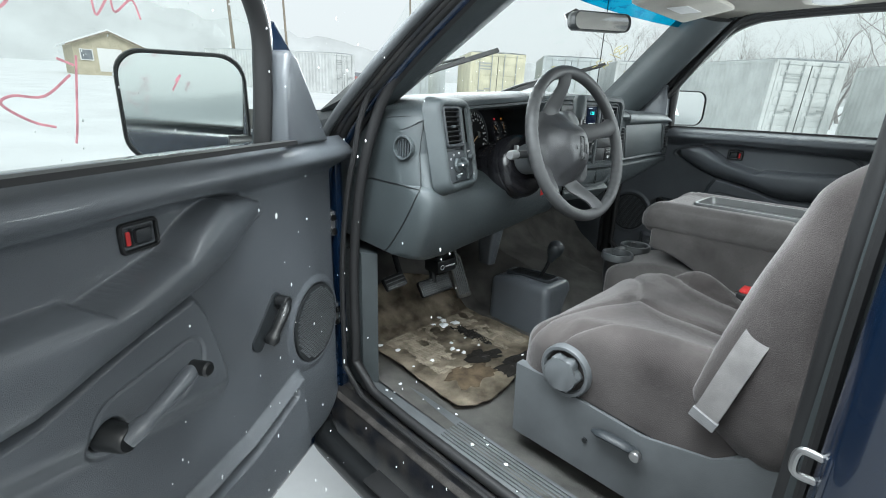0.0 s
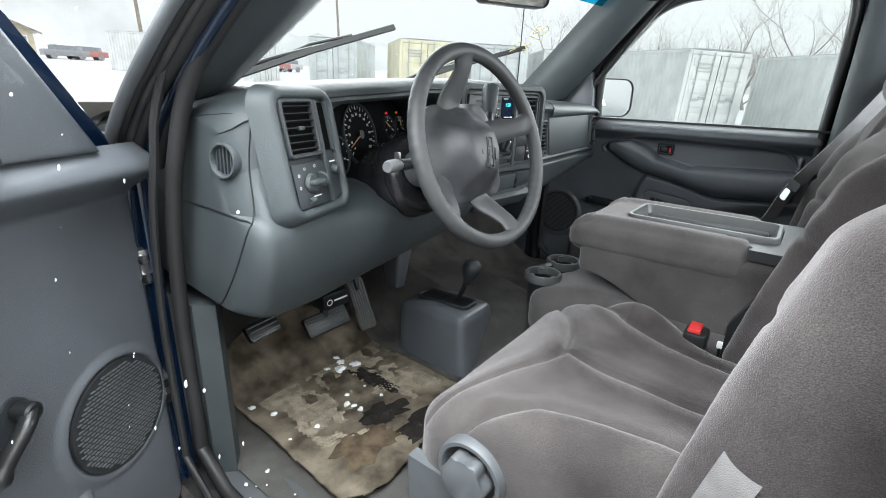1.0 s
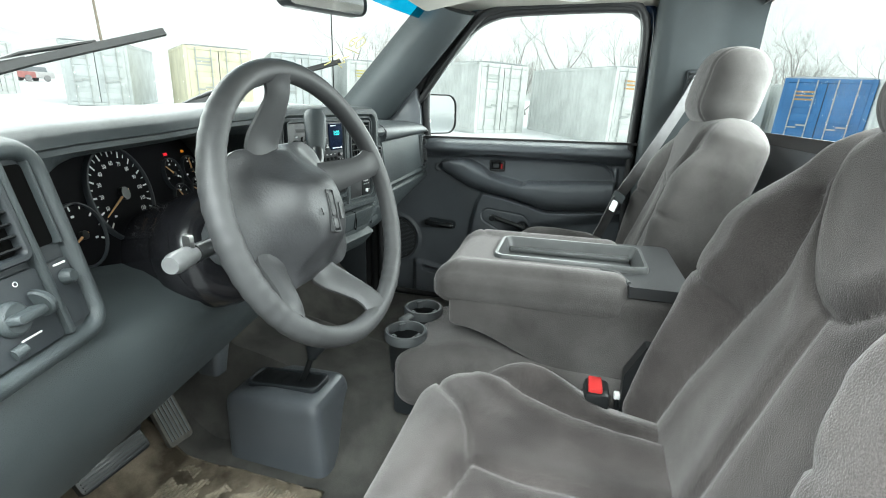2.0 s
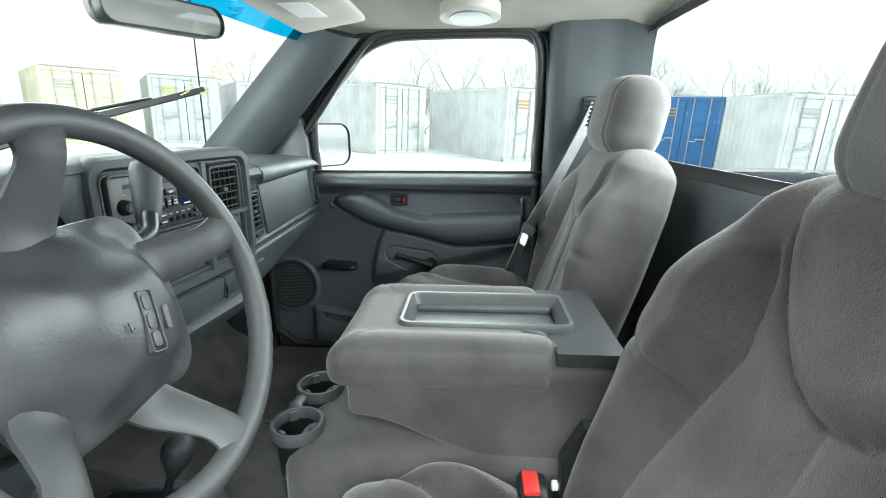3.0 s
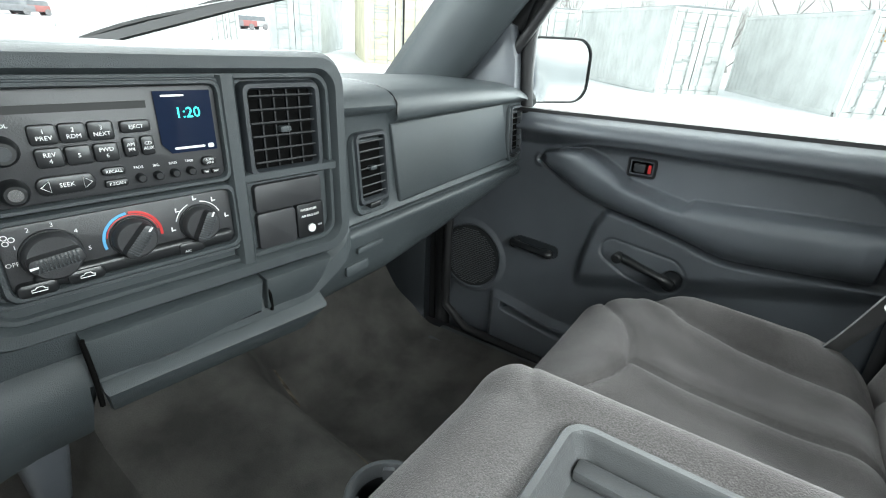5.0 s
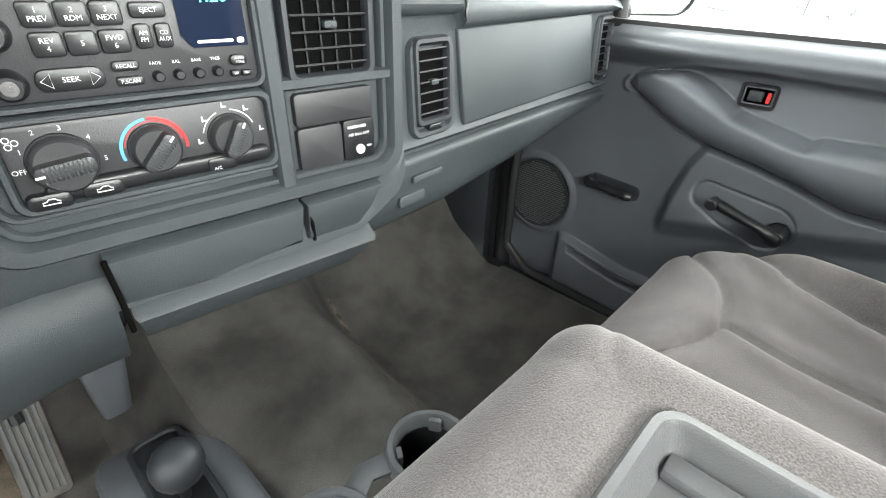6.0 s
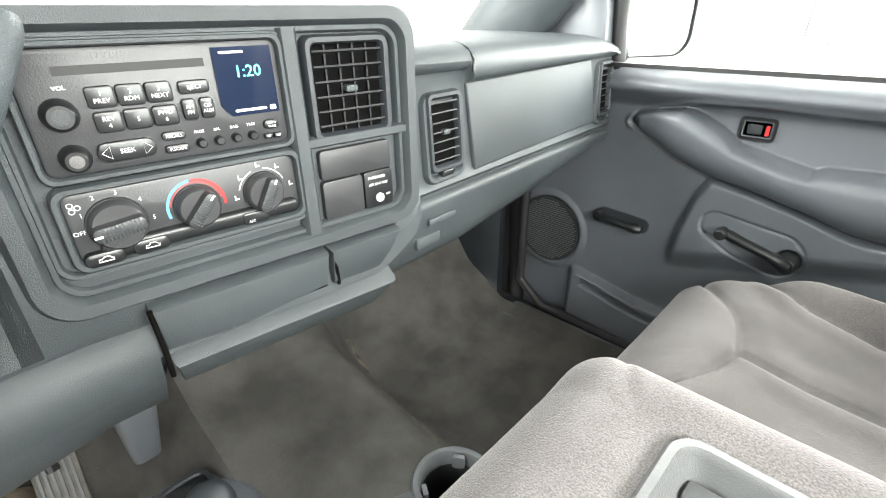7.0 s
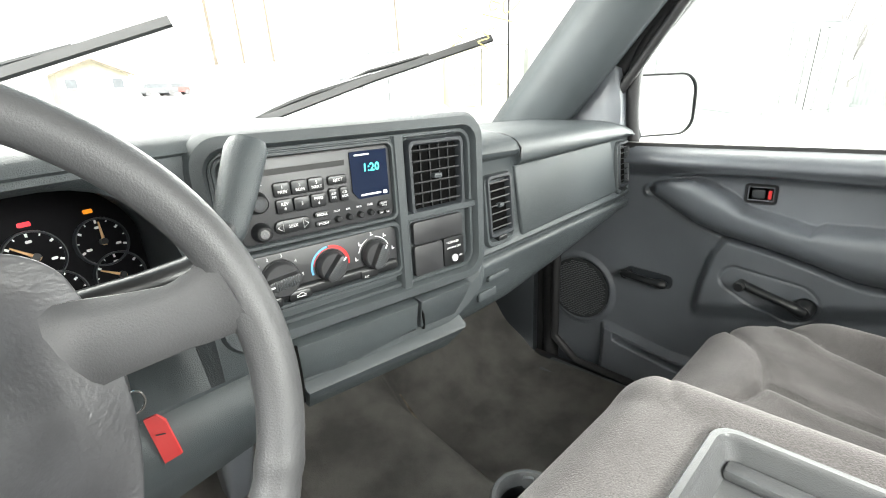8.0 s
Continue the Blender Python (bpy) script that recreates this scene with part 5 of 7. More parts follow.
    pane = part("pane", loft([[V((x + o, y, z)) for x, y, z in gl] for o in (0, 0.004)]), GLASS, d, "clear side window" if not driver else "side window with pink marker scrawl")
    pane.visible_shadow = False
    # mirror
    a, b = V((1.000, 0.330, 0)), V((1.185, 0.205, 0))
    if driver:
        a, b = V((1.031, 0.353, 0)), V((1.209, 0.199, 0))
    u = (b - a).normalized()
    w, hh = (b - a).length, 0.172 if not driver else 0.216
    cen = (a + b) / 2 + V((0, 0, 1.349 if driver else 1.378))
    nrm = u.cross(V((0, 0, 1)))
    out = [(p * (1 + 0.0 * q), q) for p, q in rrect(w, hh, 0.05, 6)]
    mr = part("mirror_housing", ringplate(out, [(p * 0.93, q * 0.92) for p, q in out], cen, u, (0, 0, 1), -0.07, 0.010, lip=0.006), BLACK, d, "black door mirror flecked with snow")
    part("mirror_shell", loft([[cen + u * (p * k) + V((0, 0, q * k)) - nrm * dd for p, q in out] for k, dd in ((1.0, 0.0), (1.0, 0.05), (0.85, 0.10), (0.5, 0.125), (0.1, 0.13))]), BLACK, mr)
    part("mirror_glass", plate([(p * 0.94, q * 0.93) for p, q in out], cen, u, (0, 0, 1), -0.012, 0.005), MIRROR, mr)
    part("mirror_arm", tube([cen - u * w * 0.30 + V((0, 0, -0.075)), V((0.985, 0.405, 1.270) if driver else (0.95, 0.345, 1.285))], [0.022, 0.030], 12), BLACK, mr)
    if driver:
        pk = mat("pink_marker", (0.80, 0.36, 0.42), 0.7, 0.2, 60)
        for st in (((-0.229, 1.448), (-0.203, 1.443), (-0.17, 1.458), (-0.157, 1.484)), ((-0.074, 1.481), (-0.069, 1.465), (-0.051, 1.488), (-0.044, 1.472), (-0.019, 1.49), (-0.007, 1.469)),
                   ((-0.111, 1.395), (-0.143, 1.371), (-0.175, 1.371), (-0.187, 1.362), (-0.16, 1.344), (-0.135, 1.337)), ((-0.241, 1.392), (-0.228, 1.38), (-0.225, 1.366), (-0.238, 1.372)), ((-0.218, 1.343), (-0.202, 1.343)), ((-0.208, 1.353), (-0.211, 1.332)),
                   ((-0.101, 1.417), (-0.11, 1.338), (-0.114, 1.317)), ((0.039, 1.382), (0.055, 1.404), (0.045, 1.395)), ((-0.124, 1.412), (-0.105, 1.406))):
            pts = smoothline([(interp(z, [1.29, 1.5, 1.72], [0.905, 0.886, 0.856]) + out_x - 0.002, y, z) for y, z in st], 5)
            part("marker_stroke", tube(pts, 0.0016, 6, flat=0.3, up=(1, 0, 0)), pk, pane)
    XF[0] = Matrix.Identity(4)
    return d


DOOR_OPEN = -59.3
door(False)
door(True)


# ---- seats ----
def seat(cx, driver):
    nm = "bucket_seat"
    s = thing(nm, (cx, -0.3, 0.6), "worn grey velour driver seat with stitched bolsters and lap belt" if driver else "grey velour passenger seat with dusty headrest", "seat", "front seats")
    dy = 0.0 if driver else 0.05
    dz = 0.0 if driver else -0.006
    inb = 1 if driver else -1
    def groove(d):
        return gauss(d, 0.0045)
    ARMS = ([0.0, 0.06, 0.10, 0.15, 0.21, 0.28], [0.102, 0.117, 0.135, 0.165, 0.203, 0.228])
    SIDE = ([-0.25, -0.19, -0.11, -0.04, 0.05, 0.14, 0.20], [0.140, 0.143, 0.150, 0.163, 0.195, 0.270, 0.30])
    def top(p, n):
        q = p.copy()
        k = sstep(0.10, 0.18, p.z)
        x, y = abs(p.x), p.y
        side, arm = interp(y, *SIDE), interp(x, *ARMS)
        # bolsters rise outside their seams, the seat hollows a little between them
        inner = p.x * inb > 0
        q.z += k * (0.040 * sstep(side - 0.01, side + 0.055, x) * (sstep(-0.14, 0.04, y) if inner else sstep(-0.27, -0.12, y)))
        q.z -= k * 0.020 * sstep(0.16, 0.24, x) * (1 - sstep(-0.12, 0.05, y)) * (1 if inner and driver else 0)
        q.z -= k * 0.014 * gauss(x, 0.12) * sstep(-0.25, -0.1, y) * (1 - sstep(0.0, 0.15, y))
        line = min(abs(x - side) if y < 0.15 else 1, abs(y - arm) * 0.9, x if y < 0.102 else 1)
        q.z -= k * 0.009 * groove(line)
        q.z += k * 0.0035 * gauss(line - 0.030, 0.022)
        q.z -= 0.055 * sstep(0.12, 0.25, y) * (p.z / 0.2) ** 2 * 0.8
        q.z += k * 0.0025 * noise.noise(V((p.x * 13, y * 13, 2.0 if driver else 7.0)))
        if p.z < 0.06:
            q.x *= 0.96
        return q
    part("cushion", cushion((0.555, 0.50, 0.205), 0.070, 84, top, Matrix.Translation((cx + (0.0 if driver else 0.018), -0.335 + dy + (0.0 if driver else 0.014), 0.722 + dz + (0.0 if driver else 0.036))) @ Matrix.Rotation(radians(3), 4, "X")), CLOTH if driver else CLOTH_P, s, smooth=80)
    def back(p, n):
        q = p.copy()
        z, x = p.z, p.x
        w = interp(z, [0, 0.12, 0.32, 0.50, 0.58, 0.64], [0.96, 1.02, 1.02, 0.97, 0.87, 0.66] if driver else [0.90, 1.0, 1.0, 0.92, 0.80, 0.58])
        q.x *= w
        xx = q.x
        f = sstep(0.0, 0.06, p.y)
        ax = abs(xx)
        lobe = 0.415 + 0.10 * (ax / 0.11) ** 2
        bol = interp(z, [0.0, 0.10, 0.20, 0.33, 0.42, 0.50, 0.56], [0.205, 0.205, 0.190, 0.148, 0.118, 0.130, 0.16])
        line = min(abs(z - lobe) if ax < 0.135 else 1, ax if z < 0.415 else 1, abs(ax - bol) if z < 0.53 else 1, abs(z - 0.345 - 0.15 * (ax - 0.16)) if ax > bol else 1)
        tall = (0.056 if xx > 0 else 0.070) if driver else 0.040
        wing = sstep(bol - 0.01, bol + 0.065, ax) * sstep(-0.02, 0.08, z) * (1 - sstep(0.44, 0.58, z))
        quiet = 1 - (sstep(0.19, 0.23, -xx) if driver else 0)
        q.y += f * (tall * wing - quiet * (0.008 * groove(line) - 0.003 * gauss(line - 0.030, 0.022)) + 0.012 * sstep(lobe - 0.01, lobe + 0.04, z) * sstep(0.15, 0.10, ax))
        q.y += f * 0.0025 * noise.noise(V((xx * 11, z * 11, 5.0 if driver else 9.0)))
        return q
    lean = Matrix.Translation((cx - (0.010 if driver else 0), (-0.562 if driver else -0.575) + 0.3 * dy, 0.80 + dz)) @ Matrix.Rotation(radians(17), 4, "X")
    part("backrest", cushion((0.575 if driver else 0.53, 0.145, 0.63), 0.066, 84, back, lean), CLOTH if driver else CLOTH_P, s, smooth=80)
    def head(p, n):
        q = p.copy()
        q.x *= 1 - 0.10 * sstep(0.08, 0.2, p.z)
        q.y += 0.012 * gauss(p.x, 0.09) * sstep(0, 0.05, p.y)
        q.z -= 0.012 * (p.x / 0.14) ** 2 * (p.z / 0.2)
        line = abs(abs(p.x) - 0.088)
        q -= n * 0.004 * gauss(line, 0.004)
        return q
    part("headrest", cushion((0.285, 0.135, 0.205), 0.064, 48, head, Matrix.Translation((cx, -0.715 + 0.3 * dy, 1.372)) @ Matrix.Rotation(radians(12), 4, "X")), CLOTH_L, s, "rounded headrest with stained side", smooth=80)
    o = -1 if driver else 1
    xs = cx + o * 0.272
    part("side_trim", loft([[V((x, y, z)) for y, z in ((-0.100 + dy, 0.80 + dz), (-0.105 + dy, 0.62), (-0.66, 0.62), (-0.67, 0.80), (-0.60, 0.86), (-0.52, 0.80), (-0.40, 0.775), (-0.27, 0.785), (-0.17, 0.80))] for x in (xs - 0.012, xs + 0.012)]), SILLP, s, "grey plastic seat valance")
    part("seat_frame", box(cx - 0.25, cx + 0.25, -0.56, -0.12 + dy, 0.60, 0.74, 0.01), BLACK, s)
    if driver:
        kn = V((xs - 0.02, -0.225, 0.838))
        ring = lambda r, w=0.0: [(r * (1 + w * math.cos(6 * t)) * math.cos(t), r * (1 + w * math.cos(6 * t)) * math.sin(t)) for t in np.linspace(0, math.tau, 49)[:-1]]
        rc = part("knob_well", ringplate(ring(0.058), ring(0.046), kn + V((0.010, 0, 0)), (0, -1, 0), (0, 0, 1), -0.01, 0.010, lip=0.004), SILLP, s)
        part("lumbar_knob", plate(ring(0.036, 0.13), kn + V((0.004, 0, 0)), (0, -1, 0), (0, 0, 1), -0.006, 0.020, 0.004), SILLP, rc)
        lv = part("recline_lever", tube(smoothline([(xs - 0.014, -0.400, 0.738), (xs - 0.024, -0.375, 0.746), (xs - 0.026, -0.340, 0.747), (xs - 0.018, -0.306, 0.738)], 5), [0.012] * 4 + [0.014] * 9 + [0.012, 0.009, 0.006], 12, flat=0.6), DASH_D, s)
        part("lever_bolt", cyl((xs - 0.02, -0.400, 0.738), (xs - 0.034, -0.400, 0.738), 0.011, seg=14, bev=0.002), STEEL, lv)
        part("screw", cyl((xs - 0.010, -0.29, 0.70), (xs - 0.016, -0.29, 0.70), 0.006, seg=10), BLACK, s)
        part("recliner_cover", loft([[V((x, y, z)) for y, z in ((-0.47, 0.86), (-0.47, 0.96), (-0.50, 1.02), (-0.54, 1.02), (-0.58, 0.90), (-0.56, 0.80))] for x in (cx + 0.252, cx + 0.278)]), BLACK, s)
        part("back_lever", tube(smoothline([(-0.715, -0.60, 1.135), (-0.715, -0.568, 1.132), (-0.690, -0.540, 1.136)], 4), [0.010] * 7 + [0.006, 0.004], 10), BLACK, s)
    return s


seat(-0.455, True)
seat(0.475, False)


def belts():
    b = thing("passenger_belt", (0.78, -0.6, 1.0), "grey seat belt hanging from the pillar with bright tongue", "seat belt")
    part("webbing", ribbon(smoothline([(0.795, -0.715, 1.520), (0.780, -0.680, 1.440), (0.735, -0.580, 1.250), (0.690, -0.505, 1.125), (0.700, -0.470, 1.03), (0.735, -0.430, 0.90), (0.775, -0.42, 0.70)], 6), (0.6, -0.8, 0.1), 0.046), BELT, b)
    tg = part("tongue", plate(rrect(0.05, 0.028, 0.006), (0.668, -0.505, 1.132), (0.55, 0.6, 0.3), (-0.2, -0.35, 1), -0.004, 0.004, 0.001), DASH, b)
    part("tongue_plate", plate(rrect(0.024, 0.036, 0.006), (0.655, -0.490, 1.102), (0.55, 0.6, 0.3), (0.2, -0.35, 1), -0.0015, 0.0015), STEEL, tg)
    part("tongue_slot", plate(rrect(0.016, 0.014, 0.002, 2), (0.653, -0.4905, 1.092), (0.55, 0.6, 0.3), (0.2, -0.35, 1), -0.0025, 0.0025), BLACK, tg)
    gd = part("belt_guide", box(0.785, 0.815, -0.755, -0.675, 1.44, 1.545, 0.012), DASH_D, b)
    for k in range(7):
        part("louvre", box(0.779, 0.788, -0.748, -0.682, 1.452 + 0.0125 * k, 1.458 + 0.0125 * k, 0.001), BLACK, gd)
    d = thing("driver_belt", (-0.73, -0.5, 0.9), "pale grey lap belt lying over the seat side", "seat belt")
    part("webbing", ribbon(smoothline([(-0.715, -0.560, 1.085), (-0.742, -0.543, 1.058), (-0.757, -0.523, 0.985), (-0.760, -0.508, 0.925), (-0.758, -0.496, 0.880)], 6), (0.15, 0.95, 0.0), 0.040), mat("pale_webbing", (0.17, 0.162, 0.16), 0.85, 0.15, 30, 0.8, 900), d)
    part("stitching", ribbon([(-0.761, -0.499, 0.892), (-0.759, -0.494, 0.874)], (0.15, 0.95, 0.0), 0.044, 0.004), BELT, d)
    k = thing("belt_buckle", (-0.233, -0.42, 0.95), "black belt buckle with a red press button", "buckle")
    part("body", box(-0.262, -0.205, -0.445, -0.402, 0.875, 0.948, 0.008), BLACK, k)
    part("button", box(-0.256, -0.212, -0.432, -0.408, 0.944, 0.955, 0.003), RED, k, "red press button")
    part("stem", box(-0.25, -0.22, -0.45, -0.41, 0.76, 0.88, 0.006), BLACK, k)
    w = thing("belt_connector", (-0.20, -0.46, 0.93), "small white belt connector clip", "connector")
    part("clip", box(-0.194, -0.183, -0.470, -0.459, 0.900, 0.915, 0.003), WHITE, w)
    part("lead", tube([(-0.19, -0.465, 0.91), (-0.19, -0.47, 0.80)], 0.004, 8), BLACK, w)


belts()


def console():
    c = thing("centre_console", (0.03, -0.3, 0.6), "folded grey velour armrest console with moulded plastic tray", "console")
    def basef(p, n):
        q = p.copy()
        q.z -= 0.03 * sstep(0.10, 0.26, p.y) * (p.z / 0.16)
        return q
    part("seat_base", cushion((0.33, 0.54, 0.175), 0.055, 24, basef, Matrix.Translation((0.03, -0.255, 0.735))), CLOTH_P, c, smooth=80)
    part("pedestal", box(-0.10, 0.16, -0.50, -0.06, 0.66, 0.76, 0.01), BLACK, c)
    def boxf(p, n):
        q = p.copy()
        fr = sstep(-0.05, 0.215, p.y)
        q.z += (0.085 * fr) * (1 - p.z / 0.203)
        q.z -= 0.025 * sstep(-0.14, -0.05, p.y) * sstep(0.12, 0.203, p.z)
        q.x *= 0.95 + 0.05 * p.z / 0.203
        q.x += 0.004 * noise.noise(V((p.y * 14, p.z * 14, 3)))
        return q
    part("box", cushion((0.312, 0.462, 0.203), 0.022, 26, boxf, Matrix.Translation((0.036, -0.345, 0.875))), CLOTH_P, c, smooth=80)
    def padf(p, n):
        q = p.copy()
        x, y = p.x, p.y
        line = min(abs(abs(x) - 0.105) if y < 0.13 else 1, abs(y - 0.13 - 0.0) if abs(x) > 0.10 else 1)
        d2 = abs((y - 0.125) - 0.55 * (abs(x) - 0.10)) if abs(x) > 0.10 else 1
        k = sstep(0.05, 0.085, p.z)
        q.z -= k * 0.005 * gauss(d2, 0.004)
        q.z += k * 0.008 * sstep(0.085, 0.125, abs(x)) * (1 - sstep(0.14, 0.155, abs(x)))
        q.z -= 0.035 * sstep(0.14, 0.235, y) * (p.z / 0.09) ** 2
        q.z -= k * 0.040 * (1 - sstep(0.066, 0.074, abs(x - 0.015))) * (1 - sstep(0.140, 0.150, abs(y + 0.068)))
        if p.z < 0.02:
            q.x *= 0.97
        return q
    part("armrest_pad", cushion((0.330, 0.402, 0.092), 0.038, 56, padf, Matrix.Translation((0.041, -0.279, 1.010))), CLOTH_L, c, "padded velour armrest with piping", smooth=80)
    tray = mat("tray_plastic", (0.075, 0.078, 0.08), 0.32, 0.12, 12, 0.4, 700)
    out, inn = rrect(0.170, 0.322, 0.022, 5), rrect(0.146, 0.298, 0.016, 5)
    tr = part("tray", ringplate(out, inn, (0.048, -0.355, 1.097), (1, 0, 0), (0, 1, 0), -0.012, 0.013, lip=0.006), tray, c, "moulded grey plastic tray")
    part("tray_wall", loft([[V((0.048 + a * k, -0.355 + b * k, z)) for a, b in inn] for k, z in ((1.0, 1.104), (0.95, 1.085), (0.93, 1.078))], caps=False), tray, tr)
    part("tray_floor", plate([(a * 0.94, b * 0.94) for a, b in inn], (0.048, -0.355, 1.076), (1, 0, 0), (0, 1, 0), -0.002, 0.002), tray, tr)
    part("tray_step", box(0.092, 0.112, -0.49, -0.215, 1.078, 1.090, 0.004), tray, tr)
    part("rear_panel", loft([[V((x, y, z)) for x, y in ((-0.118, -0.470), (-0.046, -0.462), (-0.040, -0.497), (-0.030, -0.511), (-0.014, -0.518), (0.110, -0.518), (0.126, -0.511), (0.136, -0.497), (0.142, -0.462), (0.186, -0.470), (0.188, -0.568), (0.177, -0.580), (-0.105, -0.580), (-0.118, -0.568))] for z in (1.076, 1.093, 1.098)]), SATIN, c, "dark plastic hinge panel", smooth=30)
    part("piping", tube(smoothline([(-0.100, -0.470, 1.098), (-0.062, -0.452, 1.102), (-0.046, -0.42, 1.104)], 5), 0.004, 8), tray, c)


console()


def cup_holder():
    c = thing("cup_holder", (0.02, 0.0, 0.8), "grey plastic twin cup holder in front of the centre seat", "cup holder")
    for x, y in ((-0.047, 0.003), (0.094, 0.004)):
        ring = lambda r: [(r * math.cos(t), r * math.sin(t)) for t in np.linspace(0, math.tau, 33)[:-1]]
        cp = part("ring", ringplate(ring(0.052), ring(0.041), (x, y, 0.893), (1, 0, 0), (0, 1, 0), -0.012, 0.010, lip=0.004), SILLP, c)
        part("cup", loft([[V((x + r * math.cos(t), y + r * math.sin(t), z)) for t in np.linspace(0, math.tau, 25)[:-1]] for r, z in ((0.044, 0.89), (0.038, 0.80), (0.037, 0.795), (0.001, 0.795))], caps=False), BLACK, cp)
        for t in (0.6, 2.6, 4.4):
            part("finger", plate(rrect(0.016, 0.018, 0.003, 2), (x + 0.036 * math.cos(t), y + 0.036 * math.sin(t), 0.892), (-math.sin(t), math.cos(t), 0), (0, 0, 1), -0.003, 0.003), SILLP, cp)
    part("bridge", tube([(-0.006, 0.020, 0.893), (0.022, 0.034, 0.893), (0.052, 0.024, 0.893)], 0.014, 10, flat=0.5, up=(0, 0, 1)), SILLP, c)
    part("mount", box(-0.10, 0.12, -0.06, 0.02, 0.70, 0.82, 0.012), DASH_D, c)


cup_holder()


def transfer_shifter():
    XF[0] = Matrix.Translation((-1.05, -0.345, 1.418)) @ Matrix.Diagonal((1.16, 1.16, 1.16, 1)) @ Matrix.Translation((1.05, 0.37, -1.413))
    t = thing("transfer_case_shifter", (-0.24, 0.18, 0.6), "dark plastic floor shifter housing with a round knob", "gear shifter")
    def hs(p, n):
        return V((p.x * (1.22 - 0.30 * p.z / 0.27), p.y * (1.08 - 0.10 * p.z / 0.27) + 0.02 * (p.z / 0.27), p.z - 0.018 * sstep(0.0, 0.11, p.y) * (p.z / 0.27)))
    h = part("housing", cushion((0.15, 0.225, 0.255), 0.022, 20, hs, Matrix.Translation((-0.245, 0.165, 0.585))), DOORP, t, smooth=70)
    part("slot", plate(rrect(0.050, 0.155, 0.012), (-0.245, 0.18, 0.8395), (1, 0, 0), (0, 1, -0.07), 0.0, 0.003), BLACK, h)
    part("slot_rim", ringplate(rrect(0.066, 0.172, 0.016), rrect(0.050, 0.156, 0.012), (-0.245, 0.18, 0.838), (1, 0, 0), (0, 1, -0.07), -0.004, 0.007, lip=0.002), DASH_D, h)
    part("brush", loft([[V((-0.245 + a, 0.18 + b, 0.842 + 0.006 * noise.noise(V((a * 90, b * 90, 0))))) for a in (-0.022, -0.007, 0.007, 0.022)] for b in np.linspace(-0.07, 0.07, 16)], closed=False, caps=False), BLACK, h)
    part("stick", tube(smoothline([(-0.245, 0.150, 0.835), (-0.246, 0.130, 0.875), (-0.246, 0.115, 0.915)], 4), 0.0065, 10), BLACK, t)
    prof = [(0.0, 0.010), (0.012, 0.013), (0.024, 0.019), (0.038, 0.0245), (0.050, 0.0255), (0.060, 0.023), (0.068, 0.016), (0.072, 0.006)]
    ax = V((0, -0.35, 1)).normalized()
    part("knob", tube([V((-0.246, 0.116, 0.905)) + ax * d for d, r in prof], [r for d, r in prof], 20), DASH_D, t)
    for y in (0.10, 0.24):
        part("screw", cyl((-0.329, y, 0.66), (-0.336, y, 0.66), 0.006, seg=10), BLACK, t)
    XF[0] = Matrix.Identity(4)


transfer_shifter()


# ---- footwell ----
MUD = mat("caked_mud", (0.10, 0.075, 0.05), 0.95, 0.4, 30, 1.0, 250, spec=0.1)


def wet(name):
    return mat(name, (0.022, 0.020, 0.018), 0.25, 0.3, 25, 0.3, 200)


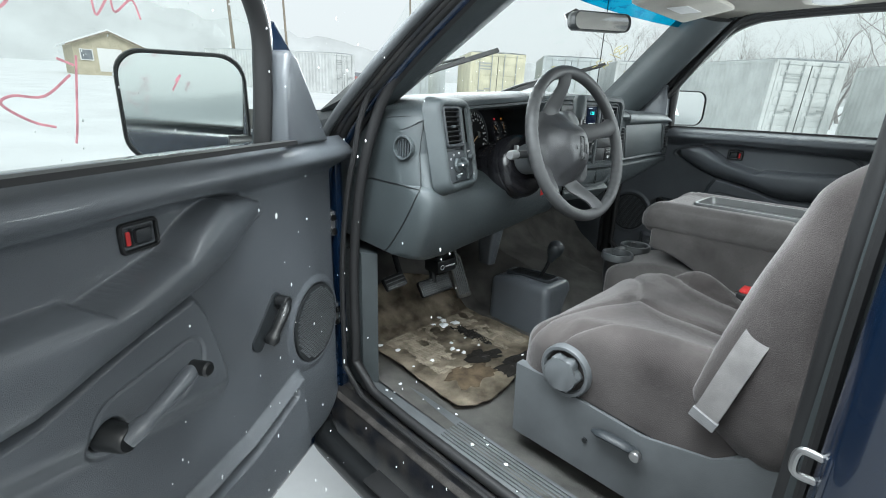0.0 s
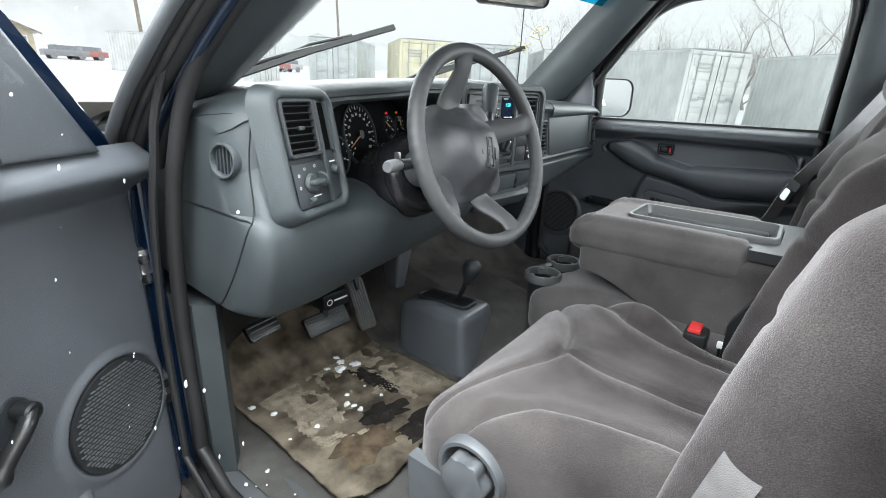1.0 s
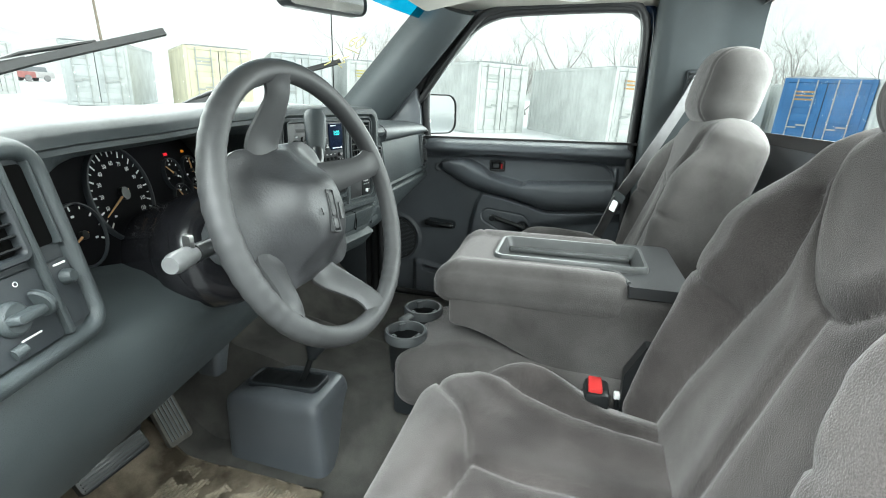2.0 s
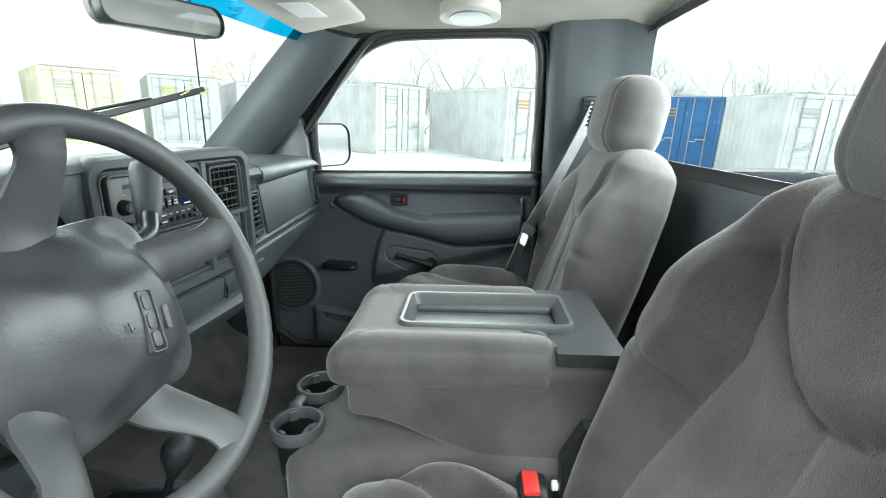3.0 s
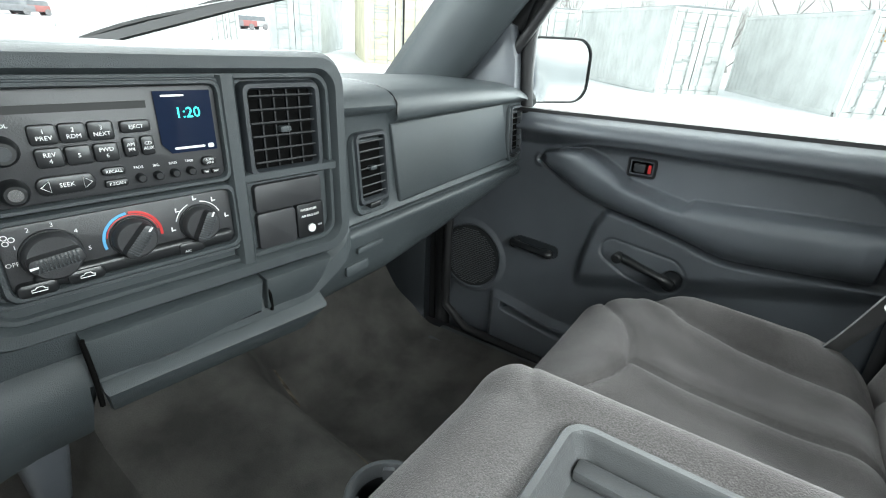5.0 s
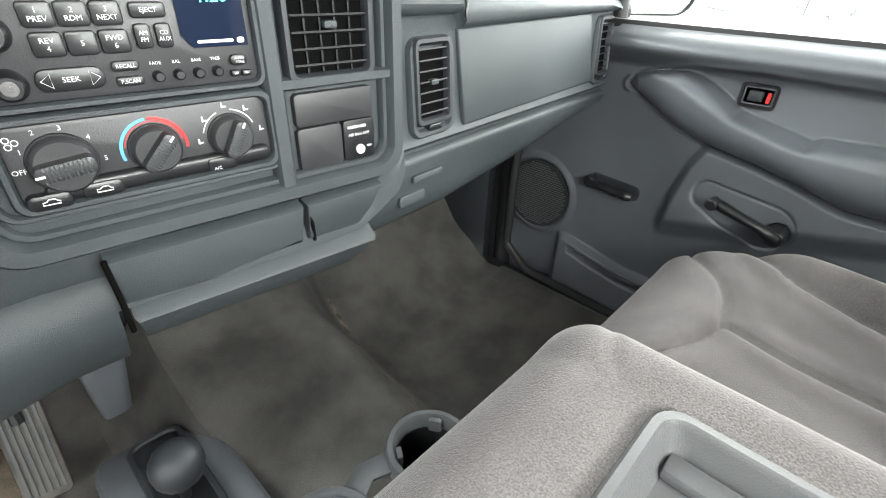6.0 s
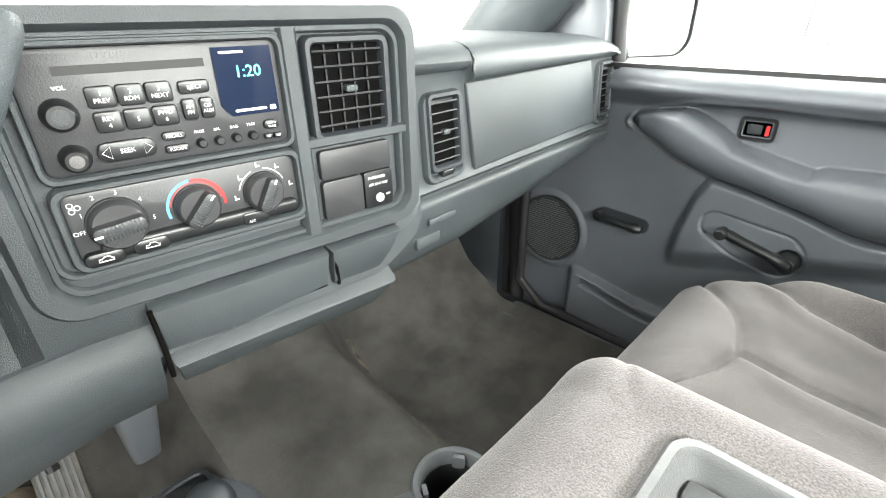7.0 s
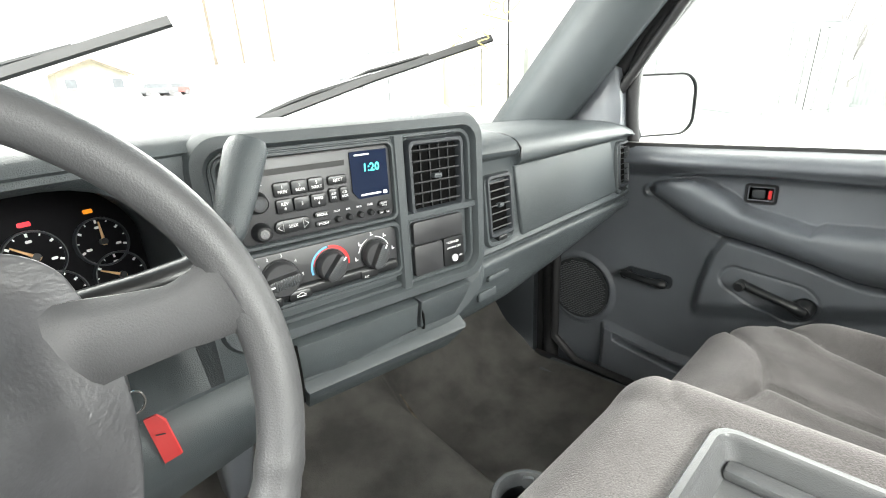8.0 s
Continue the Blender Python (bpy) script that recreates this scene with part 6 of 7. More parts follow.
def floor_mat():
    m = thing("floor_mat", (-0.5, 0.3, 0.6), "tan carpet floor mat caked with mud, wet stains and snow", "floor mat")
    def at(x, y, h=0.0):
        lump = 0.010 * noise.noise(V((x * 8, y * 8, 1))) + 0.004 * noise.noise(V((x * 30, y * 30, 2)))
        return V((x, y, floor_z(x, y) + 0.016 + lump + h))
    def f(u, v):
        x = -0.755 + 0.50 * u + 0.03 * v * (1 - u)
        y = 0.055 + 0.56 * v + 0.05 * math.sin(u * 3.1) * v - 0.03 * (1 - v) * math.cos(u * 3.1) + 0.04 * gauss(u, 0.12) * (1 - v) + 0.04 * gauss(1 - u, 0.15) * (1 - v)
        return at(x, y)
    part("carpet", sheet(f, 70, 70, 0.006), MATM, m, smooth=80)
    # woven heel pad
    bm = bmesh.new()
    for i in range(44):
        for j in range(36):
            x, y = -0.68 + 0.0092 * i + 0.0046 * (j % 2), 0.18 + 0.0085 * j
            p = at(x, y, 0.0012)
            if noise.noise(V((x * 7, y * 7, 5))) + 0.8 * noise.noise(V((x * 30, y * 30, 1))) > -0.02:
                box(p.x - 0.0036, p.x + 0.0036, p.y - 0.0030, p.y + 0.0030, p.z - 0.003, p.z + 0.0016, bm=bm)
    tagged(part("woven_tuft", bm, mat("dry_mud_weave", (0.29, 0.25, 0.195), 0.95, 0.3, 40, 1.0, 300, spec=0.1), m), kind="stuff")
    def blob(cx, cy, rx, ry, h, material, name, seed, n=40):
        def g(u, v):
            t, r = u * math.tau, v
            k = 1 + 0.5 * noise.noise(V((math.cos(t) * 1.6, math.sin(t) * 1.6, seed))) + 0.35 * noise.noise(V((math.cos(t) * 5, math.sin(t) * 5, seed)))
            x, y = cx + rx * k * r * math.cos(t), cy + ry * k * r * math.sin(t)
            return at(x, y, h * (1 - r ** 3) + 0.001)
        part(name, sheet(g, n, 5), material, m, smooth=80)
    w = wet("wet_patch")
    blob(-0.405, 0.335, 0.030, 0.085, 0.003, w, "wet_stain", 1.3)
    blob(-0.50, 0.20, 0.07, 0.045, 0.002, w, "wet_stain", 4.1)
    blob(-0.60, 0.15, 0.09, 0.05, 0.003, MUD, "mud_patch", 7.7)
    blob(-0.45, 0.10, 0.10, 0.04, 0.002, w, "wet_stain", 3.3)
    sn = thing("snow_clumps", (-0.45, 0.35, 0.62), "small clumps of snow trodden into the driver footwell", "snow")
    random.seed(11)
    spots = [(-0.434, 0.442, 0.014), (-0.41, 0.47, 0.010), (-0.385, 0.43, 0.014), (-0.40, 0.50, 0.007), (-0.46, 0.47, 0.008)] + [(random.uniform(-0.72, -0.30), random.uniform(0.08, 0.48), random.uniform(0.003, 0.008)) for _ in range(12)]
    for x, y, r in spots:
        bm = bmesh.new()
        bmesh.ops.create_icosphere(bm, subdivisions=3, radius=r)
        for v in bm.verts:
            v.co *= 1 + 0.9 * noise.noise(v.co * 150 + V((x * 50, y * 50, 0))) + 0.5 * noise.noise(v.co * 420)
            v.co.z *= 0.40
            v.co += at(x, y, r * 0.3)
        part("clump", bm, SNOW, sn, smooth=80)
    ss = thing("sill_snow", (-0.82, 0.1, 0.6), "thin melting snow smeared on the door sill", "snow")
    for _ in range(16):
        x, y, r = random.uniform(-0.872, -0.78), random.choice([random.gauss(0.28, 0.05), random.gauss(0.05, 0.10), random.uniform(-0.45, 0.3)]), random.uniform(0.0015, 0.0045)
        bm = bmesh.new()
        bmesh.ops.create_icosphere(bm, subdivisions=1, radius=r)
        for v in bm.verts:
            v.co.x, v.co.y, v.co.z = v.co.x * random.uniform(0.7, 1.4) + x, v.co.y * random.uniform(0.8, 2.0) + y, v.co.z * 0.3 + 0.597
        part("clump", bm, SNOW, ss, smooth=80)


floor_mat()


def pedals():
    p = thing("brake_pedal", (-0.43, 0.5, 0.72), "ribbed black brake pedal dusted with mud", "pedal")
    fr = local((-0.432, 0.495, 0.728), 0, 35)
    pad = part("pad", plate(rrect(0.150, 0.062, 0.010), fr[0], fr[1], fr[2], -0.010, 0.004, 0.003), BLACK, p)
    for k in range(7):
        part("rib", plate(rrect(0.138, 0.0035, 0.001, 1), L(fr, 0, -0.023 + 0.0077 * k), fr[1], fr[2], 0.003, 0.007), DASH_D, pad)
    part("arm", tube([(-0.432, 0.505, 0.735), (-0.43, 0.56, 0.90), (-0.43, 0.58, 1.08)], 0.012, 8), BLACK, p)
    g = thing("gas_pedal", (-0.25, 0.55, 0.70), "ribbed accelerator pedal with dried mud", "pedal")
    fr = local((-0.252, 0.545, 0.705), -8, 30)
    pad = part("pad", plate(rrect(0.062, 0.175, 0.010), fr[0], fr[1], fr[2], -0.010, 0.004, 0.003), mat("dusty_rubber", (0.10, 0.095, 0.085), 0.8, 0.3, 30, 0.6, 300), g)
    for k in range(6):
        part("rib", plate(rrect(0.0042, 0.150, 0.001, 1), L(fr, -0.022 + 0.0088 * k, 0), fr[1], fr[2], 0.003, 0.007), SILLP, pad)
    part("arm", tube([(-0.25, 0.56, 0.75), (-0.25, 0.62, 0.90), (-0.26, 0.66, 1.02)], 0.009, 8), BLACK, g)
    b = thing("parking_brake_pedal", (-0.67, 0.42, 0.80), "black parking brake pedal under the dash", "pedal")
    fr = local((-0.675, 0.43, 0.825), 8, 40)
    pad = part("pad", plate(rrect(0.090, 0.045, 0.008), fr[0], fr[1], fr[2], -0.008, 0.004, 0.002), BLACK, b)
    for k in range(3):
        part("rib", plate(rrect(0.082, 0.003, 0.001, 1), L(fr, 0, -0.012 + 0.012 * k), fr[1], fr[2], 0.003, 0.007), SILLP, pad)
    part("arm", tube([(-0.64, 0.44, 0.82), (-0.62, 0.52, 0.92), (-0.62, 0.55, 1.06)], 0.010, 8), BLACK, b)
    r = thing("brake_release", (-0.46, 0.40, 0.85), "black parking brake release handle with white mark", "handle")
    part("body", box(-0.515, -0.425, 0.400, 0.470, 0.815, 0.862, 0.008), BLACK, r)
    part("hanger", box(-0.49, -0.45, 0.43, 0.47, 0.85, 1.05, 0.006), BLACK, r)
    part("mark", tube([(-0.495 + 0.008 * math.cos(t), 0.399, 0.838 + 0.008 * math.sin(t)) for t in np.linspace(0, math.tau, 13)[:-1]], 0.0012, 5, closed=True), WHITE, r)
    part("print_bar", box(-0.480, -0.435, 0.398, 0.400, 0.838, 0.842), WHITE, r)
    h = thing("floor_duct", (-0.165, 0.50, 0.75), "grey plastic heater duct running down to the carpet", "duct")
    part("duct", loft([[V((-0.128 + a * k + ox, 0.50 + b * k, z)) for a, b in rrect(0.07, 0.10, 0.02, 4)] for k, z, ox in ((1.15, 1.05, 0.0), (1.0, 0.90, 0.0), (0.80, 0.82, -0.004), (0.60, 0.75, -0.008))]), DOORP, h, smooth=60)


pedals()


# ---- headliner fittings ----
def roof_things():
    m = thing("rear_view_mirror", (0.13, 0.26, 1.66), "dark framed rear-view mirror on the windshield", "mirror")
    a, b = V((0.0, 0.300, 1.655)), V((0.265, 0.225, 1.668))
    u = (b - a).normalized()
    w = (b - a).length
    out = rrect(w, 0.062, 0.028, 6)
    n = u.cross(V((0, 0, 1))).normalized()
    v = n.cross(u)
    part("frame", ringplate(out, [(p * 0.965, q * 0.86) for p, q in out], (a + b) / 2, u, v, -0.02, 0.006, lip=0.003), BLACK, m)
    part("shell", plate(out, (a + b) / 2, u, v, -0.032, -0.012, 0.0), BLACK, m)
    part("glass", plate([(p * 0.97, q * 0.88) for p, q in out], (a + b) / 2, u, v, -0.008, 0.001), MIRROR, m)
    part("stem", tube([(a + b) / 2 - n * 0.03, V((0.10, 0.36, 1.70)), V((0.08, 0.385, 1.68))], 0.010, 10), BLACK, m)
    for s in (1, -1):
        vz = thing("sun_visor", (s * 0.38, 0.08, 1.74), "beige sun visor folded up against the headliner", "sun visor", "sun visors")
        part("panel", cushion((0.46, 0.19, 0.022), 0.010, 14, None, Matrix.Translation((s * 0.38, 0.075, 1.722)) @ Matrix.Rotation(radians(-10), 4, "X")), HEAD, vz, smooth=80)
        part("pivot", tube([(s * 0.62, 0.165, 1.725), (s * 0.40, 0.168, 1.720)], 0.007, 10), HEAD, vz)
        part("clip", box(s * 0.17 - 0.012, s * 0.17 + 0.012, 0.15, 0.18, 1.715, 1.745, 0.004), HEAD, vz)
    d = thing("dome_lamp", (0.62, -0.31, 1.75), "oval ceiling fixture with ribbed grey lens", "lamp")
    ov = lambda a, b: [(a * math.cos(t), b * math.sin(t)) for t in np.linspace(0, math.tau, 33)[:-1]]
    part("base", plate(ov(0.085, 0.125), (0.62, -0.31, 1.775), (0, 1, 0), (1, 0, 0), 0.0, 0.030, 0.010), HEAD, d)
    part("lens", plate(ov(0.058, 0.092), (0.62, -0.31, 1.748), (0, 1, 0), (1, 0, 0), 0.0, 0.006, 0.003), SILLP, d)
    lb = thing("visor_label", (0.33, 0.07, 1.70), "white warning label on the sun visor", "label")
    part("paper", box(0.26, 0.40, 0.03, 0.10, 1.7075, 1.7085), WHITE, lb)


roof_things()

# ---- outside of the truck ----
def truck_outside():
    def f(u, v):
        x, y = -0.86 + 1.72 * u, 0.74 + 1.0 * v
        return V((x, y, 1.285 - 0.05 * (x / 0.86) ** 4 - 0.045 * v + 0.008 * noise.noise(V((x * 5, y * 5, 0)))))
    tagged(part("hood_snow", sheet(f, 40, 24, 0.02), SNOW), "snow-covered hood of the truck", "hood", kind="structure")
    tagged(part("cowl", sheet(lambda u, v: V((-0.86 + 1.72 * u, 0.60 + 0.16 * v + 0.10 * (1 - (2 * u - 1) ** 2), 1.325 - 0.03 * v)), 20, 4, 0.01), BLACK), "black plastic cowl below the windshield", "cowl", kind="structure")
    for px, tipx, tipy, tipz in ((-0.60, -0.06, 0.575, 1.565), (0.02, 0.62, 0.490, 1.560)):
        w = thing("wiper", (px, 0.72, 1.36), "black windshield wiper caught mid sweep", "wiper", "windshield wipers")
        a, t = V((px, 0.735, 1.365)), V((tipx, tipy, tipz))
        mid = a.lerp(t, 0.55) + V((0, 0.02, 0.012))
        part("arm", tube(smoothline([a, a.lerp(mid, 0.5) + V((0, 0.012, 0.012)), mid], 4), 0.007, 8), BLACK, w)
        part("blade", ribbon([mid + (a - t) * 0.42 + V((0, -0.012, -0.006)), mid + V((0, -0.012, -0.004)), t], (0, 0.6, 1), 0.016, 0.004), RUB, w)
        part("yoke", tube([mid + (a - t) * 0.22, mid + V((0, 0.01, 0.010)), mid + (t - a) * 0.22], 0.005, 8), BLACK, w)
        part("hub", cyl(a + V((0, 0.01, -0.03)), a + V((0, -0.005, 0.012)), 0.018, seg=14), BLACK, w)
    an = thing("antenna", (0.93, 0.70, 1.28), "thin black whip antenna on the fender", "antenna")
    part("mast", cyl((0.95, 0.70, 1.27), (0.955, 0.69, 2.05), 0.0032, 0.0022, 8), BLACK, an)
    part("base", cyl((0.95, 0.70, 1.255), (0.95, 0.70, 1.29), 0.018, 0.010, 14), BLACK, an)
    sb = thing("side_step", (-1.02, -0.2, 0.45), "black tubular side step dusted with snow", "side step")
    part("tube", tube(smoothline([(-0.90, 0.47, 0.47), (-0.955, 0.44, 0.468), (-0.985, 0.37, 0.455), (-0.995, 0.25, 0.45), (-1.0, -0.4, 0.45), (-1.0, -1.0, 0.45)], 6), 0.036, 14), BLACK, sb)
    part("tread", box(-1.025, -0.975, -0.75, 0.12, 0.483, 0.490, 0.003), RUB, sb)
    # cargo bed behind the cab
    for s in (1, -1):
        bd = tagged(part("bed_side_right" if s > 0 else "bed_side_left", loft([[V((s * x, y, z)) for x, z in ((0.84, 0.60), (0.84, 1.27), (0.86, 1.30), (0.94, 1.30), (0.975, 1.26), (0.99, 0.9), (0.97, 0.5))] for y in (-0.98, -2.6)]), PAINT, smooth=40), "navy cargo bed side", "body panel", kind="structure")
        part("rail_snow", sheet(lambda u, v: V((s * (0.855 + 0.09 * u), -0.98 - 1.62 * v, 1.304 + 0.012 * noise.noise(V((u * 3, v * 22, s))) - 0.01 * (2 * u - 1) ** 2)), 6, 40, 0.010), SNOW, bd)
    tagged(part("bed_floor", box(-0.84, 0.84, -2.6, -0.98, 0.62, 0.70), SNOW), "cargo bed floor filled with snow", "snow", kind="structure")
    tagged(part("bed_front", box(-0.84, 0.84, -1.02, -0.98, 0.62, 1.26, 0.01), PAINT), "navy front wall of the cargo bed", "body panel", kind="structure")
    tagged(part("tailgate", box(-0.84, 0.84, -2.64, -2.60, 0.62, 1.28, 0.01), PAINT), "navy tailgate", "body panel", kind="structure")
    tagged(part("cab_back", loft([[V((x, y, z)) for x, z in ((-0.94, 0.5), (0.94, 0.5), (0.94, 1.30), (-0.94, 1.30))] for y in (-0.93, -0.905)]), PAINT), "navy rear panel of the cab", "body panel", kind="structure")
    # marker writing on the windshield, plain strokes
    yl = mat("yellow_marker", (0.62, 0.55, 0.22), 0.7, 0.2, 60)
    wr = thing("windshield_writing", (0.45, 0.4, 1.6), "faint yellow marker strokes on the windshield", "writing")
    def on(uu, vv):
        p = ws(uu, vv)
        return p + V((0, -0.004, -0.003))
    for st in (((0.845, 0.66), (0.835, 0.62), (0.85, 0.58), (0.862, 0.63), (0.845, 0.66)), ((0.825, 0.65), (0.812, 0.62), (0.822, 0.585), (0.832, 0.61), (0.815, 0.62)), ((0.81, 0.57), (0.87, 0.55)), ((0.845, 0.52), (0.83, 0.50), (0.845, 0.48), (0.83, 0.46), (0.85, 0.44)), ((0.818, 0.50), (0.816, 0.49)), ((0.80, 0.52), (0.785, 0.49), (0.80, 0.47), (0.788, 0.44))):
        part("marker_stroke", tube(smoothline([on(a, b) for a, b in st], 4), 0.0016, 5), yl, wr)


truck_outside()


# ---- yard ----
def container(az, dist, face, m, length=6.06, h=2.59, label="", rust=None):
    """A shipping container whose near door end is centred at bearing az, dist away; face: the bearing its doors look along."""
    x, y = dist * math.sin(radians(az)), dist * math.cos(radians(az))
    c = thing("shipping_container", (x, y, gz(x, y)), label, "shipping container", "containers in the yard")
    tilt = Matrix.Rotation(math.atan(GX), 4, "Y").inverted() @ Matrix.Rotation(math.atan(GY), 4, "X")
    M = Matrix.Translation((x, y, gz(x, y) - 0.03)) @ tilt @ Matrix.Rotation(radians(-face), 4, "Z")
    def put(name, bm, mm, par=c, lab=""):
        bm.transform(M)
        return part(name, bm, mm, par, lab, smooth=25)
    put("body", box(-1.17, 1.17, -length + 0.05, -0.05, 0.08, h - 0.06), m)
    n = int(length / 0.07)
    wave = [0, 0, 1, 1]
    for s, nm in ((1, "corrugated_side"), (-1, "corrugated_side")):
        rings = [[V((s * (1.18 + 0.036 * wave[k % 4]), -0.08 - (length - 0.16) * k / n, z)) for z in (0.14, h - 0.10)] for k in range(n + 1)]
        put(nm, loft(rings, closed=False, caps=False), m)
    for s in (1, -1):
        for yy in (-0.07, -length + 0.07):
            put("corner_post", box(s * 1.15 - 0.07, s * 1.15 + 0.07, yy - 0.07, yy + 0.07, 0.0, h, 0.012), m)
        put("top_rail", box(s * 1.19 - 0.03, s * 1.19 + 0.03, -length, 0, h - 0.10, h, 0.008), m)
        put("bottom_rail", box(s * 1.19 - 0.03, s * 1.19 + 0.03, -length, 0, 0.02, 0.16, 0.008), m)
    put("header", box(-1.1, 1.1, -0.06, 0.02, h - 0.14, h - 0.01, 0.008), m)
    put("threshold", box(-1.1, 1.1, -0.06, 0.02, 0.03, 0.17, 0.008), m)
    for a in (-0.545, 0.545):
        dr = put("container_door", box(a - 0.535, a + 0.535, -0.03, 0.022, 0.18, h - 0.15, 0.010), m)
        for k in range(5):
            z = 0.32 + k * (h - 0.62) / 4.4
            put("pressing", box(a - 0.44, a + 0.44, 0.021, 0.040, z, z + 0.26, 0.012), m, dr)
        for b in (-0.27, 0.27):
            put("lock_rod", cyl((a + b, 0.068, 0.08), (a + b, 0.068, h - 0.05), 0.021, seg=8), STEELP, dr)
            put("rod_handle", box(a + b - 0.02, a + b + 0.28 * (1 if b < 0 else -1), 0.070, 0.095, 1.08, 1.13, 0.006) if b < 0 else box(a + b - 0.28, a + b + 0.02, 0.070, 0.095, 1.00, 1.05, 0.006), STEELP, dr)
            for z in (0.3, 0.9, 1.6, h - 0.35):
                put("rod_bracket", box(a + b - 0.05, a + b + 0.05, 0.03, 0.085, z - 0.03, z + 0.03, 0.006), m, dr)
        put("door_gasket", box(a - 0.545 if a > 0 else a + 0.535, a - 0.535 if a > 0 else a + 0.545, 0.0, 0.028, 0.18, h - 0.15), DASH_D, dr)
    for k in range(3):
        put("print_bar", box(0.30, 0.85, 0.042, 0.044, h - 0.45 - 0.12 * k, h - 0.40 - 0.12 * k), rust or STEELP)
    put("roof_snow", sheet(lambda u, v: V((-1.21 + 2.42 * u, -length * v, h + 0.05 + 0.02 * noise.noise(V((u * 4, v * 12, az))) - 0.03 * (2 * u - 1) ** 6)), 10, 24, 0.05), SNOW)
    return c


def cmat(name, col):
    return mat(name, col, 0.65, 0.10, 1.5, 0.2, 40)


STEELP = cmat("painted_rod", (0.46, 0.48, 0.48))
CW, CG, CY, CB = cmat("white_container", (0.70, 0.72, 0.715)), cmat("grey_container", (0.58, 0.62, 0.63)), cmat("cream_container", (0.72, 0.69, 0.52)), cmat("blue_container", (0.05, 0.19, 0.45))
ORR = cmat("orange_marks", (0.6, 0.35, 0.12))
YLW = cmat("yellow_marks", (0.65, 0.58, 0.15))
container(81.65, 18.1, -138, CW, label="pale grey shipping container with snow on its roof")
container(97.8, 17.2, -122, CW, label="pale grey shipping container standing in snow", rust=ORR)
container(38.3, 25.0, -127, CG, label="light grey shipping container with closed doors")
container(49.1, 20.7, -139, CY, label="cream shipping container with closed doors")
container(57.8, 21.0, -128, CG, label="blue-grey container with yellow paint marks", rust=YLW)
container(66.0, 22.5, -125, CW, label="white shipping container with yellow paint streaks", rust=YLW)
container(114.0, 19.4, -56, CB, label="blue shipping container streaked with rust", rust=ORR)
container(126.5, 17.5, -95, CW, length=12.2, label="long white corrugated shipping container")
container(31.5, 33.5, 161, CW, length=12.2, label="long white shipping container in the yard")
container(106.5, 24.0, -95, CW, label="pale shipping container behind the others")

WOOD = mat("weathered_wood", (0.30, 0.26, 0.21), 0.8, 0.2, 3, 0.5, 40)


# far panes, greyed by haze put into the colour
FARGLASS = mat("hazed_far_glass", (0.22, 0.24, 0.26), 0.15, 0.1, 3)


def shed():
    az, d = radians(9.4), 52.0
    x, y = d * math.sin(az), d * math.cos(az)
    z = gz(x, y) + 0.3
    s = thing("shed", (x, y, z), "small cream shed with a snowy gable roof", "shed")
    cr = mat("cream_siding", (0.52, 0.47, 0.36), 0.8, 0.1, 2)
    part("walls", box(x - 2.6, x + 2.6, y, y + 5, z - 0.6, z + 2.2), cr, s)
    part("gable", loft([[V((x + a, yy, z + b)) for a, b in ((-2.6, 2.2), (2.6, 2.2), (0, 3.3))] for yy in (y, y + 5)]), cr, s)
    for sg in (1, -1):
        part("roof_slope", loft([[V((x + sg * a, yy, z + b)) for a, b in ((0, 3.32), (3.1, 2.02), (3.1, 2.14), (0, 3.46))] for yy in (y - 0.4, y + 5.3)]), SNOW, s)
        part("fascia", loft([[V((x + sg * a, yy, z + b)) for a, b in ((0, 3.18), (3.1, 1.88), (3.1, 2.02), (0, 3.32))] for yy in (y - 0.45, y - 0.38)]), WOOD, s)
    for a in (-1.7, 1.7):
        w = part("window", box(x + a - 0.42, x + a + 0.42, y - 0.06, y, z + 0.9, z + 1.7, 0.02), FARGLASS, s)
        part("window_frame", ringplate(rrect(0.95, 0.9, 0.02, 1), rrect(0.8, 0.76, 0.02, 1), (x + a, y - 0.06, z + 1.3), (1, 0, 0), (0, 0, 1), -0.02, 0.03), WHITE, w)
    part("door", box(x - 0.9, x + 0.9, y - 0.05, y, z, z + 1.9, 0.02), WHITE, s)


shed()


def poles():
    for az, d, h, arms in ((20.4, 44, 11, 0), (23.2, 60, 11, 1), (26.2, 58, 12, 1), (40.0, 60, 10, 0)):
        x, y = d * math.sin(radians(az)), d * math.cos(radians(az))
        p = thing("utility_pole", (x, y, gz(x, y)), "weathered wooden utility pole", "utility pole", "utility poles")
        part("pole", cyl((x, y, gz(x, y) - 0.5), (x - 0.3, y, gz(x, y) + h), 0.15, 0.10, 8), WOOD, p)
        if arms:
            part("crossarm", box(x - 1.6, x + 1.1, y - 0.06, y + 0.06, gz(x, y) + h - 1.2, gz(x, y) + h - 1.05), WOOD, p)
        else:
            part("lamp_head", box(x - 0.75, x - 0.25, y - 0.12, y + 0.12, gz(x, y) + h - 0.1, gz(x, y) + h + 0.08, 0.04), STEELP, p)


poles()


# tyre grey raised to carry the haze of distance
HAZED_TYRE = mat("hazed_tyre", (0.28, 0.28, 0.29), 0.9, 0.2, 6)


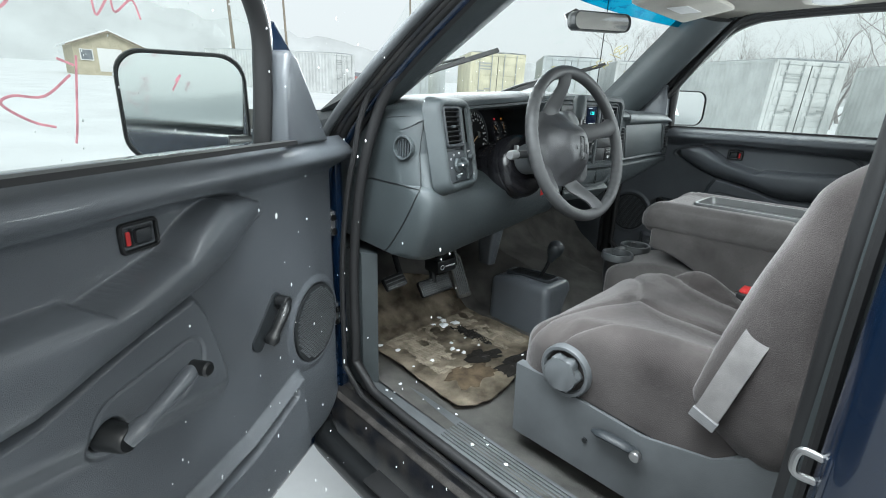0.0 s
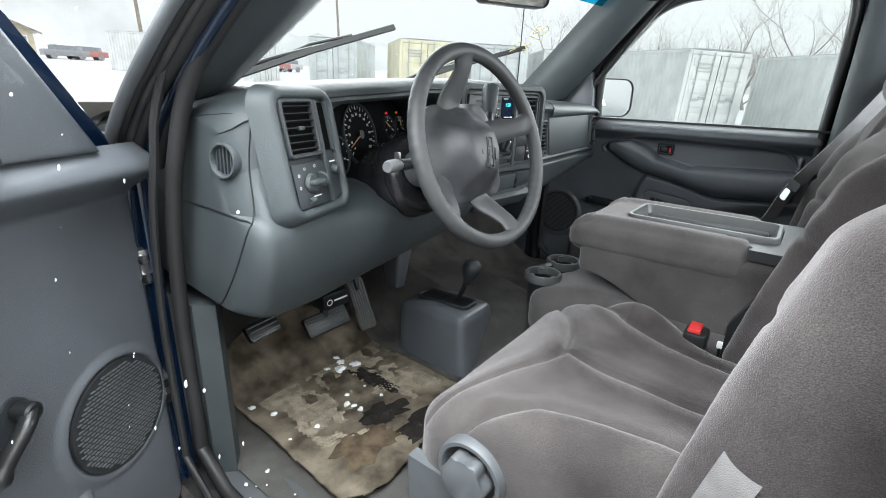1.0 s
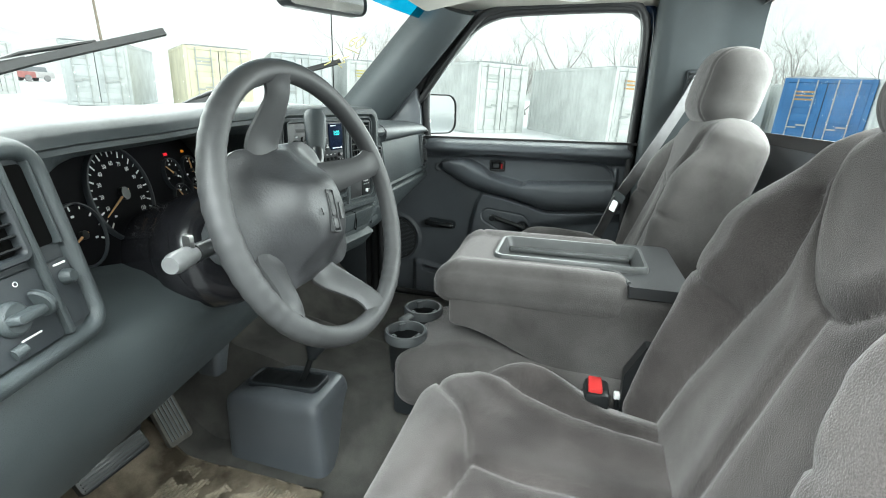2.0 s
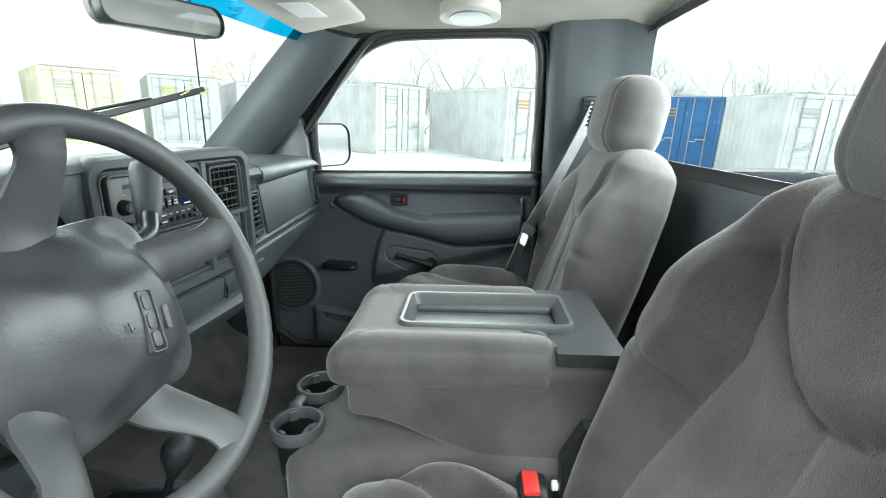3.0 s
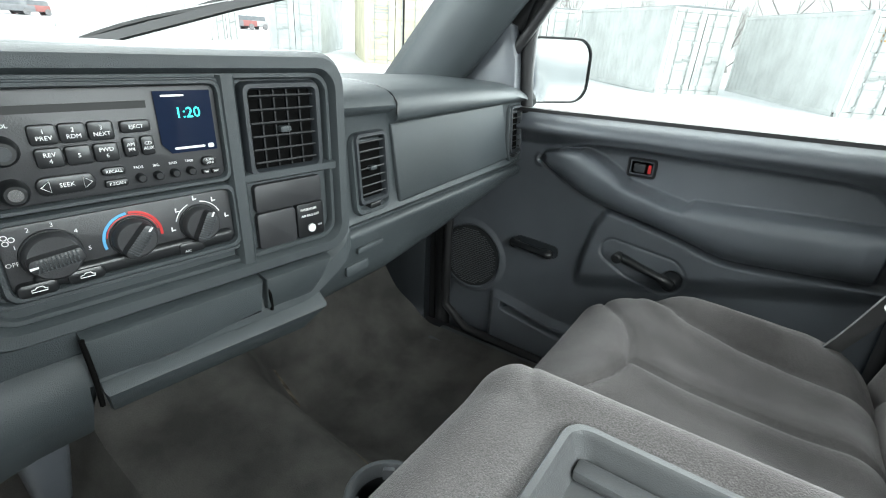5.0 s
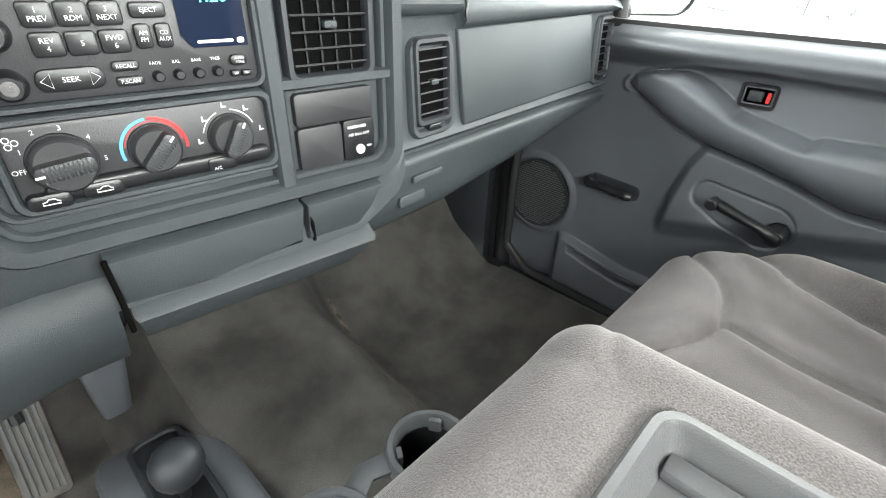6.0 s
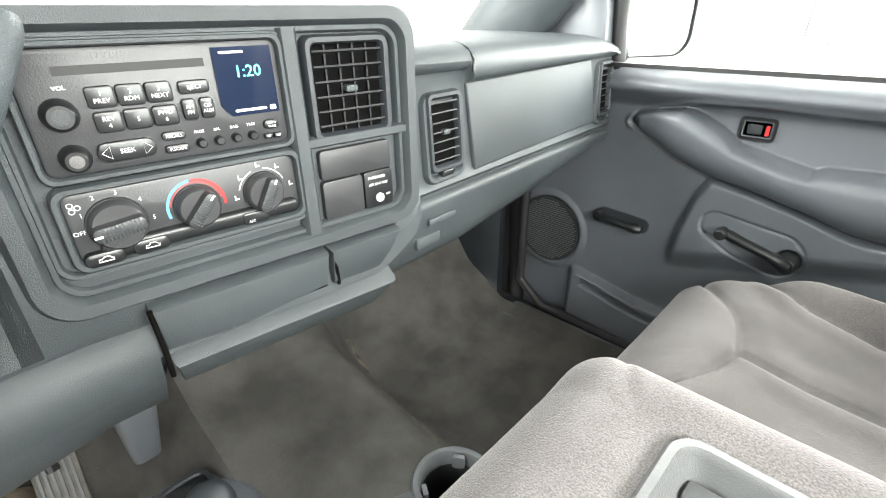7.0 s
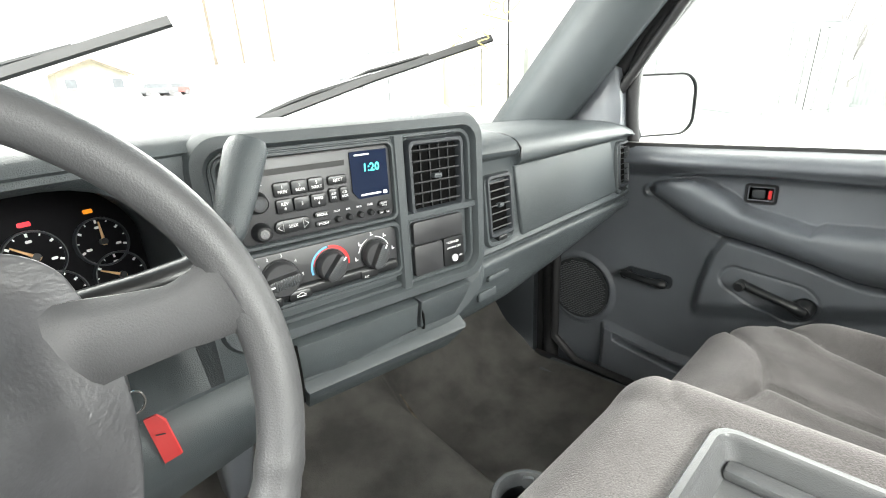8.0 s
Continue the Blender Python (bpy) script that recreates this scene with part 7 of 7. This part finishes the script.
def parked_cars():
    random.seed(5)
    # body colours lightened, with distance haze mixed into the paint
    body = [mat("hazed_car_paint", c, 0.4, 0.1, 2, coat=0.4) for c in ((0.26, 0.27, 0.29), (0.42, 0.17, 0.16), (0.50, 0.50, 0.51))]
    for k, (az, d) in enumerate(((31.2, 62), (32.6, 64), (34.0, 66), (14.5, 70), (16.0, 72), (29.9, 60))):
        x, y = d * math.sin(radians(az)), d * math.cos(radians(az))
        z = gz(x, y)
        c = thing("parked_car", (x, y, z), "snow-covered parked car far across the yard", "car", "parked cars")
        part("body", loft([[V((x + s, y + yy, z + zz)) for yy, zz in ((-0.85, 0.35), (-0.88, 0.75), (-0.80, 0.95), (0.80, 0.95), (0.88, 0.75), (0.85, 0.35))] for s in (-2.1, -1.9, 1.9, 2.1)]), body[k % 3], c)
        part("cabin", loft([[V((x + s, y + yy * w, z + zz)) for yy, zz in ((-0.78, 0.93), (-0.62, 1.42), (0.62, 1.42), (0.78, 0.93))] for s, w in ((-1.3, 1.0), (-0.8, 0.9), (0.9, 0.9), (1.5, 1.0))]), FARGLASS, c)
        part("roof_snow", box(x - 0.85, x + 0.95, y - 0.6, y + 0.6, z + 1.41, z + 1.56, 0.05), SNOW, c)
        for s in (-1.3, 1.3):
            for yy in (-0.86, 0.86):
                part("wheel", cyl((x + s, y + yy - 0.08, z + 0.32), (x + s, y + yy + 0.08, z + 0.32), 0.32, seg=14), HAZED_TYRE, c)


parked_cars()

# bark lightened: the haze before the trees is put into its colour
BARK = mat("hazed_bark", (0.36, 0.35, 0.34), 0.9, 0.2, 4)


def bare_tree(x, y, h, seed):
    random.seed(seed)
    z = gz(x, y)
    t = thing("bare_tree", (x, y, z), "leafless winter tree, haze put into its pale bark", "tree", "trees behind the containers")
    trunk, twigs = bmesh.new(), bmesh.new()
    def grow(p, d, r, ln, lev):
        n = 3 if lev < 3 else 2
        pts, rs = [p], [r]
        for k in range(n):
            d = (d + V((random.gauss(0, 0.13), random.gauss(0, 0.13), random.gauss(0.05, 0.08)))).normalized()
            pts.append(pts[-1] + d * (ln / n))
            rs.append(r * (1 - 0.42 * (k + 1) / n))
        tube(pts, rs, 6 if lev < 2 else 3, bm=trunk if lev < 2 else twigs)
        if lev >= 6:
            return
        for _ in range(random.choice((3, 3, 4)) if lev < 4 else 3):
            i = random.randint(1, n)
            a = random.uniform(0, math.tau)
            side = d.orthogonal().normalized()
            side.rotate(Matrix.Rotation(a, 3, d))
            nd = (d * random.uniform(0.6, 1.1) + side * random.uniform(0.4, 0.9) + V((0, 0, 0.18))).normalized()
            grow(pts[i], nd, rs[i] * random.uniform(0.5, 0.75), ln * random.uniform(0.55, 0.78), lev + 1)
    grow(V((x, y, z - 0.3)), V((0, 0, 1)), 0.011 * h, h * 0.28, 0)
    part("trunk", trunk, BARK, t)
    part("crown", twigs, BARK, t)
    return t


def trees():
    proto = [bare_tree(34 * math.sin(radians(a)), 34 * math.cos(radians(a)), h, s) for a, h, s in ((80, 9.5, 1), (88, 11.5, 2), (97, 9.0, 3))]
    random.seed(9)
    for k in range(64):
        az = 60 + 1.25 * k + random.uniform(-1, 1)
        d = random.uniform(30, 52)
        src = random.choice(proto)
        x, y = d * math.sin(radians(az)), d * math.cos(radians(az))
        sc = random.uniform(0.75, 1.1)
        tr = copy_thing(src, Matrix.Translation((x, y, gz(x, y))) @ Matrix.Rotation(random.uniform(0, 6.28), 4, "Z"))
        tr.scale = (sc, sc, sc)


trees()


def far_woods():
    """Distant wooded ridge all round; the haze of falling snow is put into its pale colour."""
    m = mat("haze_painted_woods", (0.62, 0.64, 0.65), 1.0, 0.10, 0.08, spec=0.0)
    rings = []
    for k in range(361):
        a = radians(k)
        d = 170 + 25 * noise.noise(V((math.cos(a) * 2, math.sin(a) * 2, 0)))
        x, y = d * math.sin(a), d * math.cos(a)
        h = 13 + 9 * noise.noise(V((math.cos(a) * 3, math.sin(a) * 3, 4))) + 2.5 * noise.noise(V((math.cos(a) * 30, math.sin(a) * 30, 2))) + 1.5 * noise.noise(V((k * 1.7, 0, 9)))
        h *= 0.55 + 0.75 * sstep(60, 5, abs(k - 0)) * 1.0 if k < 180 else 0.55 + 0.75 * sstep(60, 5, 360 - k)
        b = gz(x, y) - 6
        rings.append([V((x, y, b)), V((x * 1.01, y * 1.01, b + 6 + h * 0.6)), V((x * 1.03, y * 1.03, b + 6 + h)), V((x * 1.2, y * 1.2, b + 6))])
    tagged(part("backdrop_woods", loft(rings, closed=False, caps=False), m, smooth=80), "wooded ridge with snowfall haze put into its pale colour", "woods", kind="structure")


far_woods()


def falling_snow():
    random.seed(21)
    bm = bmesh.new()
    for k in range(800):
        if k % 2:
            x, y, z = random.uniform(-1.45, -1.0), random.uniform(-0.35, 0.9), random.uniform(0.45, 1.9)
            # the camera's way through the opening stays clear
            y += 0.55 * max(0.0, x + 1.30) * (1 if y < 0.3 else 0)
        else:
            x, y, z = random.uniform(-6, 7), random.uniform(1.6, 9), random.uniform(0.6, 4.5)
        r = random.uniform(0.0006, 0.0013) if k % 2 else random.uniform(0.003, 0.006)
        long = random.uniform(1.2, 3.0)
        q = bmesh.ops.create_icosphere(bm, subdivisions=1, radius=r)
        for v in q["verts"]:
            v.co = V((v.co.x + x + 0.2 * v.co.z * long, v.co.y + y + 0.2 * v.co.z * long, v.co.z * long + z))
    tagged(part("falling_snow", bm, SNOW), "snowflakes drifting past the open door", "snow", kind="stuff")


falling_snow()
